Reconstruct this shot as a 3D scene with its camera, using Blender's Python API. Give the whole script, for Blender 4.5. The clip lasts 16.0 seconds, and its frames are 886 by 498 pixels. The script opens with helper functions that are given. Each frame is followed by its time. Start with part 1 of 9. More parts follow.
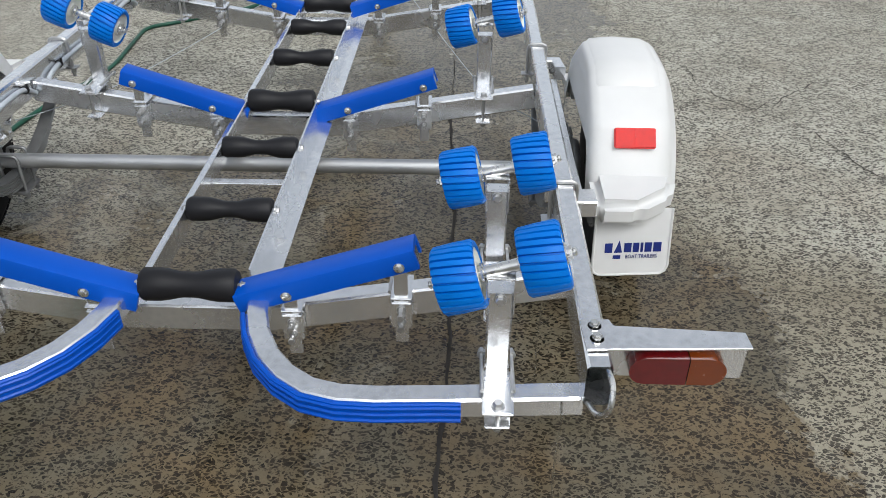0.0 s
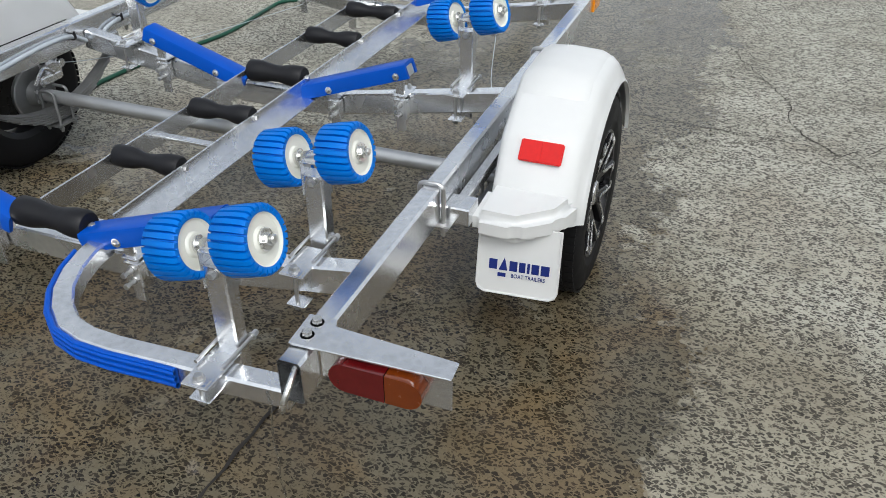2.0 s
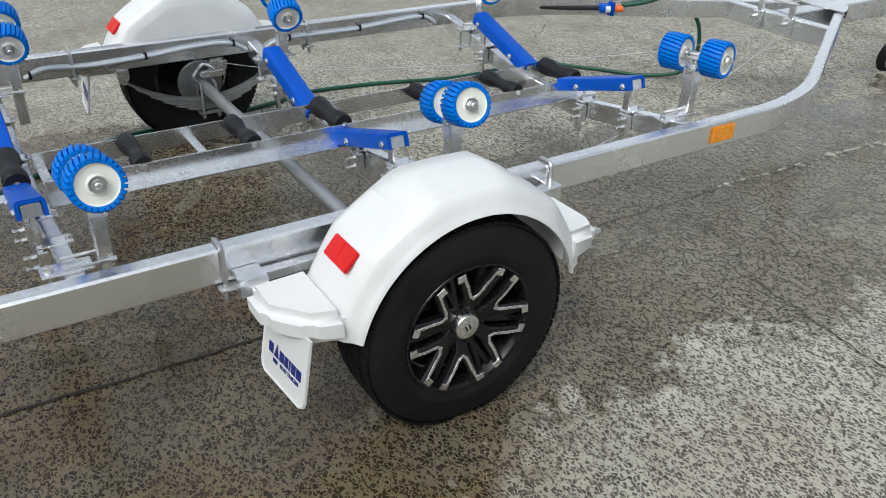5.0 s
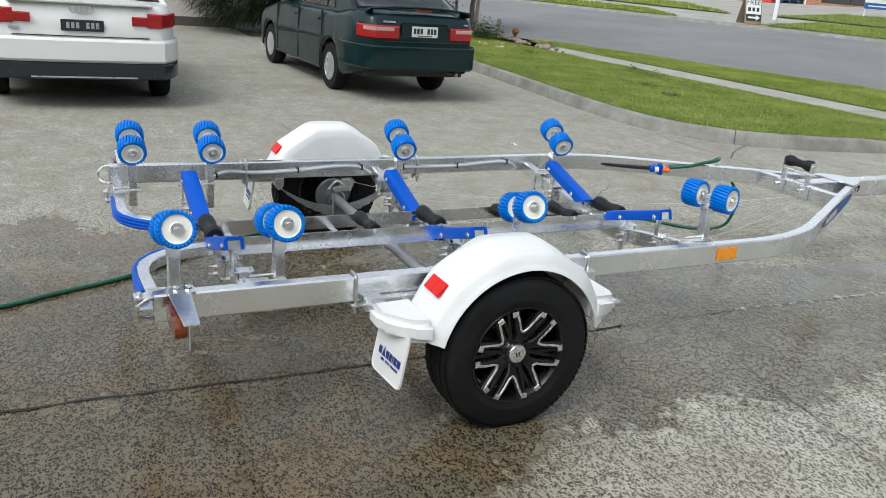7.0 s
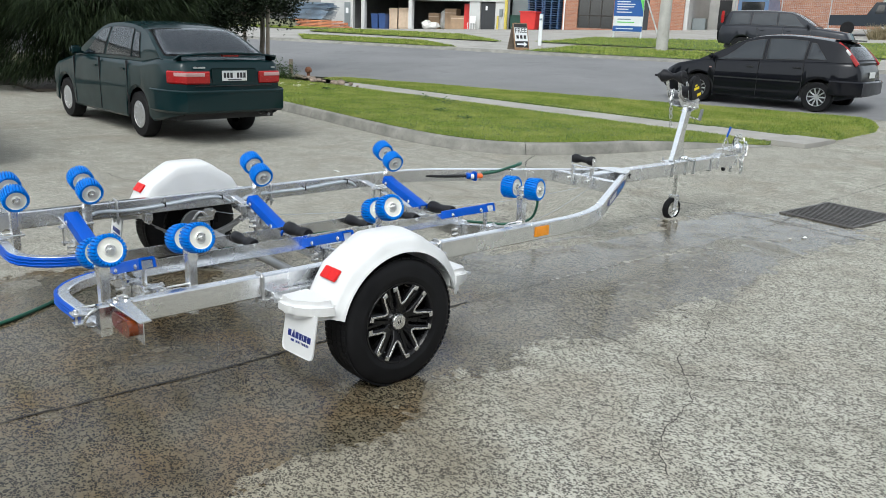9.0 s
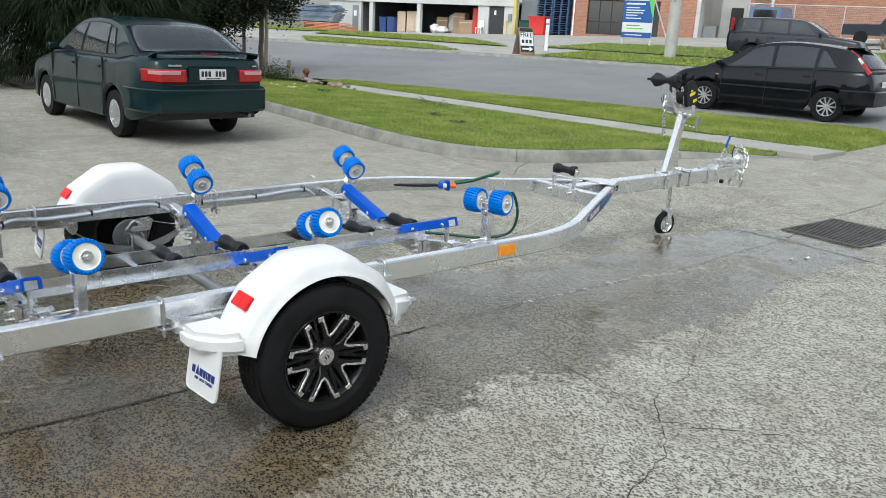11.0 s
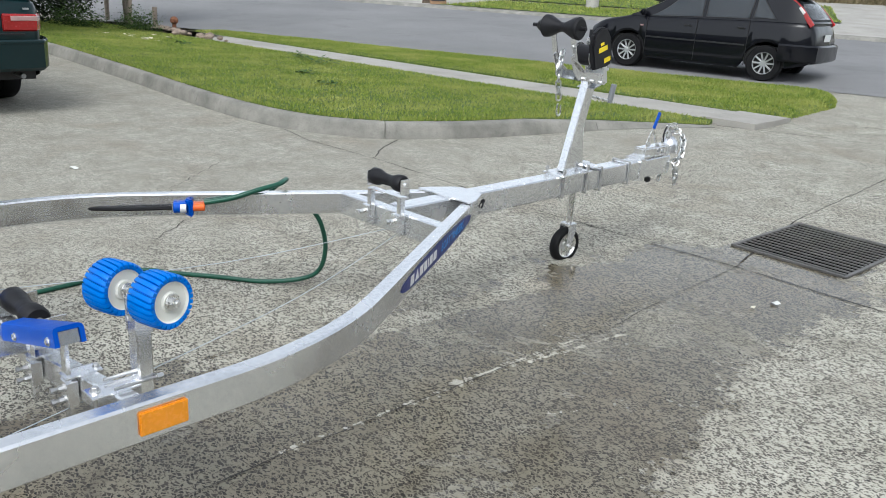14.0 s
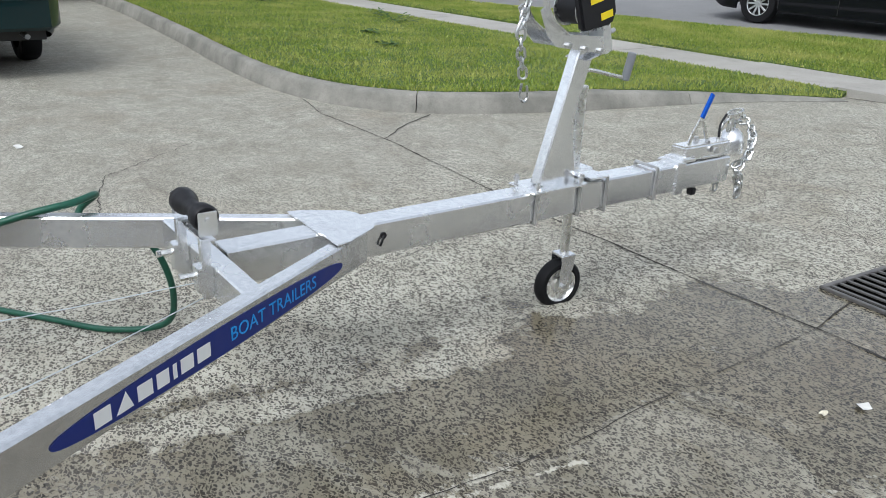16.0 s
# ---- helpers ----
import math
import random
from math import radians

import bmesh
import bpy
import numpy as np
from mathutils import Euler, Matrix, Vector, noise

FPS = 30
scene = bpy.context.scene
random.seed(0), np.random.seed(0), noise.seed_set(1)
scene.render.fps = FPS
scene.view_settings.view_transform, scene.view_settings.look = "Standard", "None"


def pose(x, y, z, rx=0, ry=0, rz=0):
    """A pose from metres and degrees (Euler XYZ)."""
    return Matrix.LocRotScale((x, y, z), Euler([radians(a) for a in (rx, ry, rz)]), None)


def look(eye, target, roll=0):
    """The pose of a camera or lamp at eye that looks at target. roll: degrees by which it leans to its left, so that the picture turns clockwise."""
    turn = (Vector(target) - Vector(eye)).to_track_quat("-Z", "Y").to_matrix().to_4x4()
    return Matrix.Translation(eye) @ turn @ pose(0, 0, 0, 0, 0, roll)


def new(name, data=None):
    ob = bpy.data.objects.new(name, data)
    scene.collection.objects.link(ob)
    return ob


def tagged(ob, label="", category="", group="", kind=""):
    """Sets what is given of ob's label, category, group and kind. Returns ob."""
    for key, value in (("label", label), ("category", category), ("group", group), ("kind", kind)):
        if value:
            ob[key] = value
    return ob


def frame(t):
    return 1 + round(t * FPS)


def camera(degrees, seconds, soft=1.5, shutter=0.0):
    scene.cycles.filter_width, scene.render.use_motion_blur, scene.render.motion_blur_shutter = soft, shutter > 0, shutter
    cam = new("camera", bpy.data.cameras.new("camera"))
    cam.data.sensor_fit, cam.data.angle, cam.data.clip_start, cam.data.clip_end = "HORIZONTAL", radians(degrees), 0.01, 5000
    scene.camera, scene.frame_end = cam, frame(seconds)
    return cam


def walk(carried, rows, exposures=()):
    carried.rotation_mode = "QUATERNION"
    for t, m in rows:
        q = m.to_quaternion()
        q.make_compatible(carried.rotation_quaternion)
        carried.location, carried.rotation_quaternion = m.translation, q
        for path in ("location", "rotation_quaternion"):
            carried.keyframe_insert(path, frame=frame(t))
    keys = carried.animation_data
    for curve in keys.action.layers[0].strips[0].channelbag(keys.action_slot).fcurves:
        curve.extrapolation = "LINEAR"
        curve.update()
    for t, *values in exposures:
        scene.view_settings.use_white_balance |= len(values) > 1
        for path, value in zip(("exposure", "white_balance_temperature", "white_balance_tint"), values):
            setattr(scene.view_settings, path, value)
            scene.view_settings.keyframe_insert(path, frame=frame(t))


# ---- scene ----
cam = camera(57.6, 16.0, 0.8)
PATH = [
    (0, (0.038, -0.087, 1.592), (-0.007, 1.576, 0.483), 0.2),
    (0.5, (0.222, -0.059, 1.577), (0.105, 1.589, 0.449), -0.4),
    (1, (0.456, -0.006, 1.603), (0.24, 1.627, 0.468), -1.4),
    (1.5, (0.78, 0.006, 1.558), (0.374, 1.603, 0.423), 0.1),
    (2, (0.98, 0.128, 1.55), (0.379, 1.682, 0.445), -0.1),
    (2.5, (1.144, 0.391, 1.559), (0.398, 1.884, 0.459), -0.7),
    (3, (1.405, 0.625, 1.571), (0.494, 2.021, 0.466), -1.4),
    (3.5, (1.619, 0.879, 1.587), (0.532, 2.143, 0.482), -0.5),
    (4, (1.689, 1.197, 1.564), (0.473, 2.35, 0.471), 0.4),
    (4.2, (1.723, 1.316, 1.558), (0.45, 2.399, 0.46), 0.4),
    (6.3, (2.753, 1.063, 1.673), (1.12, 1.945, 0.927), 6.0),
    (6.5, (2.813, 0.996, 1.65), (1.146, 1.85, 0.95), 6.2),
    (7, (2.958, 0.783, 1.656), (1.277, 1.65, 1.007), 5.0),
    (7.5, (3.121, 0.617, 1.676), (1.517, 1.658, 1.089), 4.3),
    (8, (3.314, 0.428, 1.696), (1.803, 1.618, 1.145), 3.5),
    (8.5, (3.422, 0.207, 1.709), (1.972, 1.477, 1.172), 2.5),
    (8.7, (3.451, 0.106, 1.687), (2.01, 1.384, 1.149), 2.2),
    (10.8, (3.34, 0.527, 1.661), (1.865, 1.769, 1.131), 2.4),
    (11, (3.242, 0.682, 1.627), (1.783, 1.943, 1.099), 3.0),
    (11.5, (2.971, 1.067, 1.584), (1.561, 2.382, 1.049), 3.6),
    (12, (2.763, 1.443, 1.549), (1.329, 2.72, 0.99), 3.1),
    (12.5, (2.568, 1.823, 1.535), (1.133, 3.084, 0.943), 3.3),
    (13, (2.301, 2.131, 1.53), (0.93, 3.445, 0.902), 2.9),
    (13.5, (2.095, 2.51, 1.487), (0.771, 3.865, 0.845), 3.2),
    (14, (1.899, 2.902, 1.484), (0.583, 4.272, 0.86), 3.6),
    (14.5, (1.711, 3.288, 1.486), (0.424, 4.699, 0.893), 2.5),
    (15, (1.644, 3.709, 1.45), (0.318, 5.059, 0.802), 2.2),
    (15.5, (1.554, 4.092, 1.409), (0.147, 5.326, 0.704), 3.0),
    (16, (1.451, 4.468, 1.4), (-0.05, 5.568, 0.667), 2.5),
]
walk(cam, [(t, look(eye, target, roll)) for t, eye, target, roll in PATH], [(0, 0.5, 6350, 8), (4, 0.5, 6250, 6), (7, 0.70, 6250, 6), (11, 0.77, 6150, 5), (13.5, 0.8, 6150, 7), (16, 0.75, 6100, 8)])

# world: bright overcast sky, one wide soft sun
world = bpy.data.worlds.new("overcast_sky")
scene.world = world
world.use_nodes = True
wn, wl = world.node_tree.nodes, world.node_tree.links
sky = wn.new("ShaderNodeTexSky")
sky.sky_type = "NISHITA"
sky.sun_disc = False
sky.sun_elevation = radians(52)
sky.sun_rotation = radians(150)
sky.air_density, sky.dust_density, sky.ozone_density = 1.0, 3.0, 1.0
grey = wn.new("ShaderNodeHueSaturation")
grey.inputs["Saturation"].default_value = 0.25
wl.new(sky.outputs[0], grey.inputs["Color"])
wl.new(grey.outputs[0], wn["Background"].inputs[0])
wn["Background"].inputs[1].default_value = 0.15

sun = new("sun", bpy.data.lights.new("sun", "SUN"))
sun.data.energy = 0.6
sun.data.angle = radians(25)
sun.data.color = (1.0, 0.97, 0.92)
sun.matrix_world = look((4, -6, 9), (0, 0, 0))

# ---- materials ----
def mat(name):
    m = bpy.data.materials.new(name)
    m.use_nodes = True
    return m, m.node_tree.nodes, m.node_tree.links, m.node_tree.nodes["Principled BSDF"]


def noise_node(n, l, scale, detail=4.0, rough=0.55, vec=None, dist=0.0):
    t = n.new("ShaderNodeTexNoise")
    t.inputs["Scale"].default_value = scale
    t.inputs["Detail"].default_value = detail
    t.inputs["Roughness"].default_value = rough
    t.inputs["Distortion"].default_value = dist
    if vec is not None:
        l.new(vec, t.inputs["Vector"])
    return t.outputs["Fac"]


def ramp(n, l, src, stops):
    r = n.new("ShaderNodeValToRGB")
    e = r.color_ramp.elements
    while len(e) > 1:
        e.remove(e[0])
    for i, (p, c) in enumerate(stops):
        c = (c, c, c) if isinstance(c, (int, float)) else c
        x = e[0] if i == 0 else e.new(p)
        x.position = p
        x.color = (*c, 1)
    l.new(src, r.inputs["Fac"])
    return r.outputs["Color"]


def mathn(n, l, op, a, b=None, c=None, clamp=False):
    m = n.new("ShaderNodeMath")
    m.operation = op
    m.use_clamp = clamp
    for i, v in enumerate((a, b, c)):
        if v is None:
            continue
        if isinstance(v, (int, float)):
            m.inputs[i].default_value = v
        else:
            l.new(v, m.inputs[i])
    return m.outputs[0]


def mixc(n, l, fac, a, b, kind="MIX"):
    m = n.new("ShaderNodeMix")
    m.data_type = "RGBA"
    m.blend_type = kind
    for sock, v in ((m.inputs["Factor"], fac), (m.inputs["A"], a), (m.inputs["B"], b)):
        if isinstance(v, (int, float)):
            sock.default_value = v
        elif isinstance(v, tuple):
            sock.default_value = (*v, 1)
        else:
            l.new(v, sock)
    return m.outputs["Result"]


def bump(n, l, b, height, strength, distance=0.002):
    x = n.new("ShaderNodeBump")
    x.inputs["Strength"].default_value = strength
    x.inputs["Distance"].default_value = distance
    l.new(height, x.inputs["Height"])
    l.new(x.outputs[0], b.inputs["Normal"])


def coords(n, kind="Object"):
    return n.new("ShaderNodeTexCoord").outputs[kind]


def simple(name, color, rough=0.5, metal=0.0, var=0.12, scale=30.0, bumps=0.0, rvar=0.1, coat=0.0, spec=None):
    """A surface with mottling at two scales, slight roughness changes and fine relief."""
    m, n, l, b = mat(name)
    v = coords(n)
    big = noise_node(n, l, scale * 0.12, 3, vec=v)
    fine = noise_node(n, l, scale, 5, vec=v)
    both = mathn(n, l, "ADD", mathn(n, l, "MULTIPLY", big, 0.6), mathn(n, l, "MULTIPLY", fine, 0.4))
    lo = tuple(max(0.0, c * (1 - var)) for c in color)
    hi = tuple(min(1.0, c * (1 + var)) for c in color)
    l.new(ramp(n, l, both, [(0.3, lo), (0.7, hi)]), b.inputs["Base Color"])
    l.new(ramp(n, l, fine, [(0.3, max(0.02, rough - rvar)), (0.7, min(1.0, rough + rvar))]), b.inputs["Roughness"])
    b.inputs["Metallic"].default_value = metal
    if spec is not None:
        b.inputs["Specular IOR Level"].default_value = spec
    if coat:
        b.inputs["Coat Weight"].default_value = coat
        b.inputs["Coat Roughness"].default_value = 0.05
    if bumps:
        bump(n, l, b, fine, bumps)
    return m


def galvanised():
    """Hot-dip zinc: pale, cloudy, with faint flow streaks along the steel."""
    m, n, l, b = mat("galvanised_steel")
    v = coords(n)
    cloud = noise_node(n, l, 5.0, 4, 0.6, v)
    spangle = n.new("ShaderNodeTexVoronoi")
    spangle.inputs["Scale"].default_value = 55.0
    l.new(v, spangle.inputs["Vector"])
    fine = noise_node(n, l, 140.0, 3, 0.6, v)
    tone = mathn(n, l, "ADD", mathn(n, l, "MULTIPLY", cloud, 0.65), mathn(n, l, "MULTIPLY", spangle.outputs["Distance"], 0.3))
    l.new(ramp(n, l, tone, [(0.22, (0.70, 0.712, 0.73)), (0.5, (0.83, 0.842, 0.858)), (0.8, (0.93, 0.937, 0.945))]), b.inputs["Base Color"])
    l.new(ramp(n, l, cloud, [(0.3, 0.17), (0.7, 0.31)]), b.inputs["Roughness"])
    b.inputs["Metallic"].default_value = 0.95
    bump(n, l, b, mathn(n, l, "ADD", mathn(n, l, "MULTIPLY", fine, 0.3), cloud), 0.05, 0.002)
    return m


def plastic_white():
    m, n, l, b = mat("white_plastic")
    v = coords(n)
    f = noise_node(n, l, 3.0, 4, vec=v)
    g = noise_node(n, l, 220.0, 2, vec=v)
    l.new(ramp(n, l, f, [(0.3, (0.64, 0.645, 0.64)), (0.7, (0.72, 0.725, 0.72))]), b.inputs["Base Color"])
    b.inputs["Roughness"].default_value = 0.38
    b.inputs["Subsurface Weight"].default_value = 0.0
    bump(n, l, b, g, 0.06, 0.001)
    return m


def rubber():
    m, n, l, b = mat("tyre_rubber")
    v = coords(n)
    f = noise_node(n, l, 9.0, 5, vec=v)
    l.new(ramp(n, l, f, [(0.3, (0.005, 0.005, 0.006)), (0.75, (0.014, 0.014, 0.015))]), b.inputs["Base Color"])
    l.new(ramp(n, l, f, [(0.3, 0.5), (0.7, 0.75)]), b.inputs["Roughness"])
    b.inputs["Specular IOR Level"].default_value = 0.18
    bump(n, l, b, noise_node(n, l, 180.0, 3, vec=v), 0.12, 0.001)
    return m


def glass_dark(name="car_glass", tint=(0.02, 0.025, 0.025)):
    m, n, l, b = mat(name)
    b.inputs["Base Color"].default_value = (*tint, 1)
    b.inputs["Roughness"].default_value = 0.04
    b.inputs["IOR"].default_value = 1.7
    b.inputs["Coat Weight"].default_value = 1.0
    return m


def car_paint(name, color, flake=0.15):
    m, n, l, b = mat(name)
    v = coords(n)
    f = noise_node(n, l, 900.0, 2, vec=v)
    d = noise_node(n, l, 2.5, 5, vec=v)
    c = mixc(n, l, mathn(n, l, "MULTIPLY", f, flake), color, tuple(min(1.0, x * 2.2 + 0.01) for x in color))
    c = mixc(n, l, ramp(n, l, d, [(0.45, 0.0), (0.8, 0.22)]), c, tuple(x * 0.8 + 0.006 for x in color))
    l.new(c, b.inputs["Base Color"])
    l.new(ramp(n, l, d, [(0.3, 0.35), (0.8, 0.5)]), b.inputs["Roughness"])
    b.inputs["Metallic"].default_value = 0.1
    b.inputs["Specular IOR Level"].default_value = 0.05
    b.inputs["Coat Weight"].default_value = 0.6
    b.inputs["Coat Roughness"].default_value = 0.03
    return m


def seg_distance(n, l, x, y, a, b2):
    """Distance in plan from (x, y) to the segment a-b2."""
    ax, ay = a
    dx, dy = b2[0] - ax, b2[1] - ay
    ll = dx * dx + dy * dy
    px = mathn(n, l, "SUBTRACT", x, ax)
    py = mathn(n, l, "SUBTRACT", y, ay)
    t = mathn(n, l, "DIVIDE", mathn(n, l, "ADD", mathn(n, l, "MULTIPLY", px, dx), mathn(n, l, "MULTIPLY", py, dy)), ll, clamp=True)
    ex = mathn(n, l, "SUBTRACT", px, mathn(n, l, "MULTIPLY", t, dx))
    ey = mathn(n, l, "SUBTRACT", py, mathn(n, l, "MULTIPLY", t, dy))
    return mathn(n, l, "SQRT", mathn(n, l, "ADD", mathn(n, l, "MULTIPLY", ex, ex), mathn(n, l, "MULTIPLY", ey, ey)))


def aggregate_concrete():
    """Exposed-aggregate concrete: buff matrix, dark stone chips, brown stains, hosed wet where the trailer stands."""
    m, n, l, b = mat("exposed_aggregate_concrete")
    pos = n.new("ShaderNodeNewGeometry").outputs["Position"]
    sep = n.new("ShaderNodeSeparateXYZ")
    l.new(pos, sep.inputs[0])
    x, y = sep.outputs["X"], sep.outputs["Y"]
    # two layers of angular chips, each lying its own way, their outlines roughened
    warp = n.new("ShaderNodeTexNoise")
    warp.inputs["Scale"].default_value = 38.0
    warp.inputs["Detail"].default_value = 3.0
    l.new(pos, warp.inputs["Vector"])
    mp = n.new("ShaderNodeVectorMath")
    mp.operation = "MULTIPLY_ADD"
    l.new(warp.outputs["Color"], mp.inputs[0])
    mp.inputs[1].default_value = (0.022, 0.022, 0.0)
    l.new(pos, mp.inputs[2])

    def chip_layer(turn, stretch, scale, share, gap):
        st = n.new("ShaderNodeMapping")
        st.inputs["Rotation"].default_value = (0, 0, radians(turn))
        st.inputs["Scale"].default_value = (1.0, stretch, 1.0)
        l.new(mp.outputs[0], st.inputs["Vector"])
        cell = n.new("ShaderNodeTexVoronoi")
        rim = n.new("ShaderNodeTexVoronoi")
        rim.feature = "DISTANCE_TO_EDGE"
        for v in (cell, rim):
            v.voronoi_dimensions = "2D"
            v.inputs["Scale"].default_value = scale
            l.new(st.outputs[0], v.inputs["Vector"])
        cs = n.new("ShaderNodeSeparateColor")
        l.new(cell.outputs["Color"], cs.inputs[0])
        keep = mathn(n, l, "GREATER_THAN", cs.outputs[0], 1.0 - share)
        inset = mathn(n, l, "SUBTRACT", rim.outputs["Distance"], mathn(n, l, "MULTIPLY_ADD", cs.outputs[1], gap, 0.07))
        return mathn(n, l, "MULTIPLY", keep, ramp(n, l, inset, [(0.0, 0.0), (0.04, 1.0)])), cs.outputs[2]

    chip_a, tone_a = chip_layer(38, 1.6, 57.0, 0.50, 0.16)
    chip_b, tone_b = chip_layer(-41, 1.5, 76.0, 0.34, 0.15)
    chip_c, tone_c = chip_layer(5, 1.3, 140.0, 0.34, 0.14)
    chip = mathn(n, l, "MAXIMUM", chip_a, chip_b)
    # matrix colour, stained at several scales
    big = noise_node(n, l, 0.55, 6, 0.62, pos)
    mid = noise_node(n, l, 3.2, 5, 0.6, pos)
    fine = noise_node(n, l, 130.0, 4, 0.7, pos)
    base = ramp(n, l, mid, [(0.28, (0.36, 0.35, 0.288)), (0.5, (0.50, 0.49, 0.415)), (0.72, (0.61, 0.60, 0.52))])
    base = mixc(n, l, ramp(n, l, fine, [(0.3, 0.0), (0.75, 0.45)]), base, (0.19, 0.165, 0.13))
    rust = ramp(n, l, noise_node(n, l, 1.1, 6, 0.6, pos, 0.6), [(0.52, 0.0), (0.72, 0.32)])
    base = mixc(n, l, rust, base, (0.24, 0.16, 0.085))
    stone = mixc(n, l, tone_a, (0.020, 0.019, 0.018), (0.098, 0.092, 0.081))
    stone = mixc(n, l, chip_b, stone, mixc(n, l, tone_b, (0.016, 0.016, 0.016), (0.095, 0.085, 0.071)))
    # far from the work area the chips are worn over and the slab is greyer
    away = ramp(n, l, mathn(n, l, "MULTIPLY", mathn(n, l, "ADD", mathn(n, l, "MULTIPLY", x, -1.0), mathn(n, l, "MULTIPLY", big, 1.5)), 0.25), [(0.62, 0.0), (1.0, 1.0)])
    col = mixc(n, l, mathn(n, l, "MULTIPLY", chip, mathn(n, l, "MULTIPLY_ADD", away, -0.40, 0.96)), base, stone)
    col = mixc(n, l, mathn(n, l, "MULTIPLY", chip_c, 0.8), col, mixc(n, l, tone_c, (0.05, 0.046, 0.040), (0.22, 0.20, 0.165)))
    col = mixc(n, l, mathn(n, l, "MULTIPLY", mathn(n, l, "MULTIPLY", away, ramp(n, l, noise_node(n, l, 11.0, 6, 0.75, pos), [(0.35, 0.0), (0.65, 1.0)])), 0.62), col, (0.17, 0.162, 0.142))
    col = mixc(n, l, ramp(n, l, big, [(0.35, 0.0), (0.8, 0.35)]), col, (0.20, 0.18, 0.15), "MIX")
    # hairline cracks
    ck = n.new("ShaderNodeTexVoronoi")
    ck.feature = "DISTANCE_TO_EDGE"
    ck.inputs["Scale"].default_value = 0.42
    cw = n.new("ShaderNodeTexNoise")
    cw.inputs["Scale"].default_value = 1.7
    cw.inputs["Detail"].default_value = 7.0
    l.new(pos, cw.inputs["Vector"])
    cv = n.new("ShaderNodeVectorMath")
    cv.operation = "MULTIPLY_ADD"
    l.new(cw.outputs["Color"], cv.inputs[0])
    cv.inputs[1].default_value = (0.7, 0.7, 0.0)
    l.new(pos, cv.inputs[2])
    l.new(cv.outputs[0], ck.inputs["Vector"])
    crack = mathn(n, l, "MULTIPLY", ramp(n, l, ck.outputs["Distance"], [(0.002, 1.0), (0.006, 0.0)]),
                  ramp(n, l, noise_node(n, l, 0.45, 2, 0.5, pos), [(0.48, 0.0), (0.56, 1.0)]))
    col = mixc(n, l, mathn(n, l, "MULTIPLY", crack, 0.3), col, (0.10, 0.09, 0.075))
    # pale crust along the joint, with hardly a chip showing
    crust = None
    for a, b2, wd in (((-0.04, 4.2), (0.02, 5.1), 0.012), ((-0.01, 5.0), (0.05, 5.75), 0.026), ((0.05, 5.4), (0.14, 5.96), 0.018), ((0.38, 5.12), (0.42, 5.2), 0.008)):
        sd = mathn(n, l, "ADD", seg_distance(n, l, x, y, a, b2), mathn(n, l, "MULTIPLY_ADD", noise_node(n, l, 24.0, 5, 0.7, pos), 0.16, -0.07))
        cr = ramp(n, l, sd, [(wd * 0.4, 1.0), (wd, 0.0)])
        crust = cr if crust is None else mathn(n, l, "MAXIMUM", crust, cr)
    col = mixc(n, l, mathn(n, l, "MULTIPLY", crust, 0.7), col, (0.56, 0.54, 0.465))
    # hosed area
    edge = noise_node(n, l, 2.3, 6, 0.62, pos)
    edge2 = noise_node(n, l, 14.0, 4, 0.6, pos)
    jit = mathn(n, l, "ADD", mathn(n, l, "MULTIPLY_ADD", edge, 0.9, -0.45), mathn(n, l, "MULTIPLY_ADD", edge2, 0.36, -0.18))
    wet = None
    for a, b2, rad in (((-0.55, -0.6), (-0.50, 1.5), 1.62), ((0.0, 2.2), (0.06, 5.0), 0.86), ((0.06, 5.0), (0.12, 7.3), 0.70), ((-0.6, 0.2), (-1.9, 0.6), 0.55), ((0.12, 7.3), (0.35, 7.9), 0.30), ((-0.78, 6.42), (-0.45, 6.5), 0.14)):
        w = mathn(n, l, "SUBTRACT", rad, seg_distance(n, l, x, y, a, b2))
        wet = w if wet is None else mathn(n, l, "MAXIMUM", wet, w)
    wet = ramp(n, l, mathn(n, l, "ADD", wet, jit), [(0.0, 0.0), (0.07, 1.0)])
    # streaks that have dried out
    for a, b2, wd in (((-0.62, 5.0), (-0.52, 6.15), 0.09), ((-0.75, 4.3), (-0.6, 5.5), 0.06)):
        sd = mathn(n, l, "ADD", seg_distance(n, l, x, y, a, b2), mathn(n, l, "MULTIPLY_ADD", edge2, 0.22, -0.11))
        wet = mathn(n, l, "MULTIPLY", wet, ramp(n, l, sd, [(wd * 0.5, 0.0), (wd, 1.0)]))
    wet = mathn(n, l, "MULTIPLY", wet, mathn(n, l, "MULTIPLY_ADD", crust, -0.8, 1.0))
    dry = ramp(n, l, noise_node(n, l, 1.3, 5, 0.6, pos, 0.8), [(0.56, 0.0), (0.64, 0.75)])
    wet = mathn(n, l, "MULTIPLY", wet, mathn(n, l, "SUBTRACT", 1.0, mathn(n, l, "MULTIPLY", dry, 0.6)))
    damp = mathn(n, l, "ADD", mathn(n, l, "SUBTRACT", 1.9, seg_distance(n, l, x, y, (0.3, -1.0), (0.3, 1.0))), mathn(n, l, "MULTIPLY", jit, 0.8))
    col = mixc(n, l, ramp(n, l, damp, [(0.0, 0.0), (0.45, 0.75)]), col, mixc(n, l, 1.0, col, (0.60, 0.555, 0.475), "MULTIPLY"))
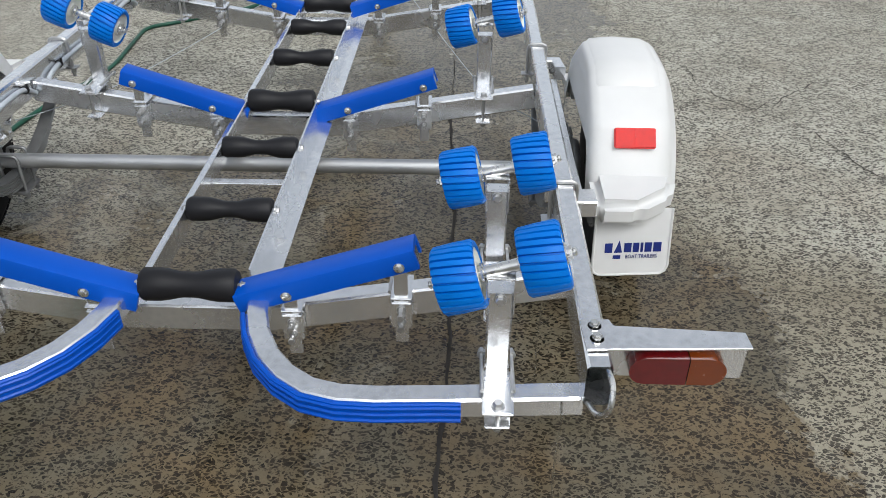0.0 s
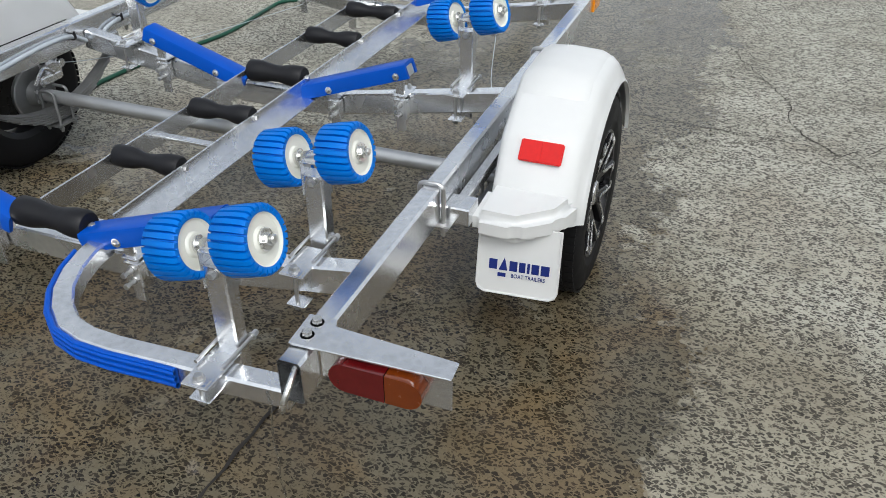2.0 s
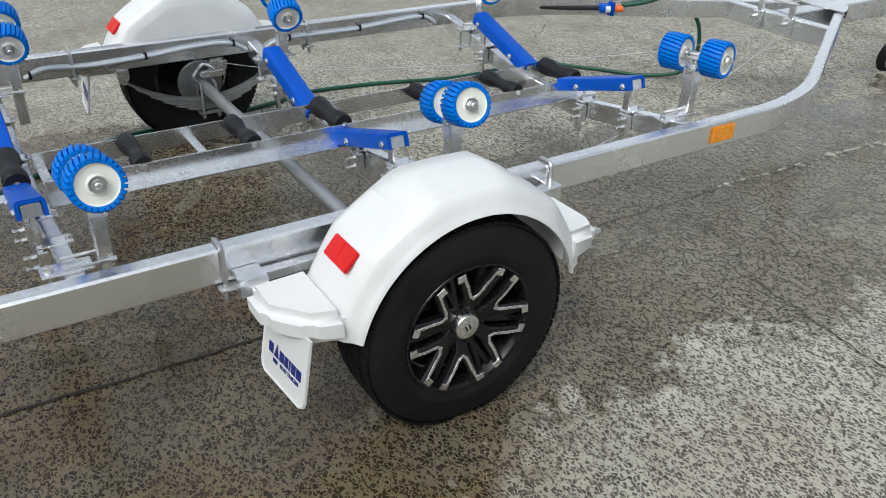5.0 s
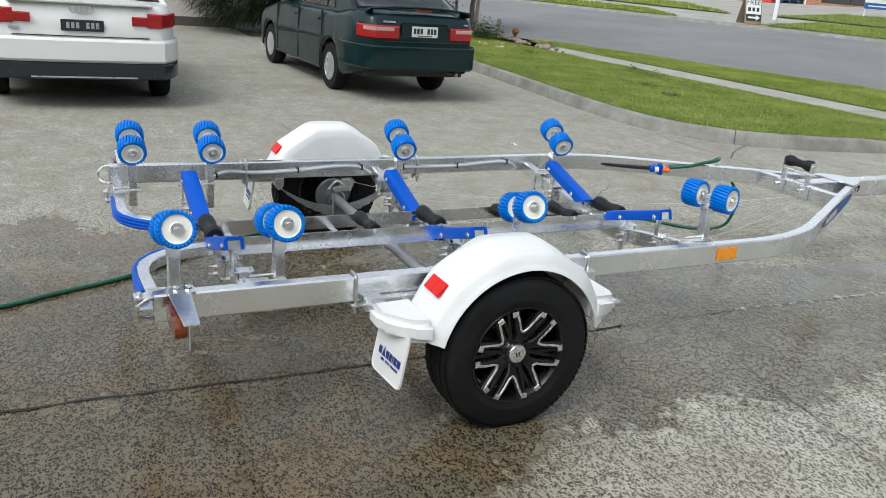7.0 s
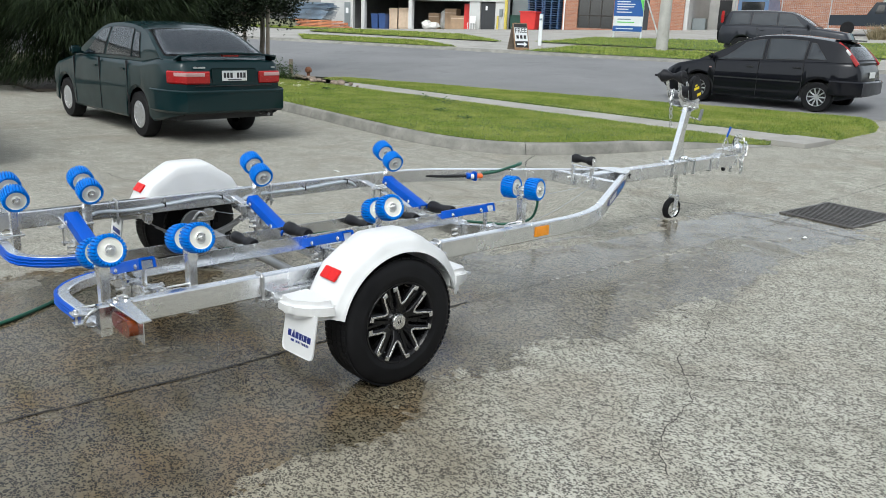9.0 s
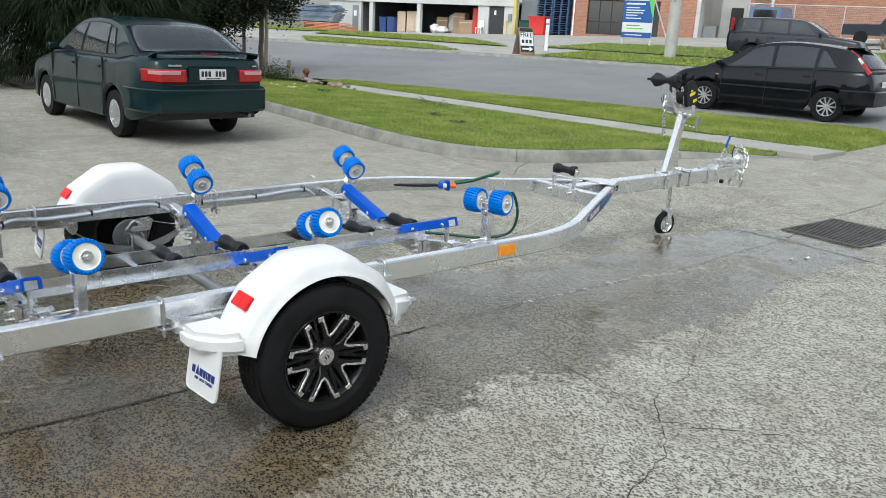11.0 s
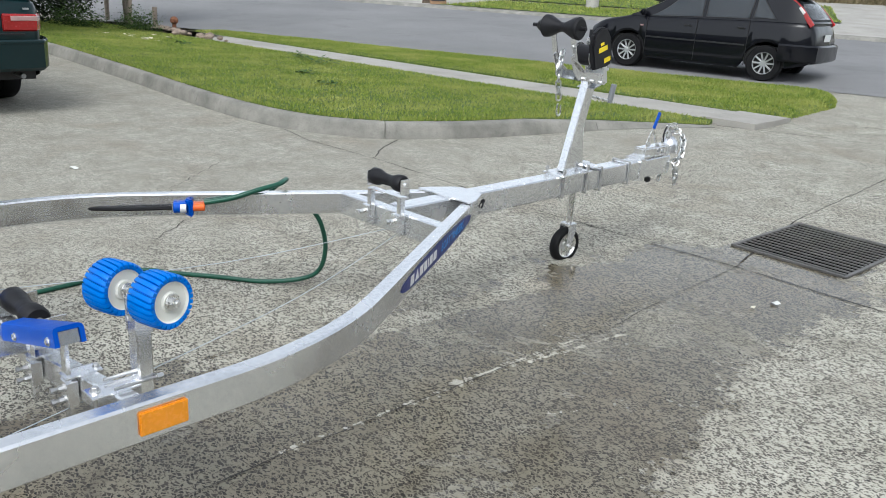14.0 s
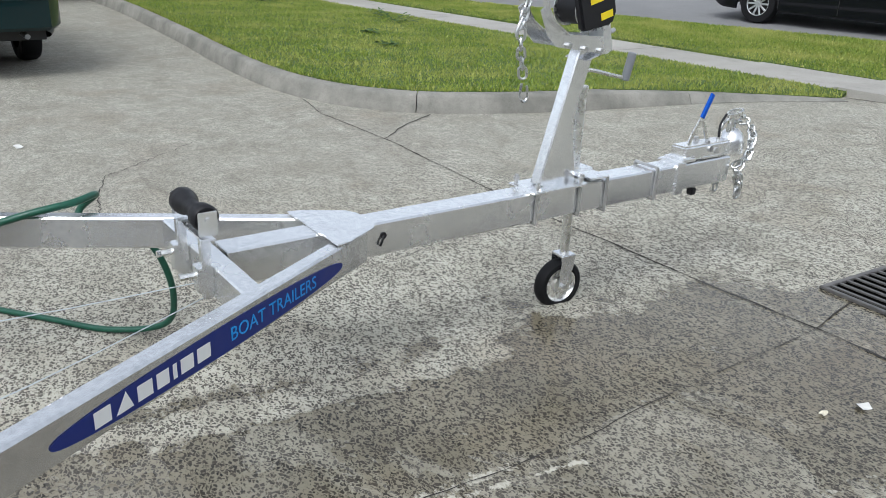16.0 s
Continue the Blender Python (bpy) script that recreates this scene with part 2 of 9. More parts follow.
    ochre = mathn(n, l, "MULTIPLY", ramp(n, l, noise_node(n, l, 2.1, 5, 0.62, pos, 0.5), [(0.44, 0.0), (0.62, 1.0)]), ramp(n, l, mathn(n, l, "MULTIPLY", y, 0.25), [(0.62, 1.0), (0.95, 0.12)]))
    dark = mixc(n, l, 1.0, col, mixc(n, l, ochre, (0.44, 0.412, 0.36), (0.50, 0.40, 0.285)), "MULTIPLY")
    l.new(mixc(n, l, wet, col, dark), b.inputs["Base Color"])
    pool = ramp(n, l, noise_node(n, l, 5.0, 4, 0.6, pos), [(0.44, 0.06), (0.64, 0.27)])
    l.new(mixc(n, l, wet, (0.88, 0.88, 0.88), pool), b.inputs["Roughness"])
    b.inputs["Specular IOR Level"].default_value = 0.40
    h = mathn(n, l, "ADD", mathn(n, l, "MULTIPLY", chip, 0.5), mathn(n, l, "MULTIPLY", fine, 0.7))
    h = mathn(n, l, "SUBTRACT", h, mathn(n, l, "MULTIPLY", crack, 0.6))
    bp = n.new("ShaderNodeBump")
    bp.inputs["Distance"].default_value = 0.003
    l.new(mathn(n, l, "MULTIPLY_ADD", wet, -0.42, 0.55), bp.inputs["Strength"])
    l.new(h, bp.inputs["Height"])
    l.new(bp.outputs[0], b.inputs["Normal"])
    return m


def plain_concrete(name, lo, hi, scale=2.0):
    m, n, l, b = mat(name)
    pos = n.new("ShaderNodeNewGeometry").outputs["Position"]
    big = noise_node(n, l, scale, 6, 0.62, pos)
    fine = noise_node(n, l, 90.0, 4, 0.7, pos)
    c = ramp(n, l, big, [(0.3, lo), (0.7, hi)])
    c = mixc(n, l, ramp(n, l, fine, [(0.45, 0.0), (0.8, 0.4)]), c, tuple(v * 0.55 for v in lo))
    st = ramp(n, l, noise_node(n, l, scale * 2.7, 6, 0.7, pos, 0.5), [(0.55, 0.0), (0.75, 0.5)])
    c = mixc(n, l, st, c, tuple(v * 0.6 for v in lo))
    l.new(c, b.inputs["Base Color"])
    b.inputs["Roughness"].default_value = 0.88
    bump(n, l, b, fine, 0.35, 0.003)
    return m


def lawn_soil():
    m, n, l, b = mat("lawn_soil")
    pos = n.new("ShaderNodeNewGeometry").outputs["Position"]
    a = noise_node(n, l, 1.3, 6, 0.65, pos)
    f = noise_node(n, l, 60.0, 5, 0.75, pos)
    c = ramp(n, l, a, [(0.3, (0.055, 0.10, 0.018)), (0.55, (0.10, 0.16, 0.03)), (0.75, (0.17, 0.19, 0.05))])
    c = mixc(n, l, ramp(n, l, f, [(0.35, 0.6), (0.65, 0.0)]), c, (0.025, 0.045, 0.01))
    l.new(c, b.inputs["Base Color"])
    b.inputs["Roughness"].default_value = 0.9
    bump(n, l, b, f, 0.8, 0.02)
    return m


def leafy(name, dark, light):
    m, n, l, b = mat(name)
    r = n.new("ShaderNodeNewGeometry").outputs["Random Per Island"]
    l.new(ramp(n, l, r, [(0.0, dark), (1.0, light)]), b.inputs["Base Color"])
    b.inputs["Roughness"].default_value = 0.55
    b.inputs["Specular IOR Level"].default_value = 0.12
    return m


GALV = galvanised()
WHITE = plastic_white()
RUBBER = rubber()
ZINC = simple("zinc_plated_steel", (0.72, 0.72, 0.70), 0.28, 0.95, 0.15, 40, 0.05)
CHAIN = simple("bright_plated_chain", (0.55, 0.56, 0.56), 0.3, 1.0, 0.1, 40)
BOLT = simple("bolt_steel", (0.55, 0.55, 0.55), 0.38, 0.9, 0.2, 60, 0.05)
DULL = simple("dull_galvanised_tube", (0.42, 0.43, 0.44), 0.45, 0.8, 0.2, 12, 0.08)
BLUE = simple("royal_blue_polyethylene", (0.001, 0.072, 0.44), 0.38, 0.0, 0.12, 8, 0.04, spec=0.22)
ROLLBLUE = simple("bright_blue_roller_rubber", (0.001, 0.155, 0.60), 0.45, 0.0, 0.12, 14, 0.05, spec=0.2)
ROLLWHITE = simple("ivory_roller_hub", (0.74, 0.74, 0.68), 0.45, 0.0, 0.06, 20, 0.03)
BLACK = simple("black_rubber", (0.010, 0.010, 0.012), 0.5, 0.0, 0.35, 25, 0.12, spec=0.3)
BLACKGLOSS = simple("gloss_black_alloy", (0.007, 0.007, 0.008), 0.28, 0.0, 0.2, 10, coat=0.12, spec=0.25)
MACHINED = simple("machined_alloy", (0.72, 0.72, 0.73), 0.25, 1.0, 0.08, 60, 0.02)
REDLENS = simple("red_reflector", (0.62, 0.012, 0.012), 0.4, 0.0, 0.12, 90, 0.05, spec=0.25)
LAMPRED = simple("dark_red_lamp_lens", (0.10, 0.004, 0.005), 0.18, 0.0, 0.2, 60, 0.1, coat=0.6)
AMBERLENS = simple("amber_reflector", (0.85, 0.30, 0.006), 0.25, 0.0, 0.1, 90, 0.12, coat=0.6)
LAMPAMBER = simple("amber_lamp_lens", (0.15, 0.028, 0.003), 0.2, 0.0, 0.15, 60, 0.1, coat=0.6)
NAVY = simple("navy_print", (0.008, 0.022, 0.17), 0.4, 0.0, 0.1, 20)
PRINTWHITE = simple("white_print", (0.8, 0.8, 0.8), 0.45, 0.0, 0.04, 20)
PRINTBLUE = simple("sky_blue_print", (0.02, 0.28, 0.72), 0.4, 0.0, 0.06, 20)
YELLOW = simple("yellow_label", (0.80, 0.62, 0.01), 0.45, 0.0, 0.06, 30)
HOSE = simple("dark_green_hose", (0.008, 0.075, 0.045), 0.4, 0.0, 0.25, 30, 0.05)
CONDUIT = simple("translucent_conduit", (0.42, 0.46, 0.50), 0.35, 0.0, 0.1, 15)
ORANGE = simple("orange_connector", (0.75, 0.13, 0.02), 0.45, 0.0, 0.1, 30)
GREYGRIP = simple("grey_plastic_grip", (0.20, 0.21, 0.23), 0.5, 0.0, 0.12, 30)
CASTIRON = simple("dull_cast_steel", (0.25, 0.255, 0.26), 0.45, 0.7, 0.3, 25, 0.25)
CONC = aggregate_concrete()
KERBC = plain_concrete("kerb_concrete", (0.15, 0.147, 0.130), (0.29, 0.28, 0.25), 3.2)
PATHC = plain_concrete("footpath_concrete", (0.27, 0.26, 0.235), (0.39, 0.375, 0.345), 0.8)
ROADC = plain_concrete("asphalt", (0.155, 0.155, 0.158), (0.205, 0.205, 0.207), 0.35)
SOIL = lawn_soil()

# ---- mesh tools ----
def part(name, bm, material, parent=None, label="", smooth=40, flip=False):
    """Links a bmesh as one mesh object, under a thing or part when parent is given."""
    bmesh.ops.recalc_face_normals(bm, faces=bm.faces)
    me = bpy.data.meshes.new(name)
    bm.to_mesh(me)
    bm.free()
    mats = material if isinstance(material, (list, tuple)) else [material]
    for mm in mats:
        me.materials.append(mm)
    if smooth:
        me.shade_smooth()
        me.set_sharp_from_angle(angle=radians(smooth))
    ob = new(name, me)
    if parent is not None:
        ob.parent = parent
    if label:
        ob["label"] = label
    return ob


def empty(name, m=None, parent=None):
    ob = new(name)
    ob.empty_display_size = 0.1
    if m is not None:
        ob.matrix_basis = m
    if parent is not None:
        ob.parent = parent
    return ob


def bevel(bm, w, seg=2, geom=None, angle=30):
    if w <= 0:
        return
    es = [e for e in (geom or bm.edges) if len(e.link_faces) == 2 and e.calc_face_angle(0) > radians(angle)]
    bmesh.ops.bevel(bm, geom=es, offset=w, segments=seg, affect="EDGES", clamp_overlap=True)


def box(bm, c, s, m=None, bev=0.0, seg=2):
    """A box with centre c and size s, turned by m."""
    t = bmesh.new()
    bmesh.ops.create_cube(t, size=1.0)
    bmesh.ops.scale(t, vec=s, verts=t.verts)
    if bev:
        bevel(t, bev, seg)
    bmesh.ops.translate(t, vec=c, verts=t.verts)
    if m is not None:
        bmesh.ops.transform(t, matrix=m, verts=t.verts)
    merge(bm, t)
    return bm


def merge(bm, t, mat_index=None):
    me = bpy.data.meshes.new("tmp")
    if mat_index is not None:
        for f in t.faces:
            f.material_index = mat_index
    t.to_mesh(me)
    t.free()
    bm.from_mesh(me)
    bpy.data.meshes.remove(me)


def frame_z(p0, p1):
    d = Vector(p1) - Vector(p0)
    return Matrix.Translation(p0) @ d.to_track_quat("Z", "Y").to_matrix().to_4x4(), d.length


def lathe(bm, profile, m=None, seg=32, arc=360.0, close=False):
    """Turns (r, z) pairs about z."""
    t = bmesh.new()
    full = arc >= 359.9
    k = seg if full else seg + 1
    rings = []
    for r, z in profile:
        if r < 1e-6:
            rings.append([t.verts.new((0, 0, z))])
        else:
            rings.append([t.verts.new((r * math.cos(radians(arc) * i / seg), r * math.sin(radians(arc) * i / seg), z)) for i in range(k)])
    pairs = list(zip(rings, rings[1:])) + ([(rings[-1], rings[0])] if close else [])
    for a, b in pairs:
        for i in range(seg):
            j = (i + 1) % k
            q = [a[i % len(a)], a[j % len(a)], b[j % len(b)], b[i % len(b)]]
            q = [v for n_, v in enumerate(q) if v not in q[:n_]]
            if len(q) >= 3:
                t.faces.new(q)
    if m is not None:
        bmesh.ops.transform(t, matrix=m, verts=t.verts)
    merge(bm, t)
    return bm


def cyl(bm, p0, p1, r, r1=None, seg=16, bev=0.0):
    m, h = frame_z(p0, p1)
    r1 = r if r1 is None else r1
    b = min(bev, h * 0.45)
    prof = [(0, 0), (r - b, 0), (r, b), (r1, h - b), (r1 - b, h), (0, h)] if b else [(0, 0), (r, 0), (r1, h), (0, h)]
    return lathe(bm, prof, m, seg)


def hexbolt(bm, p, axis, size=0.017, h=0.009, shank=0.0):
    """A hexagon head with a washer at p, pointing along axis."""
    a = Vector(axis).normalized()
    p = Vector(p)
    cyl(bm, p, p + a * 0.002, size * 0.75, seg=14)
    m, _ = frame_z(p + a * 0.002, p + a * (0.002 + h))
    lathe(bm, [(0, 0), (size * 0.56, 0), (size * 0.56, h * 0.8), (size * 0.46, h), (0, h)], m, 6)
    if shank:
        cyl(bm, p - a * shank, p + a * 0.001, size * 0.3, seg=8)


def sweep(bm, pts, w, h, up=(0, 0, 1), bev=0.004, caps=True, wall=0.0, open_ends=()):
    """A rectangular tube of width w and height h, its axis along pts, mitred at the turns."""
    up = Vector(up)
    pts = [Vector(p) for p in pts]
    c = bev
    sec = []
    for sx, sy, order in ((1, 1, 0), (-1, 1, 1), (-1, -1, 0), (1, -1, 1)):
        a, b = (sx * w / 2, sy * (h / 2 - c)), (sx * (w / 2 - c), sy * h / 2)
        sec += [a, b] if order == 0 else [b, a]
    if c <= 0:
        sec = [(w / 2, h / 2), (-w / 2, h / 2), (-w / 2, -h / 2), (w / 2, -h / 2)]
    t = bmesh.new()
    rings = []
    for i, p in enumerate(pts):
        d0 = (p - pts[i - 1]).normalized() if i else None
        d1 = (pts[i + 1] - p).normalized() if i + 1 < len(pts) else None
        d = ((d0 or d1) + (d1 or d0)).normalized()
        side = d.cross(up).normalized()
        u = side.cross(d).normalized()
        k = 1.0
        if d0 and d1:
            k = 1.0 / max(0.5, math.cos(d0.angle(d1, 0) / 2))
        rings.append([t.verts.new(p + side * (x * k) + u * y) for x, y in sec])
    n = len(sec)
    for a, b in zip(rings, rings[1:]):
        for i in range(n):
            t.faces.new((a[i], a[(i + 1) % n], b[(i + 1) % n], b[i]))
    if caps:
        if 0 not in open_ends:
            t.faces.new(rings[0])
        if 1 not in open_ends:
            t.faces.new(rings[-1][::-1])
    merge(bm, t)
    return bm


def pipe(bm, pts, r, seg=10, smooth_n=0, caps=True):
    """A round tube along pts, optionally smoothed as a Catmull-Rom spline."""
    pts = [Vector(p) for p in pts]
    if smooth_n:
        out = []
        for i in range(len(pts) - 1):
            p0, p1, p2, p3 = pts[max(i - 1, 0)], pts[i], pts[i + 1], pts[min(i + 2, len(pts) - 1)]
            for k in range(smooth_n):
                s = k / smooth_n
                out.append(0.5 * ((2 * p1) + (p2 - p0) * s + (2 * p0 - 5 * p1 + 4 * p2 - p3) * s * s + (3 * p1 - p0 - 3 * p2 + p3) * s ** 3))
        pts = out + [pts[-1]]
    t = bmesh.new()
    rings = []
    ref = None
    for i, p in enumerate(pts):
        d = (pts[min(i + 1, len(pts) - 1)] - pts[max(i - 1, 0)]).normalized()
        if ref is None:
            ref = d.orthogonal().normalized()
        ref = (ref - d * ref.dot(d)).normalized()
        s = d.cross(ref)
        rings.append([t.verts.new(p + (ref * math.cos(2 * math.pi * k / seg) + s * math.sin(2 * math.pi * k / seg)) * r) for k in range(seg)])
    for a, b in zip(rings, rings[1:]):
        for i in range(seg):
            t.faces.new((a[i], a[(i + 1) % seg], b[(i + 1) % seg], b[i]))
    if caps:
        t.faces.new(rings[0][::-1])
        t.faces.new(rings[-1])
    merge(bm, t)
    return bm


def prism(bm, outline, z0, z1, m=None, bev=0.0):
    """An outline in plan, raised from z0 to z1."""
    t = bmesh.new()
    a = [t.verts.new((x, y, z0)) for x, y in outline]
    b = [t.verts.new((x, y, z1)) for x, y in outline]
    t.faces.new(a[::-1])
    t.faces.new(b)
    n = len(a)
    for i in range(n):
        t.faces.new((a[i], a[(i + 1) % n], b[(i + 1) % n], b[i]))
    bmesh.ops.recalc_face_normals(t, faces=t.faces)
    if bev:
        bevel(t, bev, 2)
    if m is not None:
        bmesh.ops.transform(t, matrix=m, verts=t.verts)
    merge(bm, t)
    return bm


def ubolt(bm, c, w, h, r=0.006, axis="x", drop=0.03):
    """A square-shouldered U-bolt over a beam: c is the middle of the top, legs down."""
    cx, cy, cz = c
    a = w / 2
    q = r * 2.2
    prof = [(-a, -h - drop), (-a, -q), (-a + q * 0.3, -q * 0.3), (-a + q, 0), (a - q, 0), (a - q * 0.3, -q * 0.3), (a, -q), (a, -h - drop)]
    pts = [(cx + u, cy, cz + v) if axis == "x" else (cx, cy + u, cz + v) for u, v in prof]
    pipe(bm, pts, r, 8)
    for s in (-a, a):
        p = (cx + s, cy, cz - h - 0.008) if axis == "x" else (cx, cy + s, cz - h - 0.008)
        cyl(bm, (p[0], p[1], p[2] - 0.008), p, r * 1.7, seg=6)


def text_mesh(body, size, extrude=0.001, align="CENTER"):
    """Flat lettering in the built-in font, as a bmesh in the xy plane."""
    cu = bpy.data.curves.new("lettering", "FONT")
    cu.body, cu.size, cu.extrude, cu.align_x, cu.align_y = body, size, extrude, align, "CENTER"
    cu.resolution_u = 3
    ob = bpy.data.objects.new("lettering", cu)
    scene.collection.objects.link(ob)
    dg = bpy.context.evaluated_depsgraph_get()
    me = bpy.data.meshes.new_from_object(ob.evaluated_get(dg))
    bpy.data.objects.remove(ob)
    bm = bmesh.new()
    bm.from_mesh(me)
    bpy.data.meshes.remove(me)
    return bm

# ---- the site: concrete yard, kerb, verge, footpath, street and the far side ----
TH = math.atan(0.36)
UX, UY = math.cos(TH), math.sin(TH)


def street(a, n):
    """Plan place from metres along the street and metres across it."""
    return a * UX - n * UY, a * UY + n * UX


def along(x, y):
    return x * UX + y * UY, -x * UY + y * UX


def interp(v, xs, ys):
    if v <= xs[0]:
        return ys[0]
    for i in range(len(xs) - 1):
        if v <= xs[i + 1]:
            return ys[i] + (ys[i + 1] - ys[i]) * (v - xs[i]) / (xs[i + 1] - xs[i])
    return ys[-1]


def edge(a):
    """The near edge of the street: how far it has swung in, its distance and its height."""
    w = min(max((a + 10) / 10, 0), 1.3)
    return w, 18.65 - 1.1 * w, 0.11 * w


def ground_z(x, y):
    a, n = along(x, y)
    w, ne, ze = edge(a)
    z = interp(n, (ne - 4.2, ne, 27.5, 35, 52, 60), (0, ze, 0.68, 1.0, 1.25, 1.3))
    return z + 0.033 * (min(max(a, -60), 10) + 26) * min(max((n - 36) / 16, 0), 1)


def sheet(name, us, vs, place, material, lift=0.0, kind="structure", label="", cat=""):
    bm = bmesh.new()
    rows = [[bm.verts.new((*place(u, v), ground_z(*place(u, v)) + lift)) for u in us] for v in vs]
    for r0, r1 in zip(rows, rows[1:]):
        for i in range(len(us) - 1):
            bm.faces.new((r0[i], r0[i + 1], r1[i + 1], r1[i]))
    return tagged(part(name, bm, material, smooth=0), label, cat, kind=kind)


def spread(a, b, n):
    return [a + (b - a) * i / n for i in range(n + 1)]


FARGRASS = plain_concrete("far_dry_ground", (0.10, 0.11, 0.045), (0.17, 0.165, 0.075), 0.1)
sheet("ground", [-900, -300] + spread(-80, 60, 28) + [300, 900], [-900, -300] + spread(-60, 6, 4) + spread(8, 60, 52) + [120, 400, 900],
      street, FARGRASS, -0.05, label="flat ground reaching to the horizon", cat="ground")

# yard slab, one sheet up to the street edge
bm = bmesh.new()
ya = [(-19.5, -14), (14, -14), (14, 13.2), (-3.4, 13.2), (-19.5, 12.85)]
f = bm.faces.new([bm.verts.new((x, y, 0.0)) for x, y in ya])
tagged(part("yard_slab", bm, CONC, smooth=0), "exposed aggregate concrete yard, wet under the trailer", "pavement", kind="structure")

bm = bmesh.new()
rows = []
for j in range(13):
    row = []
    for i in range(19):
        x = -3.4 + 17.4 * i / 18
        a_, n_ = along(x, 16.0)
        top = (edge(a_)[1] + x * UY) / UX + 0.3
        y = 13.2 + (top - 13.2) * j / 12
        row.append(bm.verts.new((x, y, ground_z(x, y))))
    rows.append(row)
for r0, r1 in zip(rows, rows[1:]):
    for i in range(18):
        bm.faces.new((r0[i], r0[i + 1], r1[i + 1], r1[i]))
tagged(part("crossover", bm, CONC, smooth=0), "concrete crossover rising gently to the street", "pavement", kind="structure")

JOINT = simple("dark_joint_filler", (0.022, 0.019, 0.016), 0.9, 0, 0.3, 60)


def joint(pts, w=0.012, jitter=0.004, name="slab_joint", step=0.06):
    """A narrow dark saw cut or crack lying in the slab, a little uneven."""
    bm = bmesh.new()
    rng = random.Random(len(pts) * 17 + int(pts[0][0] * 100))
    out = []
    for p, q in zip(pts, pts[1:]):
        k = max(2, int((Vector(q) - Vector(p)).length / step))
        out += [Vector(p).lerp(Vector(q), i / k) for i in range(k)]
    out.append(Vector(pts[-1]))
    rows = []
    drift = 0.0
    for i, p in enumerate(out):
        d = (out[min(i + 1, len(out) - 1)] - out[max(i - 1, 0)]).normalized()
        nrm = Vector((-d.y, d.x))
        drift = 0.7 * drift + rng.uniform(-jitter, jitter)
        p = p + nrm * drift
        ww = w * rng.uniform(0.35, 1.3) / 2
        rows.append((bm.verts.new((p.x + nrm.x * ww, p.y + nrm.y * ww, ground_z(p.x, p.y) + 0.004)), bm.verts.new((p.x - nrm.x * ww, p.y - nrm.y * ww, ground_z(p.x, p.y) + 0.004))))
    for a, b in zip(rows, rows[1:]):
        bm.faces.new((a[0], a[1], b[1], b[0]))
    return tagged(part(name, bm, JOINT, smooth=0), kind="structure")


joint([(-0.03, -6), (-0.03, 0.7), (0.01, 2.0), (-0.02, 3.4)], 0.016, 0.009)
joint([(-0.02, 3.4), (-0.02, 4.2), (0.03, 5.3), (0.06, 6.0), (0.02, 6.7), (0.02, 7.36)], 0.004, 0.006)
joint([(-4.9, 7.55), (-4.3, 7.42), (-3.38, 7.45), (-1.56, 7.33), (0.02, 7.36), (4.5, 7.2), (9, 7.05)], 0.010, 0.005)
joint([(-3.38, 7.45), (-3.72, 7.86), (-3.92, 8.2)], 0.012, 0.01, "slab_crack")
joint([(0.02, 7.36), (-0.05, 7.75), (-0.2, 8.8), (-0.35, 12.5)], 0.010, 0.004)
joint([(-2.9, 12.5), (-0.5, 13.4), (4, 15)], 0.02, 0.01)
joint([(-3.3, 13.55), (0.5, 15.1), (4, 16.4)], 0.016, 0.008)
for pts in ([(0.58, 3.67), (0.9, 3.65), (1.1, 3.63), (1.28, 3.6), (1.45, 3.56), (1.56, 3.43), (1.64, 3.32), (1.66, 3.19), (1.71, 3.03), (1.79, 2.88), (1.93, 2.65)],
            [(1.45, 3.56), (1.57, 3.64), (1.72, 3.8), (1.84, 3.9), (2.02, 3.87), (2.25, 3.99)], [(1.45, 3.56), (1.26, 3.8), (1.22, 4.1), (1.02, 4.5), (0.86, 4.9)],
            [(-2.3, 4.9), (-2.6, 5.3), (-3.3, 5.5), (-3.9, 6.3)], [(-5.4, 3.0), (-4.6, 3.1), (-3.9, 2.9), (-3.2, 3.3)]):
    joint(pts, 0.0052, 0.014, "slab_crack", 0.035)

# kerb: sloped face, rounded nose, dropping to nothing at the crossover
KERB = [(-19.5, 8.1), (-16, 8.06), (-12.5, 8.0), (-10.6, 7.88), (-8.6, 7.72), (-7.4, 7.60), (-6.3, 7.51), (-5.5, 7.50), (-4.9, 7.59), (-4.45, 7.77), (-4.02, 8.14), (-3.75, 8.66), (-3.56, 9.2), (-3.42, 9.85), (-3.26, 10.7), (-3.02, 11.5), (-2.66, 12.35)]


def smooth_line(pts, k=6):
    pts = [Vector(p) for p in pts]
    out = []
    for i in range(len(pts) - 1):
        p0, p1, p2, p3 = pts[max(i - 1, 0)], pts[i], pts[i + 1], pts[min(i + 2, len(pts) - 1)]
        for j in range(k):
            s = j / k
            out.append(0.5 * ((2 * p1) + (p2 - p0) * s + (2 * p0 - 5 * p1 + 4 * p2 - p3) * s * s + (3 * p1 - p0 - 3 * p2 + p3) * s ** 3))
    return out + [pts[-1]]


KL = smooth_line(KERB)


def kerb_h(i):
    return 0.15 if i < len(KL) - 20 else max(0.008, 0.15 * (len(KL) - 1 - i) / 19)


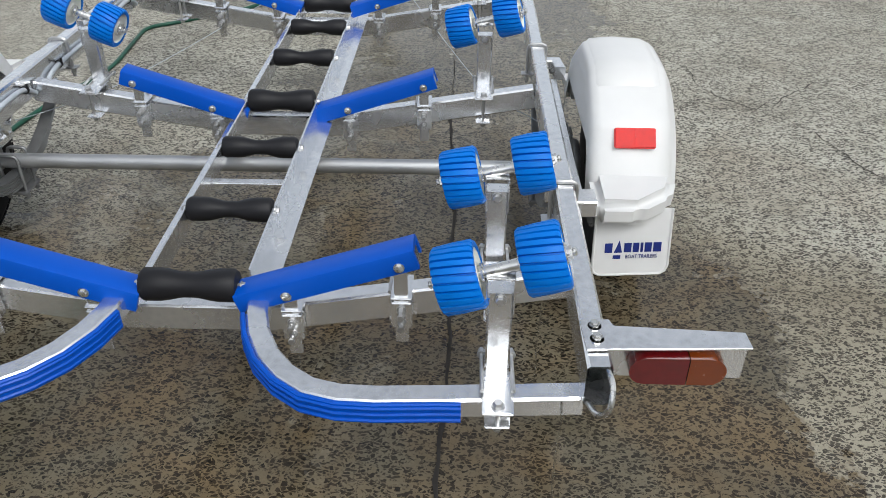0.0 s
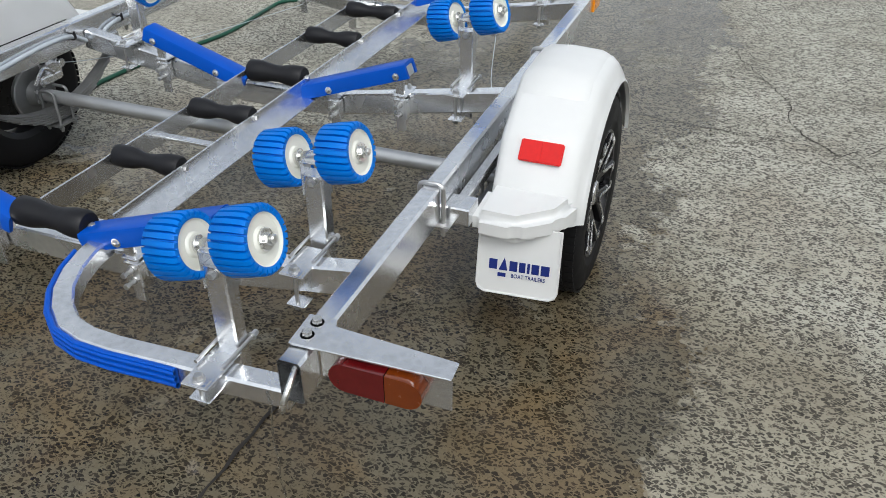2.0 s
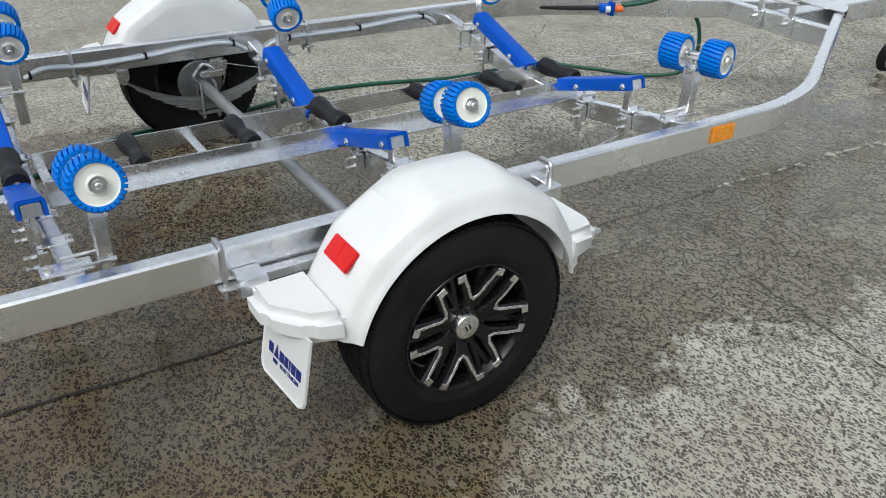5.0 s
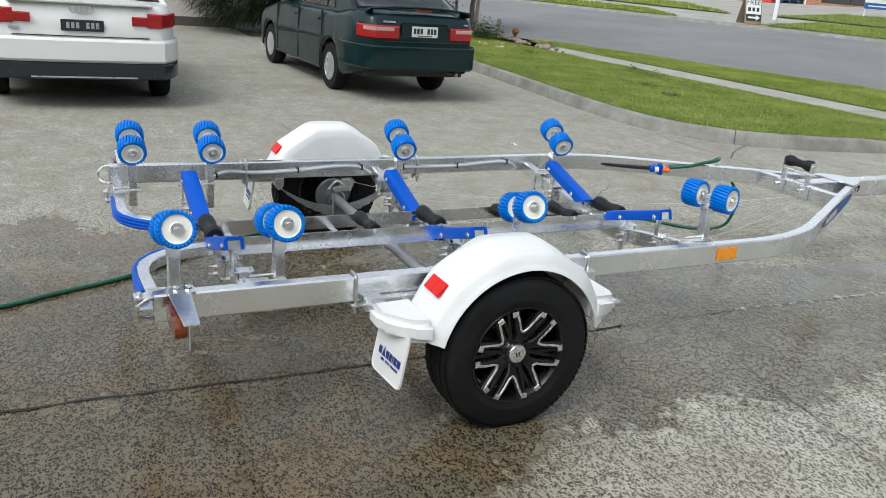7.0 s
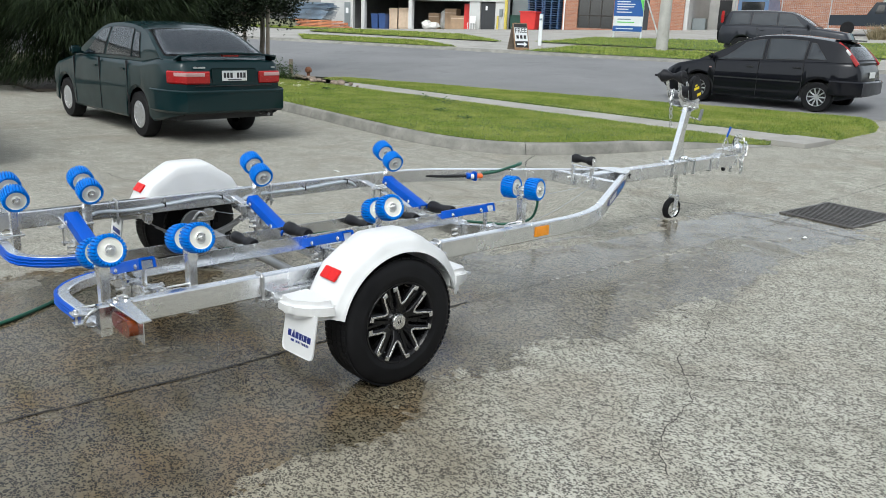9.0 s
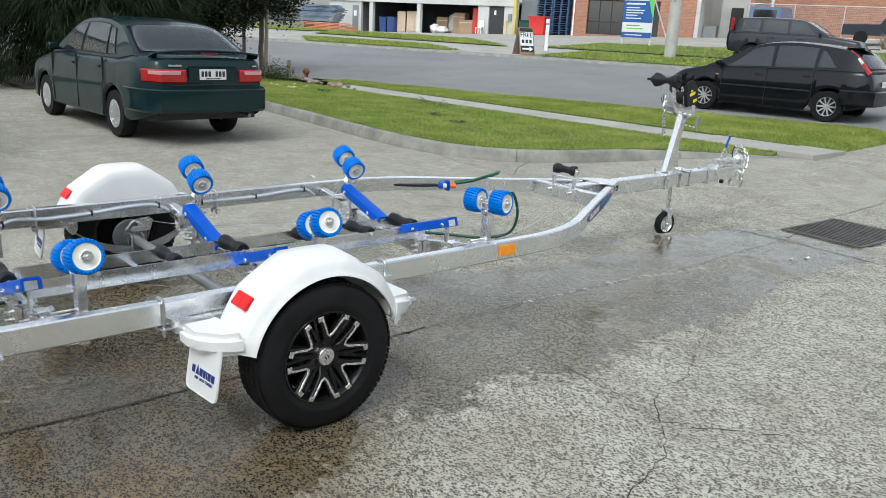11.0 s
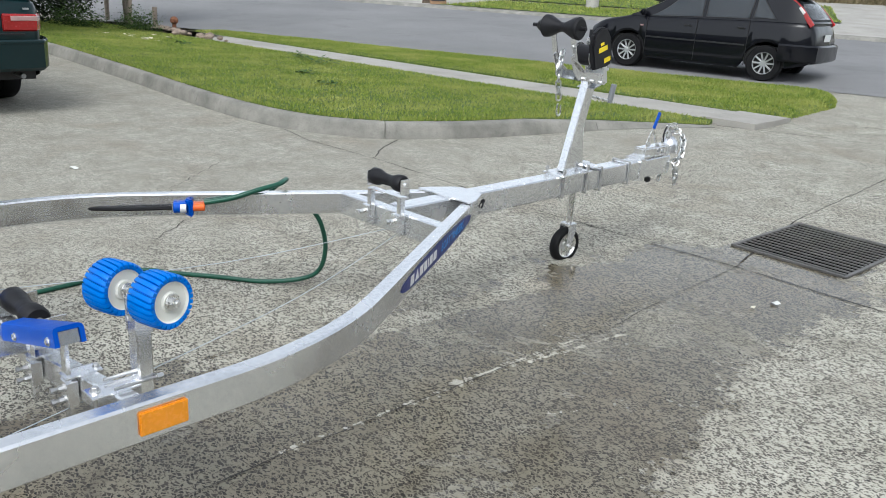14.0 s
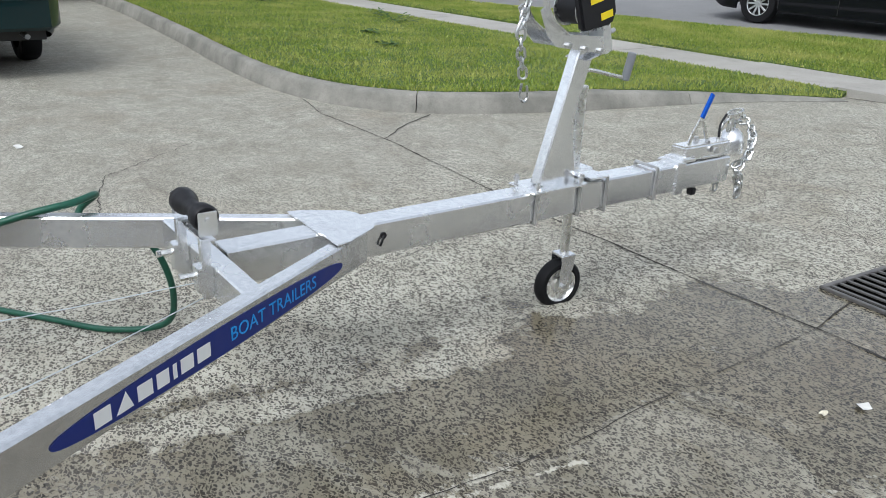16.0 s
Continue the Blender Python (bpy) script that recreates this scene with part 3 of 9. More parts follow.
kerb = tagged(empty("kerb"), "grey concrete kerb with a sloped worn face", "kerb", kind="structure")
start = 0
cuts = [0, 20, 34, 60, 84, len(KL) - 1]
for c0, c1 in zip(cuts, cuts[1:]):
    bm = bmesh.new()
    rows = []
    for i in range(c0, c1 + 1):
        p = KL[i]
        d = (KL[min(i + 1, len(KL) - 1)] - KL[max(i - 1, 0)]).normalized()
        nr = Vector((-d.y, d.x))
        sh = 0.004 * (1 if i == c0 else -1 if i == c1 else 0)
        p = p + d * sh
        h = kerb_h(i)
        prof = [(0.0, -0.02), (0.0, 0.008), (0.016, h * 0.30), (0.040, h * 0.80), (0.052, h * 0.94), (0.075, h), (0.19, h + 0.004), (0.19, -0.02)]
        rows.append([bm.verts.new((p.x + nr.x * o, p.y + nr.y * o, z)) for o, z in prof])
    for a, b in zip(rows, rows[1:]):
        for j in range(len(a) - 1):
            bm.faces.new((a[j], a[j + 1], b[j + 1], b[j]))
    bm.faces.new(rows[0])
    bm.faces.new(rows[-1][::-1])
    part("kerb_stone", bm, KERBC, kerb)


def path_near(x):
    return 12.62 + 0.062 * (x + 3)


# lawn between kerb and footpath
def lawn_height(x, y):
    a, n = along(x, y)
    return 0.02 * noise.noise(Vector((x * 0.6, y * 0.6, 0))) + 0.012 * noise.noise(Vector((x * 2.5, y * 2.5, 3)))


def skirt(bm, depth=0.09):
    """Turf edge: carries the rim of the lawn down into the soil."""
    rim = [e for e in bm.edges if e.is_boundary]
    low = {}
    for e in rim:
        for v in e.verts:
            if v not in low:
                low[v] = bm.verts.new((v.co.x, v.co.y, v.co.z - depth))
    for e in rim:
        a, b = e.verts
        bm.faces.new((a, b, low[b], low[a]))
    bmesh.ops.recalc_face_normals(bm, faces=bm.faces)
    if sum(f.normal.z * f.calc_area() for f in bm.faces) < 0:
        bmesh.ops.reverse_faces(bm, faces=bm.faces)


bm = bmesh.new()
rows = []
for i, p in enumerate(KL):
    d = (KL[min(i + 1, len(KL) - 1)] - KL[max(i - 1, 0)]).normalized()
    nr = Vector((-d.y, d.x))
    a = p + nr * 0.155
    if i < 43:
        b = Vector((a.x, path_near(a.x)))
    else:
        b = Vector((-4.8 + (i - 42) / (len(KL) - 43) * 1.95, 0))
        b.y = path_near(b.x)
    row = []
    for j in range(15):
        q = a.lerp(b, j / 14)
        h = kerb_h(i) * (1 - j / 14) + 0.045 * (j / 14)
        row.append(bm.verts.new((q.x, q.y, h + 0.012 + (lawn_height(q.x, q.y) if 0 < j < 14 else -0.004))))
    rows.append(row)
for a, b in zip(rows, rows[1:]):
    for j in range(14):
        bm.faces.new((a[j], a[j + 1], b[j + 1], b[j]))
skirt(bm)
lawn_a = tagged(part("lawn", bm, SOIL), "green mown lawn with yellowish patches behind the kerb", "lawn", kind="structure")

# footpath slabs
path = tagged(empty("footpath"), "pale concrete footpath in separate slabs", "footpath", kind="structure")
x = -24.0
while x < -2.4:
    x2 = min(x + 1.5, -2.3)
    bm = bmesh.new()
    prism(bm, [(x + 0.004, path_near(x) + 0.0), (x2 - 0.004, path_near(x2) + 0.0), (x2 - 0.004, path_near(x2) + 1.08), (x + 0.004, path_near(x) + 1.08)], -0.05, 0.045 if x < -5.5 else 0.045 + (x + 5.5) * 0.0125, bev=0.006)
    part("slab", bm, PATHC, path)
    x = x2

# nature strip between footpath and street
bm = bmesh.new()
rows = []
for i in range(61):
    x = -16.4 + 14.0 * i / 60
    y0 = path_near(x) + 1.08
    y1 = (edge(along(x, 16.0)[0])[1] + x * UY) / UX - 0.12
    if i > 56:
        y1 -= 0.11 * (i - 56) ** 2
    row = [bm.verts.new((x, y0 + (y1 - y0) * j / 12, 0.05 + ground_z(x, y0 + (y1 - y0) * j / 12) + (0.02 + lawn_height(x, y0 + (y1 - y0) * j / 12) if 0 < j < 12 and i < 60 else -0.01 if j == 0 and i < 60 else -0.055))) for j in range(13)]
    rows.append(row)
for a, b in zip(rows, rows[1:]):
    for j in range(12):
        bm.faces.new((a[j], a[j + 1], b[j + 1], b[j]))
skirt(bm)
lawn_b = tagged(part("nature_strip", bm, SOIL), "green grass strip between footpath and street", "lawn", kind="structure")

# street and the far verge
sheet("street", spread(-70, 50, 48), spread(0, 1, 8), lambda a, v: street(a, edge(a)[1] + (27.5 - edge(a)[1]) * v), ROADC, 0.012, label="grey asphalt street", cat="road")
bm = bmesh.new()
KERBN = 27.5
for i in range(24):
    a0, a1 = -70 + 5 * i, -65 + 5 * i
    vs = []
    for a in (a0, a1):
        for o, z in ((0, 0.0), (0.12, 0.10), (0.32, 0.11)):
            px, py = street(a, KERBN + o)
            vs.append(bm.verts.new((px, py, ground_z(px, py) + z)))
    bm.faces.new((vs[0], vs[1], vs[4], vs[3]))
    bm.faces.new((vs[1], vs[2], vs[5], vs[4]))
bmesh.ops.remove_doubles(bm, verts=bm.verts, dist=0.001)
tagged(part("far_kerb", bm, KERBC), "low concrete kerb on the far side of the street", "kerb", kind="structure")


def far_patch(name, corners, material, lift, label, cat):
    """A sheet on the far side, its corners given along and across the street."""
    bm = bmesh.new()
    (a0, n0), (a1, n1), (a2, n2), (a3, n3) = corners
    rows = []
    for j in range(11):
        v = j / 10
        row = []
        for i in range(11):
            w = i / 10
            a = (a0 + (a1 - a0) * w) * (1 - v) + (a3 + (a2 - a3) * w) * v
            n_ = (n0 + (n1 - n0) * w) * (1 - v) + (n3 + (n2 - n3) * w) * v
            px, py = street(a, n_)
            row.append(bm.verts.new((px, py, ground_z(px, py) + lift)))
        rows.append(row)
    for r0, r1 in zip(rows, rows[1:]):
        for i in range(10):
            bm.faces.new((r0[i], r0[i + 1], r1[i + 1], r1[i]))
    return tagged(part(name, bm, material), label, cat, kind="structure")


far_patch("far_forecourt", [(-60, 27.8), (30, 27.8), (30, 53), (-60, 53)], PATHC, 0.06, "pale concrete forecourt across the street", "pavement")
far_patch("far_lawn", [(-20.0, 27.9), (-12.3, 27.9), (-15.5, 30.6), (-22.5, 30.6)], SOIL, 0.12, "grass island beside the street", "lawn")
far_patch("far_lawn", [(-24.5, 34), (-12.6, 32.8), (-17.5, 38), (-27, 40)], SOIL, 0.10, "grass island beside the street", "lawn")
far_patch("far_lawn", [(-9.4, 27.9), (2.5, 27.9), (2.5, 32.3), (-8.8, 32.3)], SOIL, 0.12, "grass verge around the power pole", "lawn")
far_patch("far_lawn", [(-11.5, 33.8), (3.0, 33.6), (2.5, 42), (-11, 40)], SOIL, 0.10, "grass verge around the sale sign", "lawn")
far_patch("far_lawn", [(-34, 36), (-26.5, 36), (-28.5, 41), (-36, 42)], SOIL, 0.10, "grass island beside the street", "lawn")
far_patch("far_lawn", [(6, 27.9), (28, 27.9), (28, 31.5), (6, 31.5)], SOIL, 0.12, "grass verge beside the street", "lawn")

# drain grate in the yard
grate = tagged(empty("drain_grate", pose(0.185, 8.205, 0.0, 0, 0, -3)), "dark cast iron drain grate with parallel bars set in the slab", "drain", kind="structure")
IRON = simple("worn_cast_iron", (0.15, 0.145, 0.14), 0.55, 0.5, 0.35, 30, 0.2)
PITSHADE = simple("pit_shade_black", (0.003, 0.003, 0.003), 0.95, 0, 0.2, 10, spec=0.0)
# black sheet laid on the unbroken slab: the shade between the bars, as colour
bm = bmesh.new()
box(bm, (0, 0, 0.003), (0.72, 0.95, 0.003))
part("pit_shade_sheet", bm, PITSHADE, grate)
bm = bmesh.new()
for sx in (-1, 1):
    box(bm, (sx * 0.355, 0, 0.008), (0.025, 0.95, 0.014), None, 0.002)
    box(bm, (0, sx * 0.465, 0.008), (0.685, 0.025, 0.014), None, 0.002)
part("grate_frame", bm, IRON, grate)
for i in range(15):
    bm = bmesh.new()
    box(bm, (0, -0.424 + i * 0.0606, 0.012), (0.685, 0.017, 0.008), None, 0.001)
    part("bar", bm, IRON, grate)

# ---- the boat trailer: x across, y along its length, built level ----
CX = -0.597
trailer = tagged(empty("boat_trailer", pose(CX, 0, 0)),
                 "galvanised steel boat trailer with blue rollers and skids on wet concrete", "trailer")
TOP, BOT = 0.556, 0.456
MID = (TOP + BOT) / 2
CB_Y = (1.465, 2.565, 3.64)


def rail_path(s):
    """Centre line of a side rail: straight, a long bend, then straight to the apex."""
    v = Vector((0.905, 4.145))
    d0, d1 = Vector((0, 1)), Vector((-0.496, 0.868))
    T = 0.33
    pts = [(0.905, 1.072), (0.905, 2.4), (0.905, v.y - T)]
    for i in range(1, 12):
        u = i / 12
        p = (v - d0 * T) * (1 - u) ** 2 + v * 2 * u * (1 - u) + (v + d1 * T) * u * u
        pts.append((p.x, p.y))
    pts += [((v + d1 * T).x, (v + d1 * T).y), (0.07, 5.606)]
    return [(s * x, y, MID) for x, y in pts]


# side rails
for s in (1, -1):
    bm = bmesh.new()
    sweep(bm, rail_path(s), 0.05, 0.10, bev=0.006, open_ends=(0,))
    sweep(bm, [(s * 0.905, 1.0725, MID), (s * 0.905, 1.30, MID)], 0.042, 0.092, bev=0.004, open_ends=(0,))
    # rolled lip round the open rear end
    t = bmesh.new()
    sweep(t, [(s * 0.905, 1.072, MID), (s * 0.905, 1.0725, MID)], 0.05, 0.1, bev=0.006, caps=False)
    t.free()
    rail = part("side_rail", bm, GALV, trailer)
    bm = bmesh.new()
    pipe(bm, [(s * 0.918, 1.078, 0.548), (s * 0.925, 1.045, 0.54), (s * 0.923, 1.02, 0.515), (s * 0.915, 1.02, 0.485),
              (s * 0.90, 1.04, 0.466), (s * 0.888, 1.078, 0.462)], 0.006, 8, 5)
    part("tie_down_ring", bm, ZINC, rail, "bent steel tie-down ring")

# drawbar, front cross member, gusset
bm = bmesh.new()
sweep(bm, [(0, 5.2, 0.504), (0, 7.43, 0.504)], 0.10, 0.110, bev=0.006)
drawbar = part("drawbar", bm, GALV, trailer)
bm = bmesh.new()
sweep(bm, [(-0.335, 5.165, MID - 0.001), (0.335, 5.165, MID - 0.001)], 0.06, 0.097, bev=0.005)
part("front_cross_member", bm, GALV, trailer)
bm = bmesh.new()
prism(bm, [(-0.168, 5.478), (0.168, 5.478), (0.155, 5.53), (0.088, 5.645), (0.05, 5.665), (-0.05, 5.665), (-0.088, 5.645), (-0.155, 5.53)], TOP + 0.0035, TOP + 0.0095, bev=0.002)
part("gusset_plate", bm, GALV, trailer)
bm = bmesh.new()
cyl(bm, (0.049, 5.70, 0.515), (0.053, 5.70, 0.515), 0.011, seg=14)
pipe(bm, [(0.052, 5.70, 0.515), (0.06, 5.69, 0.50), (0.057, 5.685, 0.485)], 0.004, 6, 4)
part("wire_grommet", bm, BLACK, drawbar, "black rubber grommet")

# keel: two angle sections with cross ties
keel = empty("keel", parent=trailer)
for s in (1, -1):
    bm = bmesh.new()
    prism(bm, [(s * 0.118, 0.396), (s * 0.178, 0.396), (s * 0.178, 0.402), (s * 0.124, 0.402), (s * 0.124, 0.463), (s * 0.118, 0.463)],
          1.50, 3.74, Matrix(((1, 0, 0, 0), (0, 0, 1, 0), (0, 1, 0, 0), (0, 0, 0, 1))), bev=0.0015)
    part("keel_angle", bm, GALV, keel)
for y in (1.52, 2.03, 2.62, 3.08, 3.70):
    bm = bmesh.new()
    box(bm, (0, y, 0.408), (0.236, 0.03, 0.012), bev=0.003)
    part("keel_tie", bm, GALV, keel)


def keel_roller(y, z, w=0.232, r=0.034, waist=0.023):
    e = empty("keel_roller", pose(0, y, z), trailer)
    bm = bmesh.new()
    m = Matrix.Rotation(radians(90), 4, "Y") @ Matrix.Translation((0, 0, -w / 2))
    prof = [(0, 0), (r * 0.86, 0), (r, 0.008), (r * 0.99, w * 0.20), (r * 0.93, w * 0.28), (waist, w * 0.42), (waist, w * 0.58), (r * 0.93, w * 0.72), (r * 0.99, w * 0.80), (r, w - 0.008), (r * 0.86, w), (0, w)]
    lathe(bm, prof, m, 20)
    part("roller_body", bm, BLACK, e, "black waisted rubber roller")
    bm = bmesh.new()
    for s in (1, -1):
        hexbolt(bm, (s * (w / 2 + 0.008), 0, 0), (s, 0, 0), 0.016, 0.009)
    cyl(bm, (-w / 2 - 0.01, 0, 0), (w / 2 + 0.01, 0, 0), 0.006, seg=8)
    part("spindle", bm, BOLT, e)
    return e


for y in (1.80, 2.18, 2.97, 3.34):
    keel_roller(y, 0.452)
for y in (1.425, 2.53, 3.66):
    keel_roller(y, 0.458 if y > 2 else 0.470, 0.226, 0.040, 0.031)

# cross beams, low in the middle
for y in CB_Y:
    beam = empty("cross_beam", parent=trailer)
    bm = bmesh.new()
    z = -0.0375
    sweep(bm, [(-0.88, y, 0.512 + z), (-0.17, y, 0.394 + z), (0.17, y, 0.394 + z), (0.88, y, 0.512 + z)], 0.05, 0.075, bev=0.005)
    part("beam", bm, GALV, beam)


def beam_top(x):
    return 0.394 + max(0.0, abs(x) - 0.17) * (0.118 / 0.71)


def clamp(e, x, y, zt, drop):
    """A square-tube stem held to a beam by a strap, a U-bolt and a bolt through both."""
    low = drop - 0.03
    bm = bmesh.new()
    box(bm, (x, y - 0.012, zt + 0.004), (0.062, 0.125, 0.006), bev=0.002)
    box(bm, (x, y - 0.06, zt + 0.0085), (0.05, 0.028, 0.003), bev=0.001)
    part("clamp_strap", bm, GALV, e)
    bm = bmesh.new()
    pipe(bm, [(x + 0.031, y - 0.02, zt + 0.016), (x + 0.031, y + 0.088, zt + 0.016), (x - 0.031, y + 0.088, zt + 0.016), (x - 0.031, y - 0.02, zt + 0.016)], 0.0045, 8)
    part("clamp_strap", bm, BOLT, e)
    bm = bmesh.new()
    hexbolt(bm, (x, y - 0.055, zt + 0.010), (0, 0, 1), 0.018, 0.010)
    cyl(bm, (x, y - 0.055, zt - low - 0.012), (x, y - 0.055, zt + 0.006), 0.005, seg=8)
    hexbolt(bm, (x, y - 0.055, zt - low - 0.004), (0, 0, -1), 0.016, 0.010)
    part("clamp_bolt", bm, BOLT, e)
    for bx in (0.031, -0.031):
        bm = bmesh.new()
        hexbolt(bm, (x + bx, y + 0.088, zt + 0.016), (0, 1, 0), 0.013, 0.016)
        part("clamp_bolt", bm, BOLT, e)
    bm = bmesh.new()
    box(bm, (x, y - 0.045, zt - low), (0.05, 0.045, 0.005), bev=0.002)
    part("clamp_foot", bm, GALV, e)


# ribbed roller, built about its own axle along x
ROLLER_W, ROLLER_R = 0.084, 0.069


def roller_tyre():
    bm = bmesh.new()
    n = 27
    t = bmesh.new()
    w, r = ROLLER_W, ROLLER_R
    rings = []
    prof = [(0.051, -w / 2 + 0.002), (0.054, -w / 2), (r - 0.006, -w / 2), (r - 0.001, -w / 2 + 0.006), (r, 0), (r - 0.001, w / 2 - 0.006), (r - 0.006, w / 2), (0.054, w / 2), (0.051, w / 2 - 0.002)]
    steps = []
    for k in range(n):
        a = 2 * math.pi * k / n
        for f, dr in ((0.0, 0.0), (0.66, 0.0), (0.73, -0.008), (0.93, -0.008)):
            steps.append((a + 2 * math.pi / n * f, dr))
    for a, dr in steps:
        ring = []
        for q, x in prof:
            q2 = q + (dr if q > 0.06 else 0)
            tw = a + x * 2.2
            ring.append(t.verts.new((x, q2 * math.cos(tw), q2 * math.sin(tw))))
        rings.append(ring)
    for a, b in zip(rings, rings[1:] + rings[:1]):
        for i in range(len(prof) - 1):
            t.faces.new((a[i], a[i + 1], b[i + 1], b[i]))
    merge(bm, t)
    return bm


def roller_hub():
    bm = bmesh.new()
    w = ROLLER_W
    m = Matrix.Rotation(radians(90), 4, "Y")
    lathe(bm, [(0.012, -w / 2 + 0.004), (0.022, -w / 2 + 0.004), (0.026, -w / 2 + 0.010), (0.047, -w / 2 + 0.008), (0.053, -w / 2 + 0.001), (0.053, w / 2 - 0.001),
               (0.047, w / 2 - 0.008), (0.026, w / 2 - 0.010), (0.022, w / 2 - 0.004), (0.012, w / 2 - 0.004)], m, 32, close=True)
    return bm


def roller_pair(s, y, post_y, base_z, z=0.722, tilt=12.0, x0=0.73, yaw=0.0):
    """Two ribbed rollers on a rocking axle at the head of a square post."""
    e = empty("roller_bracket", pose(s * x0, post_y, 0), trailer)
    bm = bmesh.new()
    drop = 0.068 if y < 1.2 else 0.115
    sweep(bm, [(0, 0, base_z - drop), (0, 0, z - 0.045)], 0.05, 0.04, up=(0, 1, 0), bev=0.004)
    part("post", bm, GALV, e)
    bm = bmesh.new()
    for sx in (-1, 1):
        box(bm, (sx * 0.0265, 0, z - 0.055), (0.003, 0.045, 0.09), bev=0.001)
    box(bm, (0, 0, z - 0.012), (0.056, 0.042, 0.004), bev=0.001)
    part("yoke", bm, GALV, e)
    for sy in (-1, 1):
        bm = bmesh.new()
        hexbolt(bm, (0, sy * 0.021, z - 0.058), (0, sy, 0), 0.016, 0.009)
        part("pivot_bolt", bm, BOLT, e)
    clamp(e, 0, y - post_y, base_z, drop)
    ax = empty("rocking_axle", pose(0, 0, z, 0, -s * tilt, s * yaw), e)
    bm = bmesh.new()
    cyl(bm, (-0.13, 0, 0), (0.13, 0, 0), 0.0125, seg=14)
    for sx in (-1, 1):
        cyl(bm, (sx * 0.122, 0, 0), (sx * 0.126, 0, 0), 0.022, seg=20, bev=0.001)
        cyl(bm, (sx * 0.126, 0, 0), (sx * 0.136, 0, 0), 0.013, seg=6)
        cyl(bm, (sx * 0.136, 0, 0), (sx * 0.145, 0, 0), 0.009, seg=10, bev=0.003)
        cyl(bm, (sx * 0.034, 0, 0), (sx * 0.041, 0, 0), 0.019, seg=20, bev=0.001)
    part("axle_rod", bm, ZINC, ax)
    for sx in (-1, 1):
        ty = part("roller_tyre", roller_tyre(), ROLLBLUE, ax, "bright blue ribbed rubber roller")
        ty.matrix_basis = pose(sx * 0.0825, 0, 0, random.uniform(0, 10))
        hb = part("roller_hub", roller_hub(), ROLLWHITE, ax, "ivory plastic roller hub")
        hb.matrix_basis = pose(sx * 0.0825, 0, 0)
    return e


# beam, post place, foot height; then across, height, tilt and turn of each side's axle
ROLLER_ROWS = ((1.100, 1.165, 0.463), (CB_Y[0], 1.548, beam_top(0.71)), (CB_Y[1], 2.622, beam_top(0.71)), (CB_Y[2], 3.706, beam_top(0.71)))
NEAR_AXLES = ((0.712, 0.716, 17, 0), (0.716, 0.720, 14, 0), (0.703, 0.720, 17, -8), (0.698, 0.722, 3, 14))
FAR_AXLES = ((0.690, 0.720, 15, 2), (0.680, 0.720, 15, 2), (0.668, 0.722, 20, 6), (0.680, 0.722, 20, 8))
for s, axles in ((1, NEAR_AXLES), (-1, FAR_AXLES)):
    for (y, py, bz), (ax_x, ax_z, tilt, turn) in zip(ROLLER_ROWS, axles):
        roller_pair(s, y, py, bz, ax_z, tilt, ax_x, turn)


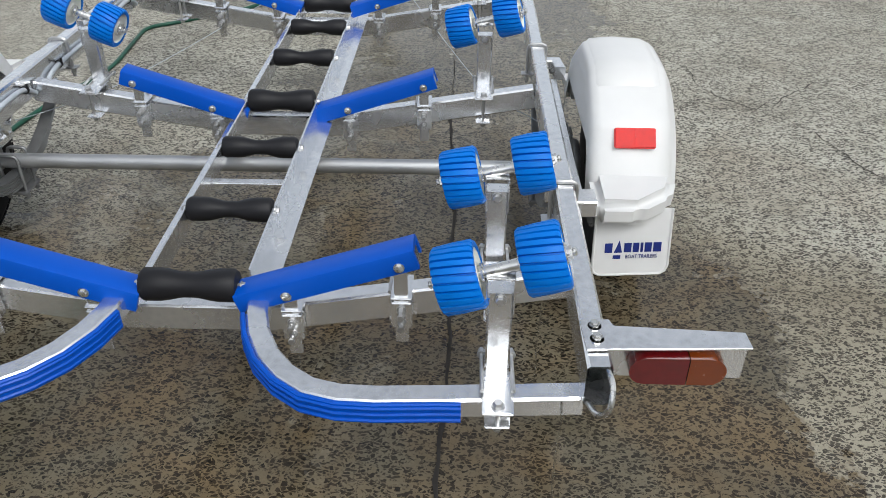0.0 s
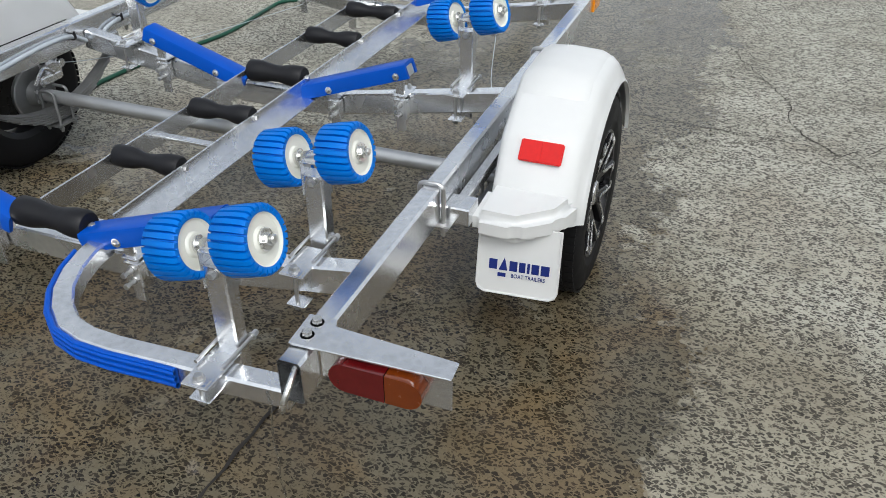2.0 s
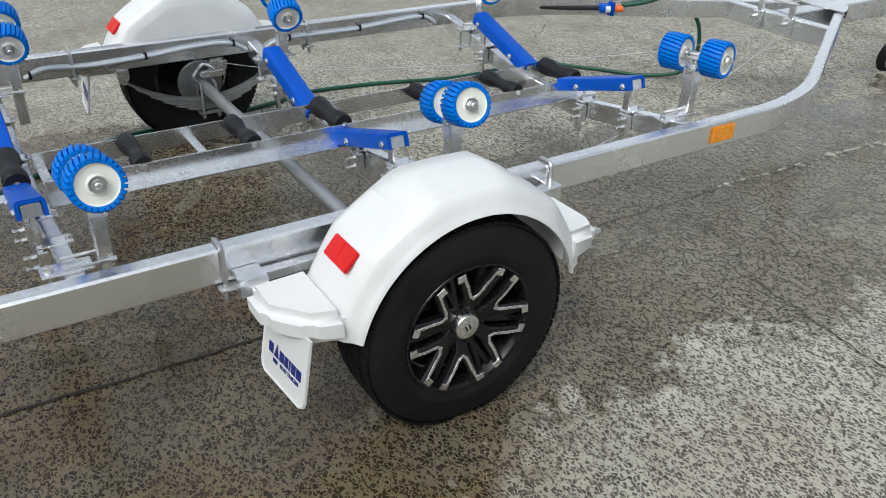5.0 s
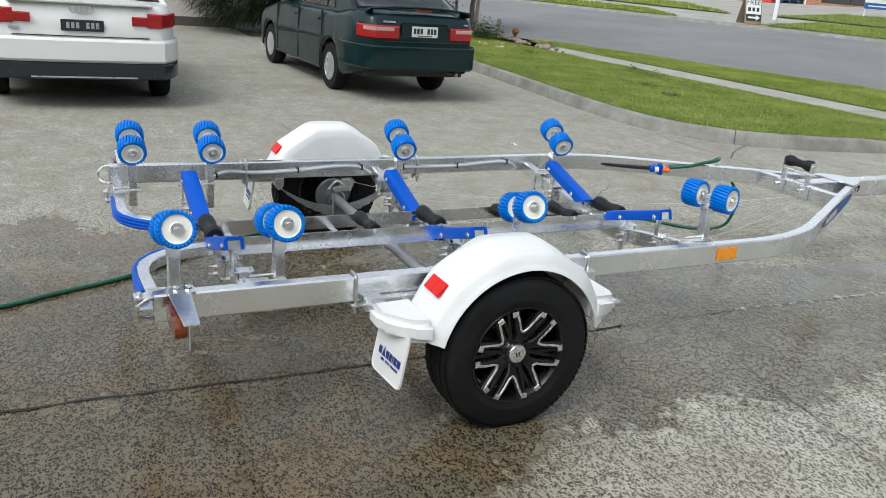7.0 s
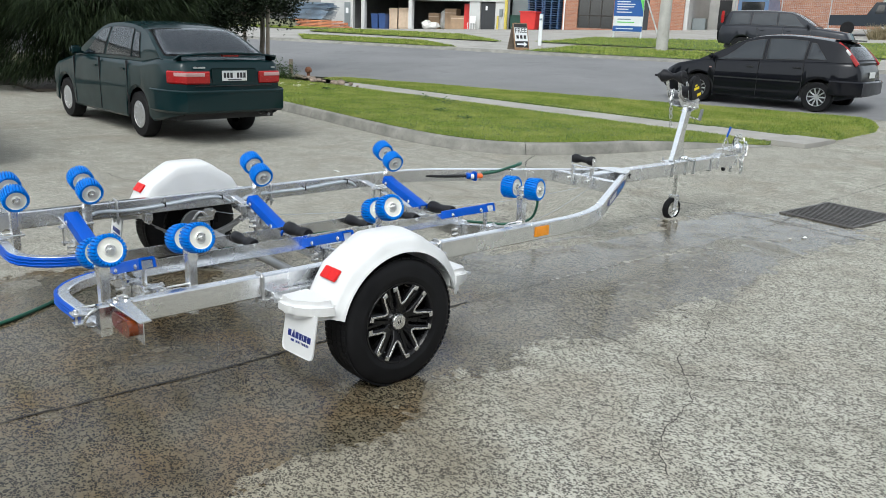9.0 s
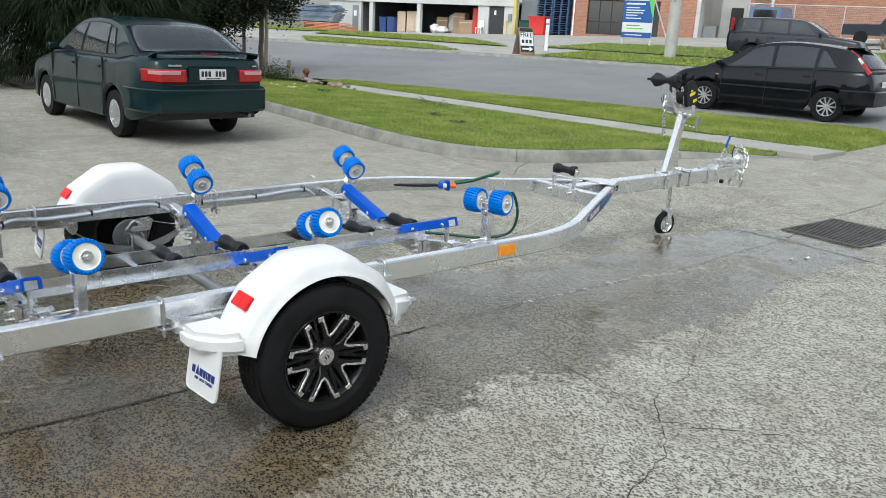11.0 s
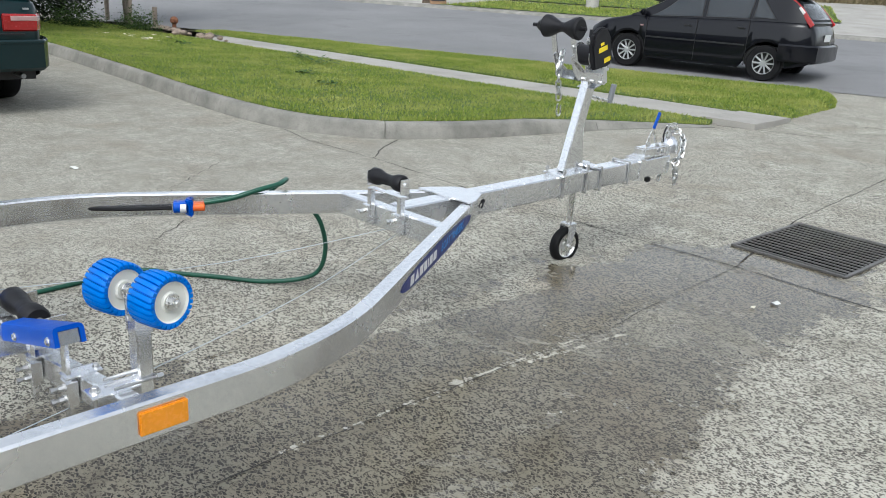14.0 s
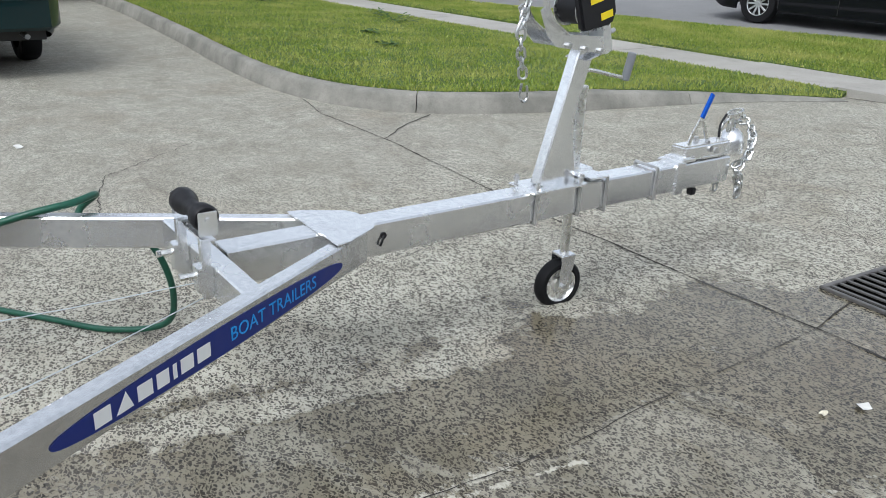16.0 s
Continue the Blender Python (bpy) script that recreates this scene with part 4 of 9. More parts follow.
# long blue skids, each on two bolted stems
def skid(s, yb, za, zb):
    """za, zb: heights of the two bolts, inner and outer."""
    y = yb - 0.045
    xa, xb = 0.235, 0.497
    ang = math.atan2(zb - za, xb - xa)
    x0, x1 = 0.116, 0.536
    z_at = lambda x: za + 0.010 + (x - xa) * math.tan(ang)
    e = empty("skid", parent=trailer)
    L = (x1 - x0) / math.cos(ang)
    m = Matrix.Translation((s * x0, y, z_at(x0))) @ Matrix.Rotation(-s * ang if s > 0 else ang, 4, "Y")
    if s < 0:
        m = Matrix.Translation((-x0, y, z_at(x0))) @ Matrix.Rotation(ang, 4, "Y")
    bm = bmesh.new()
    t = bmesh.new()
    w, h, th, c = 0.078, 0.052, 0.012, 0.012
    outer = [(-w / 2, -h / 2), (-w / 2, h / 2 - c), (-w / 2 + c * 0.3, h / 2 - c * 0.3), (-w / 2 + c, h / 2), (w / 2 - c, h / 2), (w / 2 - c * 0.3, h / 2 - c * 0.3), (w / 2, h / 2 - c), (w / 2, -h / 2)]
    inner = [(w / 2 - th, -h / 2), (w / 2 - th, h / 2 - th), (-w / 2 + th, h / 2 - th), (-w / 2 + th, -h / 2)]
    ring = outer + inner
    d = s
    a = [t.verts.new((0, p, q)) for p, q in ring]
    b = [t.verts.new((d * L, p, q)) for p, q in ring]
    k = len(ring)
    for i in range(k):
        t.faces.new((a[i], a[(i + 1) % k], b[(i + 1) % k], b[i]))
    t.faces.new(a)
    t.faces.new(b)
    bmesh.ops.transform(t, matrix=m, verts=t.verts)
    merge(bm, t)
    bmesh.ops.triangulate(bm, faces=[f for f in bm.faces if len(f.verts) > 4])
    part("skid_pad", bm, BLUE, e, "royal blue plastic channel skid")
    bm = bmesh.new()
    t = bmesh.new()
    box(t, (d * L * 0.5, 0, -0.006), (L * 0.985, 0.05, 0.036), bev=0.002)
    bmesh.ops.transform(t, matrix=m, verts=t.verts)
    merge(bm, t)
    part("skid_channel", bm, GALV, e)
    for x, zz in ((xa, za), (xb, zb)):
        for sy in (-1, 1):
            bm = bmesh.new()
            hexbolt(bm, (s * x, y + sy * 0.039, zz), (0, sy, 0), 0.017, 0.006)
            part("skid_bolt", bm, ZINC, e)
        bm = bmesh.new()
        bt = beam_top(x)
        box(bm, (s * x, yb - 0.047, (zz + bt - 0.13) / 2), (0.032, 0.012, zz - bt + 0.13), bev=0.002)
        part("skid_stem", bm, GALV, e)
        bm = bmesh.new()
        box(bm, (s * x, yb - 0.043, bt - 0.045), (0.05, 0.030, 0.075), bev=0.003)
        box(bm, (s * x, yb - 0.01, bt + 0.004), (0.05, 0.1, 0.006), bev=0.002)
        part("stem_socket", bm, GALV, e)
        for dz in (-0.028, -0.062):
            bm = bmesh.new()
            hexbolt(bm, (s * x, yb - 0.058, bt + dz), (0, -1, 0), 0.015, 0.012)
            cyl(bm, (s * x, yb - 0.085, bt + dz), (s * x, yb - 0.05, bt + dz), 0.0055, seg=8)
            cyl(bm, (s * x, yb - 0.092, bt + dz), (s * x, yb - 0.083, bt + dz), 0.008, seg=6)
            part("socket_bolt", bm, BOLT, e)
        bm = bmesh.new()
        hexbolt(bm, (s * x, yb + 0.03, bt + 0.007), (0, 0, 1), 0.013, 0.007)
        part("socket_bolt", bm, BOLT, e)
        bm = bmesh.new()
        pipe(bm, [(s * x - 0.029, yb - 0.03, bt + 0.003), (s * x - 0.029, yb + 0.03, bt + 0.003), (s * x - 0.029, yb + 0.03, bt - 0.08), (s * x - 0.029, yb - 0.03, bt - 0.08)], 0.004, 6)
        part("stem_u_bolt", bm, BOLT, e)
    return e


for s in (1, -1):
    skid(s, CB_Y[0], 0.474, 0.560)
    skid(s, CB_Y[1], 0.446, 0.533)
    skid(s, CB_Y[2], 0.478, 0.560)

# rear entry guides: bent tube with a blue buffer strip along the outside
for s in (1, -1):
    raw = [(0.166, 1.425), (0.173, 1.36), (0.193, 1.29), (0.228, 1.22), (0.275, 1.165), (0.33, 1.125), (0.395, 1.107), (0.47, 1.104), (0.60, 1.110), (0.75, 1.118), (0.882, 1.126)]
    bm = bmesh.new()
    sweep(bm, [(s * x, y - 0.016, 0.436) for x, y in raw], 0.05, 0.05, bev=0.005)
    guide = part("rear_guide", bm, GALV, trailer)
    bm = bmesh.new()
    off = []
    for i, (x, y) in enumerate(raw[1:9] + [(0.65, 1.112)]):
        ref = raw[1:9] + [(0.65, 1.112)]
        p0, p1 = Vector(ref[max(i - 1, 0)]), Vector(ref[min(i + 1, len(ref) - 1)])
        d = (p1 - p0).normalized()
        nrm = Vector((d.y, -d.x))
        off.append((x + nrm.x * 0.031, y + nrm.y * 0.031))
    off[-1] = (0.64, off[-2][1])
    sweep(bm, [(s * x, y - 0.016, 0.436) for x, y in off], 0.011, 0.052, bev=0.003)
    part("buffer_strip", bm, BLUE, guide, "blue ribbed rubber buffer strip")
    for dz in (-0.016, 0.0, 0.016):
        bm = bmesh.new()
        sweep(bm, [(s * x, y - 0.020, 0.436 + dz) for x, y in off], 0.012, 0.008, bev=0.003)
        part("buffer_rib", bm, BLUE, guide)

# tail lamp brackets
for s in (1, -1):
    e = empty("tail_lamp", parent=trailer)
    bm = bmesh.new()
    prism(bm, [(s * 0.878, 1.205), (s * 0.938, 1.208), (s * 0.945, 1.188), (s * 1.205, 1.174), (s * 1.207, 1.125), (s * 0.882, 1.112)], TOP + 0.003, TOP + 0.009, bev=0.0015)
    box(bm, (s * 1.068, 1.142, TOP - 0.039), (0.270, 0.004, 0.088), bev=0.001)
    part("bracket_plate", bm, GALV, e)
    bm = bmesh.new()
    for yy in (1.145, 1.185):
        hexbolt(bm, (s * 0.906, yy, TOP + 0.007), (0, 0, 1), 0.019, 0.011)
    part("bracket_bolt", bm, ZINC, e)
    lens = []
    def stadium(x0, x1, z0, z1, cut0, cut1):
        r = (z1 - z0) / 2
        zc = (z0 + z1) / 2
        out = []
        a0, a1 = x0 + r, x1 - r
        for k in range(9):
            an = -math.pi / 2 + math.pi * k / 8
            out.append((a1 + r * math.cos(an), zc + r * math.sin(an)))
        for k in range(9):
            an = math.pi / 2 + math.pi * k / 8
            out.append((a0 + r * math.cos(an), zc + r * math.sin(an)))
        return [(min(max(x, cut0), cut1), z) for x, z in out]
    mm = Matrix(((s, 0, 0, 0), (0, 0, 1, 0), (0, 1, 0, 0), (0, 0, 0, 1)))
    for nm, c0, c1, mt, lb in (("red_lens", 0.9, 1.082, LAMPRED, "dark red lens half"), ("amber_lens", 1.084, 1.2, LAMPAMBER, "amber indicator lens half")):
        bm = bmesh.new()
        prism(bm, stadium(0.968, 1.158, 0.485, 0.551, c0, c1), 1.104, 1.139, mm)
        bmesh.ops.remove_doubles(bm, verts=bm.verts, dist=1e-5)
        part(nm, bm, mt, e, lb)

# mudguards, wheels, springs
WY, WZ = 2.338, 0.308


def arch_r(a):
    """Outer radius of the guard at an angle: a flat crown and straight shoulders, their corners eased."""
    d = math.degrees(a)
    ks = ((190, 0.408), (163, 0.408), (134, 0.416), (105, 0.426), (76, 0.426), (47, 0.416), (18, 0.408), (-10, 0.408))
    for (d0, r0), (d1, r1) in zip(ks, ks[1:]):
        if d >= d1:
            p0 = Vector((r0 * math.cos(radians(d0)), r0 * math.sin(radians(d0))))
            p1 = Vector((r1 * math.cos(radians(d1)), r1 * math.sin(radians(d1))))
            ray = Vector((math.cos(a), math.sin(a)))
            e = p1 - p0
            chord = (p0.x * e.y - p0.y * e.x) / (ray.x * e.y - ray.y * e.x)
            u = (d0 - d) / (d0 - d1)
            return 0.75 * chord + 0.25 * (r0 + (r1 - r0) * u)
    return 0.408


def guard(s):
    e = empty("mudguard", parent=trailer)
    xi, xo = 1.000, 1.254
    n = 66
    bm = bmesh.new()
    t = bmesh.new()
    rows = []
    a0, a1 = radians(166), radians(14)
    for k in range(n + 1):
        a = a0 + (a1 - a0) * k / n
        R = arch_r(a)
        ri = 0.350 - 0.010 * abs(math.cos(a)) ** 2
        sec = [(xi, R - 0.06), (xi + 0.003, R - 0.024), (xi + 0.014, R - 0.006), (xi + 0.034, R), (1.10, R + 0.005), (xo - 0.062, R), (xo - 0.034, R - 0.007),
               (xo - 0.017, R - 0.022), (xo - 0.008, R - 0.044), (xo - 0.002, ri + 0.014), (xo + 0.006, ri + 0.006), (xo + 0.008, ri), (xo - 0.004, ri - 0.001), (xo - 0.012, ri + 0.012), (xo - 0.03, R - 0.016)]
        rows.append([t.verts.new((s * x, WY + r * math.cos(a), WZ + r * math.sin(a))) for x, r in sec])
    for p, q in zip(rows, rows[1:]):
        for i in range(len(p) - 1):
            t.faces.new((p[i], p[i + 1], q[i + 1], q[i]))
    merge(bm, t)
    t = bmesh.new()
    c = [t.verts.new((s * xi, WY + (arch_r(a0 + (a1 - a0) * k / n) - 0.06) * math.cos(a0 + (a1 - a0) * k / n), WZ + (arch_r(a0 + (a1 - a0) * k / n) - 0.06) * math.sin(a0 + (a1 - a0) * k / n))) for k in range(n + 1)]
    d = [t.verts.new((s * xi, WY + 0.33 * math.cos(a0 + (a1 - a0) * k / n), WZ + 0.33 * math.sin(a0 + (a1 - a0) * k / n))) for k in range(n + 1)]
    for i in range(n):
        t.faces.new((c[i], c[i + 1], d[i + 1], d[i]))
    merge(bm, t)
    t = bmesh.new()
    rim_a = [a0 + (a1 - a0) * k / n for k in range(n + 1)]
    fan = [(WY + (arch_r(a) - 0.05) * math.cos(a), WZ + (arch_r(a) - 0.05) * math.sin(a)) for a in rim_a]
    fan = [p for p in fan if p[1] > 0.535]
    inner = [(fan[0][0], 0.53)] + fan + [(fan[-1][0], 0.53)]
    prism(t, inner, 0.0, 0.004, Matrix(((0, 0, s, s * (xi + 0.001)), (1, 0, 0, 0), (0, 1, 0, 0), (0, 0, 0, 1))))
    merge(bm, t)
    part("arch", bm, WHITE, e, smooth=60)
    # moulded step across the crown
    bm = bmesh.new()
    t = bmesh.new()
    rows = []
    for k in range(17):
        a = radians(118 - 56 * k / 16)
        lift = 0.0065 if 0 < k < 16 else -0.006
        R = arch_r(a) + lift
        rows.append([t.verts.new((s * x, WY + (R + dr) * math.cos(a), WZ + (R + dr) * math.sin(a))) for x, dr in
                     ((xi + 0.018, -0.016), (xi + 0.03, -0.002), (1.10, 0.004), (xo - 0.066, -0.001), (xo - 0.044, -0.010), (xo - 0.034, -0.024))])
    for p, q in zip(rows, rows[1:]):
        for i in range(5):
            t.faces.new((p[i], p[i + 1], q[i + 1], q[i]))
    merge(bm, t)
    part("crown_panel", bm, WHITE, e, smooth=60)
    # rear step and front toe, moulded with chamfered corners
    for nm, out, top, low in (("rear_step", [(xi, 1.985), (xi, 1.806), (1.125, 1.806), (1.222, 1.885), (xo + 0.002, 1.985)], (0.492, 0.486, 0.486, 0.486, 0.490), (0.398, 0.402, 0.400, 0.400, 0.398)),
                              ("front_toe", [(xi, 2.655), (xi, 2.80), (1.175, 2.81), (1.232, 2.78), (xo + 0.002, 2.655)], (0.515, 0.500, 0.498, 0.498, 0.510), (0.42, 0.42, 0.42, 0.42, 0.40))):
        bm = bmesh.new()
        t = bmesh.new()
        vt = [t.verts.new((s * x, y, z)) for (x, y), z in zip(out, top)]
        vb = [t.verts.new((s * x, y + (0.006 if "rear" in nm else -0.006), z)) for (x, y), z in zip(out, low)]
        t.faces.new(vt)
        t.faces.new(vb[::-1])
        for i in range(5):
            t.faces.new((vb[i], vb[(i + 1) % 5], vt[(i + 1) % 5], vt[i]))
        bmesh.ops.recalc_face_normals(t, faces=t.faces)
        bevel(t, 0.025, 5)
        merge(bm, t)
        part(nm, bm, WHITE, e, smooth=60)
    # red reflector on the rear slope
    a = radians(139.5)
    m = Matrix.Translation((s * 1.126, WY + (arch_r(a) + 0.006) * math.cos(a), WZ + (arch_r(a) + 0.006) * math.sin(a))) @ Matrix.Rotation(a - math.pi / 2, 4, "X")
    bm = bmesh.new()
    box(bm, (0, 0, 0.003), (0.118, 0.060, 0.010), m, 0.003)
    box(bm, (0, 0, 0.0078), (0.0015, 0.055, 0.003), m)
    part("reflector", bm, REDLENS, e, "red rectangular reflector")
    # mud flap with printed bars
    tilt = Matrix.Translation((s * 1.122, 1.876, 0.43)) @ Matrix.Rotation(radians(s * 5), 4, "Z") @ Matrix.Rotation(radians(-9), 4, "X")
    fl = [(-0.112, 0.0), (-0.114, -0.180), (-0.108, -0.197), (-0.092, -0.206), (0.092, -0.206), (0.108, -0.197), (0.114, -0.180), (0.112, 0.0)]
    fm = tilt @ Matrix(((1, 0, 0, 0), (0, 0, 1, 0), (0, 1, 0, 0), (0, 0, 0, 1)))
    bm = bmesh.new()
    prism(bm, fl, -0.003, 0.003, fm, bev=0.001)
    flap = part("mud_flap", bm, WHITE, e, "white mud flap with navy print")
    bm = bmesh.new()
    rim = [(x * 0.97, y * 0.985) for x, y in fl]
    pipe(bm, [fm @ Vector((x, y, -0.003)) for x, y in rim], 0.0035, 6)
    part("flap_rim", bm, WHITE, flap)
    pr = tilt @ Matrix.Translation((0, -0.0042, 0)) @ Matrix.Rotation(radians(90), 4, "X")
    x = -0.078
    for w, k in ((0.022, 0), (0.024, 1), (0.021, 0), (0.017, 0), (0.007, 0), (0.020, 0), (0.023, 0)):
        bm = bmesh.new()
        if k:
            prism(bm, [(x, -0.132), (x + w, -0.132), (x + w * 0.6, -0.094)], -0.0008, 0.0008, pr)
        else:
            box(bm, (x + w / 2, -0.117, 0), (w, 0.029, 0.0016), pr)
        part("printed_bar", bm, NAVY, flap, "navy printed bar", smooth=0)
        x += w + 0.005
    bm = bmesh.new()
    box(bm, (-0.042, -0.146, 0), (0.022, 0.011, 0.0016), pr, 0.0)
    part("printed_bar", bm, NAVY, flap, "navy printed bar", smooth=0)
    bm = text_mesh("BOAT TRAILERS", 0.0165, 0.0008)
    bmesh.ops.transform(bm, matrix=pr @ Matrix.Translation((0.030, -0.146, 0)) @ Matrix.Scale(0.80, 4, (1, 0, 0)), verts=bm.verts)
    part("lettering", bm, NAVY, flap, "navy lettering reading boat trailers", smooth=0)
    # steel hangers to the rail
    for y in (1.82, 2.84):
        bm = bmesh.new()
        if y < 2:
            sweep(bm, [(s * 0.932, y + 0.02, 0.468), (s * 1.0, y + 0.02, 0.468)], 0.075, 0.05, bev=0.004)
            sweep(bm, [(s * 0.955, y + 0.05, 0.468), (s * 0.955, 2.70, 0.468)], 0.03, 0.03, bev=0.003)
        else:
            sweep(bm, [(s * 0.932, y - 0.02, 0.49), (s * 0.975, y - 0.02, 0.49), (s * 0.985, y - 0.10, 0.49)], 0.04, 0.05, bev=0.003)
        part("hanger", bm, GALV, e)
        yy = 1.785 if y < 2 else y
        bm = bmesh.new()
        ubolt(bm, (s * 0.905, yy, TOP + 0.007), 0.066, 0.118, 0.0065, "x")
        box(bm, (s * 0.905, yy, BOT - 0.006), (0.11, 0.04, 0.006), bev=0.002)
        part("u_bolt", bm, BOLT, e)
    bm = bmesh.new()
    cyl(bm, (s * 1.19, 2.798, 0.455), (s * 1.19, 2.814, 0.455), 0.014, seg=6)
    cyl(bm, (s * 1.19, 2.81, 0.455), (s * 1.19, 2.826, 0.455), 0.008, seg=8)
    part("toe_bolt", bm, BOLT, e)
    return e


for s in (1, -1):
    guard(s)


def wheel(s):
    """Alloy road wheel about its own axle, outer face towards +x."""
    e = empty("wheel", pose(s * 1.158, WY, WZ, 0, 0, 0 if s > 0 else 180), trailer)
    m = Matrix.Rotation(radians(90), 4, "Y")
    bm = bmesh.new()
    w = 0.093
    lathe(bm, [(0.192, -w * 0.86), (0.202, -w * 0.92), (0.235, -w), (0.275, -w * 1.02), (0.300, -w * 0.90), (0.311, -w * 0.76), (0.316, -w * 0.3), (0.3165, 0), (0.316, w * 0.3), (0.311, w * 0.76),
               (0.300, w * 0.90), (0.275, w * 1.02), (0.235, w), (0.229, w * 1.015), (0.224, w), (0.205, w * 0.93), (0.192, w * 0.86)], m, 64)
    # shoulder and tread blocks
    t = bmesh.new()
    for k in range(72):
        a = 2 * math.pi * k / 72
        for x, wd in ((-0.068, 0.026), (-0.036, 0.024), (0, 0.024), (0.036, 0.024), (0.068, 0.026)):
            mm = Matrix.Rotation(a + x * 2.0, 4, "X") @ Matrix.Translation((x, 0, 0.3155 if abs(x) < 0.05 else 0.3125))
            box(t, (0, 0, 0), (wd, 0.022, 0.006), mm)
    part("tyre", bm, RUBBER, e, "black road tyre")
    tagged(part("tread", t, RUBBER, e), kind="stuff")
    bm = bmesh.new()
    lathe(bm, [(0.197, 0.078), (0.203, 0.083), (0.200, 0.088), (0.192, 0.086), (0.182, 0.07), (0.176, 0.03), (0.172, -0.07), (0.195, -0.085)], m, 56)
    lathe(bm, [(0.172, 0.0), (0.06, 0.012), (0.0, 0.012)], m, 40)
    part("rim", bm, BLACKGLOSS, e, "gloss black alloy rim barrel")
    # six V spokes: black body with machined faces
    def rp(x, r, a):
        return Vector((x, r * math.cos(a), r * math.sin(a)))
    for k in range(6):
        base = radians(60 * k + 23)
        body, face = bmesh.new(), bmesh.new()
        for sg in (-1, 1):
            ends = [rp(0.046, 0.050, base + sg * 0.10), rp(0.060, 0.086, base + sg * 0.10), rp(0.070, 0.135, base + sg * 0.235), rp(0.077, 0.190, base + sg * 0.31)]
            sweep(body, ends, 0.026, 0.026, up=(1, 0, 0), bev=0.004)
            gaps = [rp(0.044, 0.060, base + sg * radians(30)), rp(0.052, 0.12, base + sg * radians(27)), rp(0.060, 0.188, base + sg * radians(25))]
            sweep(body, gaps, 0.020, 0.020, up=(1, 0, 0), bev=0.004)
        off = Vector((0.0145, 0, 0))
        vee = [rp(0.077, 0.184, base - 0.305), rp(0.071, 0.140, base - 0.225), rp(0.064, 0.104, base - 0.13), rp(0.062, 0.093, base), rp(0.064, 0.104, base + 0.13), rp(0.071, 0.140, base + 0.225), rp(0.077, 0.184, base + 0.305)]
        sweep(face, [p + off for p in vee], 0.0095, 0.004, up=(1, 0, 0), bev=0.001)
        for sg in (-1, 1):
            a = base + sg * 0.305
            tang = Vector((0, -math.sin(a), math.cos(a))) * sg
            c = rp(0.0915, 0.180, a) + tang * 0.005
            sweep(face, [c - tang * 0.010, c + tang * 0.015], 0.021, 0.004, up=(1, 0, 0), bev=0.001)
        part("spoke", body, BLACKGLOSS, e, "gloss black V spoke")
        part("spoke_face", face, MACHINED, e, "machined silver spoke face")
    bm = bmesh.new()
    lathe(bm, [(0.0, 0.058), (0.070, 0.056), (0.076, 0.046), (0.076, 0.01)], m, 32)
    for k in range(6):
        a = radians(60 * k + 38)
        cyl(bm, (0.054, 0.056 * math.cos(a), 0.056 * math.sin(a)), (0.064, 0.056 * math.cos(a), 0.056 * math.sin(a)), 0.009, seg=6)
    part("hub_plate", bm, BLACKGLOSS, e)
    bm = bmesh.new()
    lathe(bm, [(0.040, 0.054), (0.0395, 0.070), (0.036, 0.075), (0.030, 0.0765), (0.0, 0.077)], m, 28)
    part("centre_cap", bm, MACHINED, e, "silver centre cap")
    mm = Matrix.Rotation(radians(21), 4, "X")
    bm = bmesh.new()
    for dy in (-0.006, 0.006):
        box(bm, (0.0777, dy, 0), (0.001, 0.004, 0.018), mm)
    part("cap_mark", bm, BLACKGLOSS, e)
    return e


for s in (1, -1):
    wheel(s)

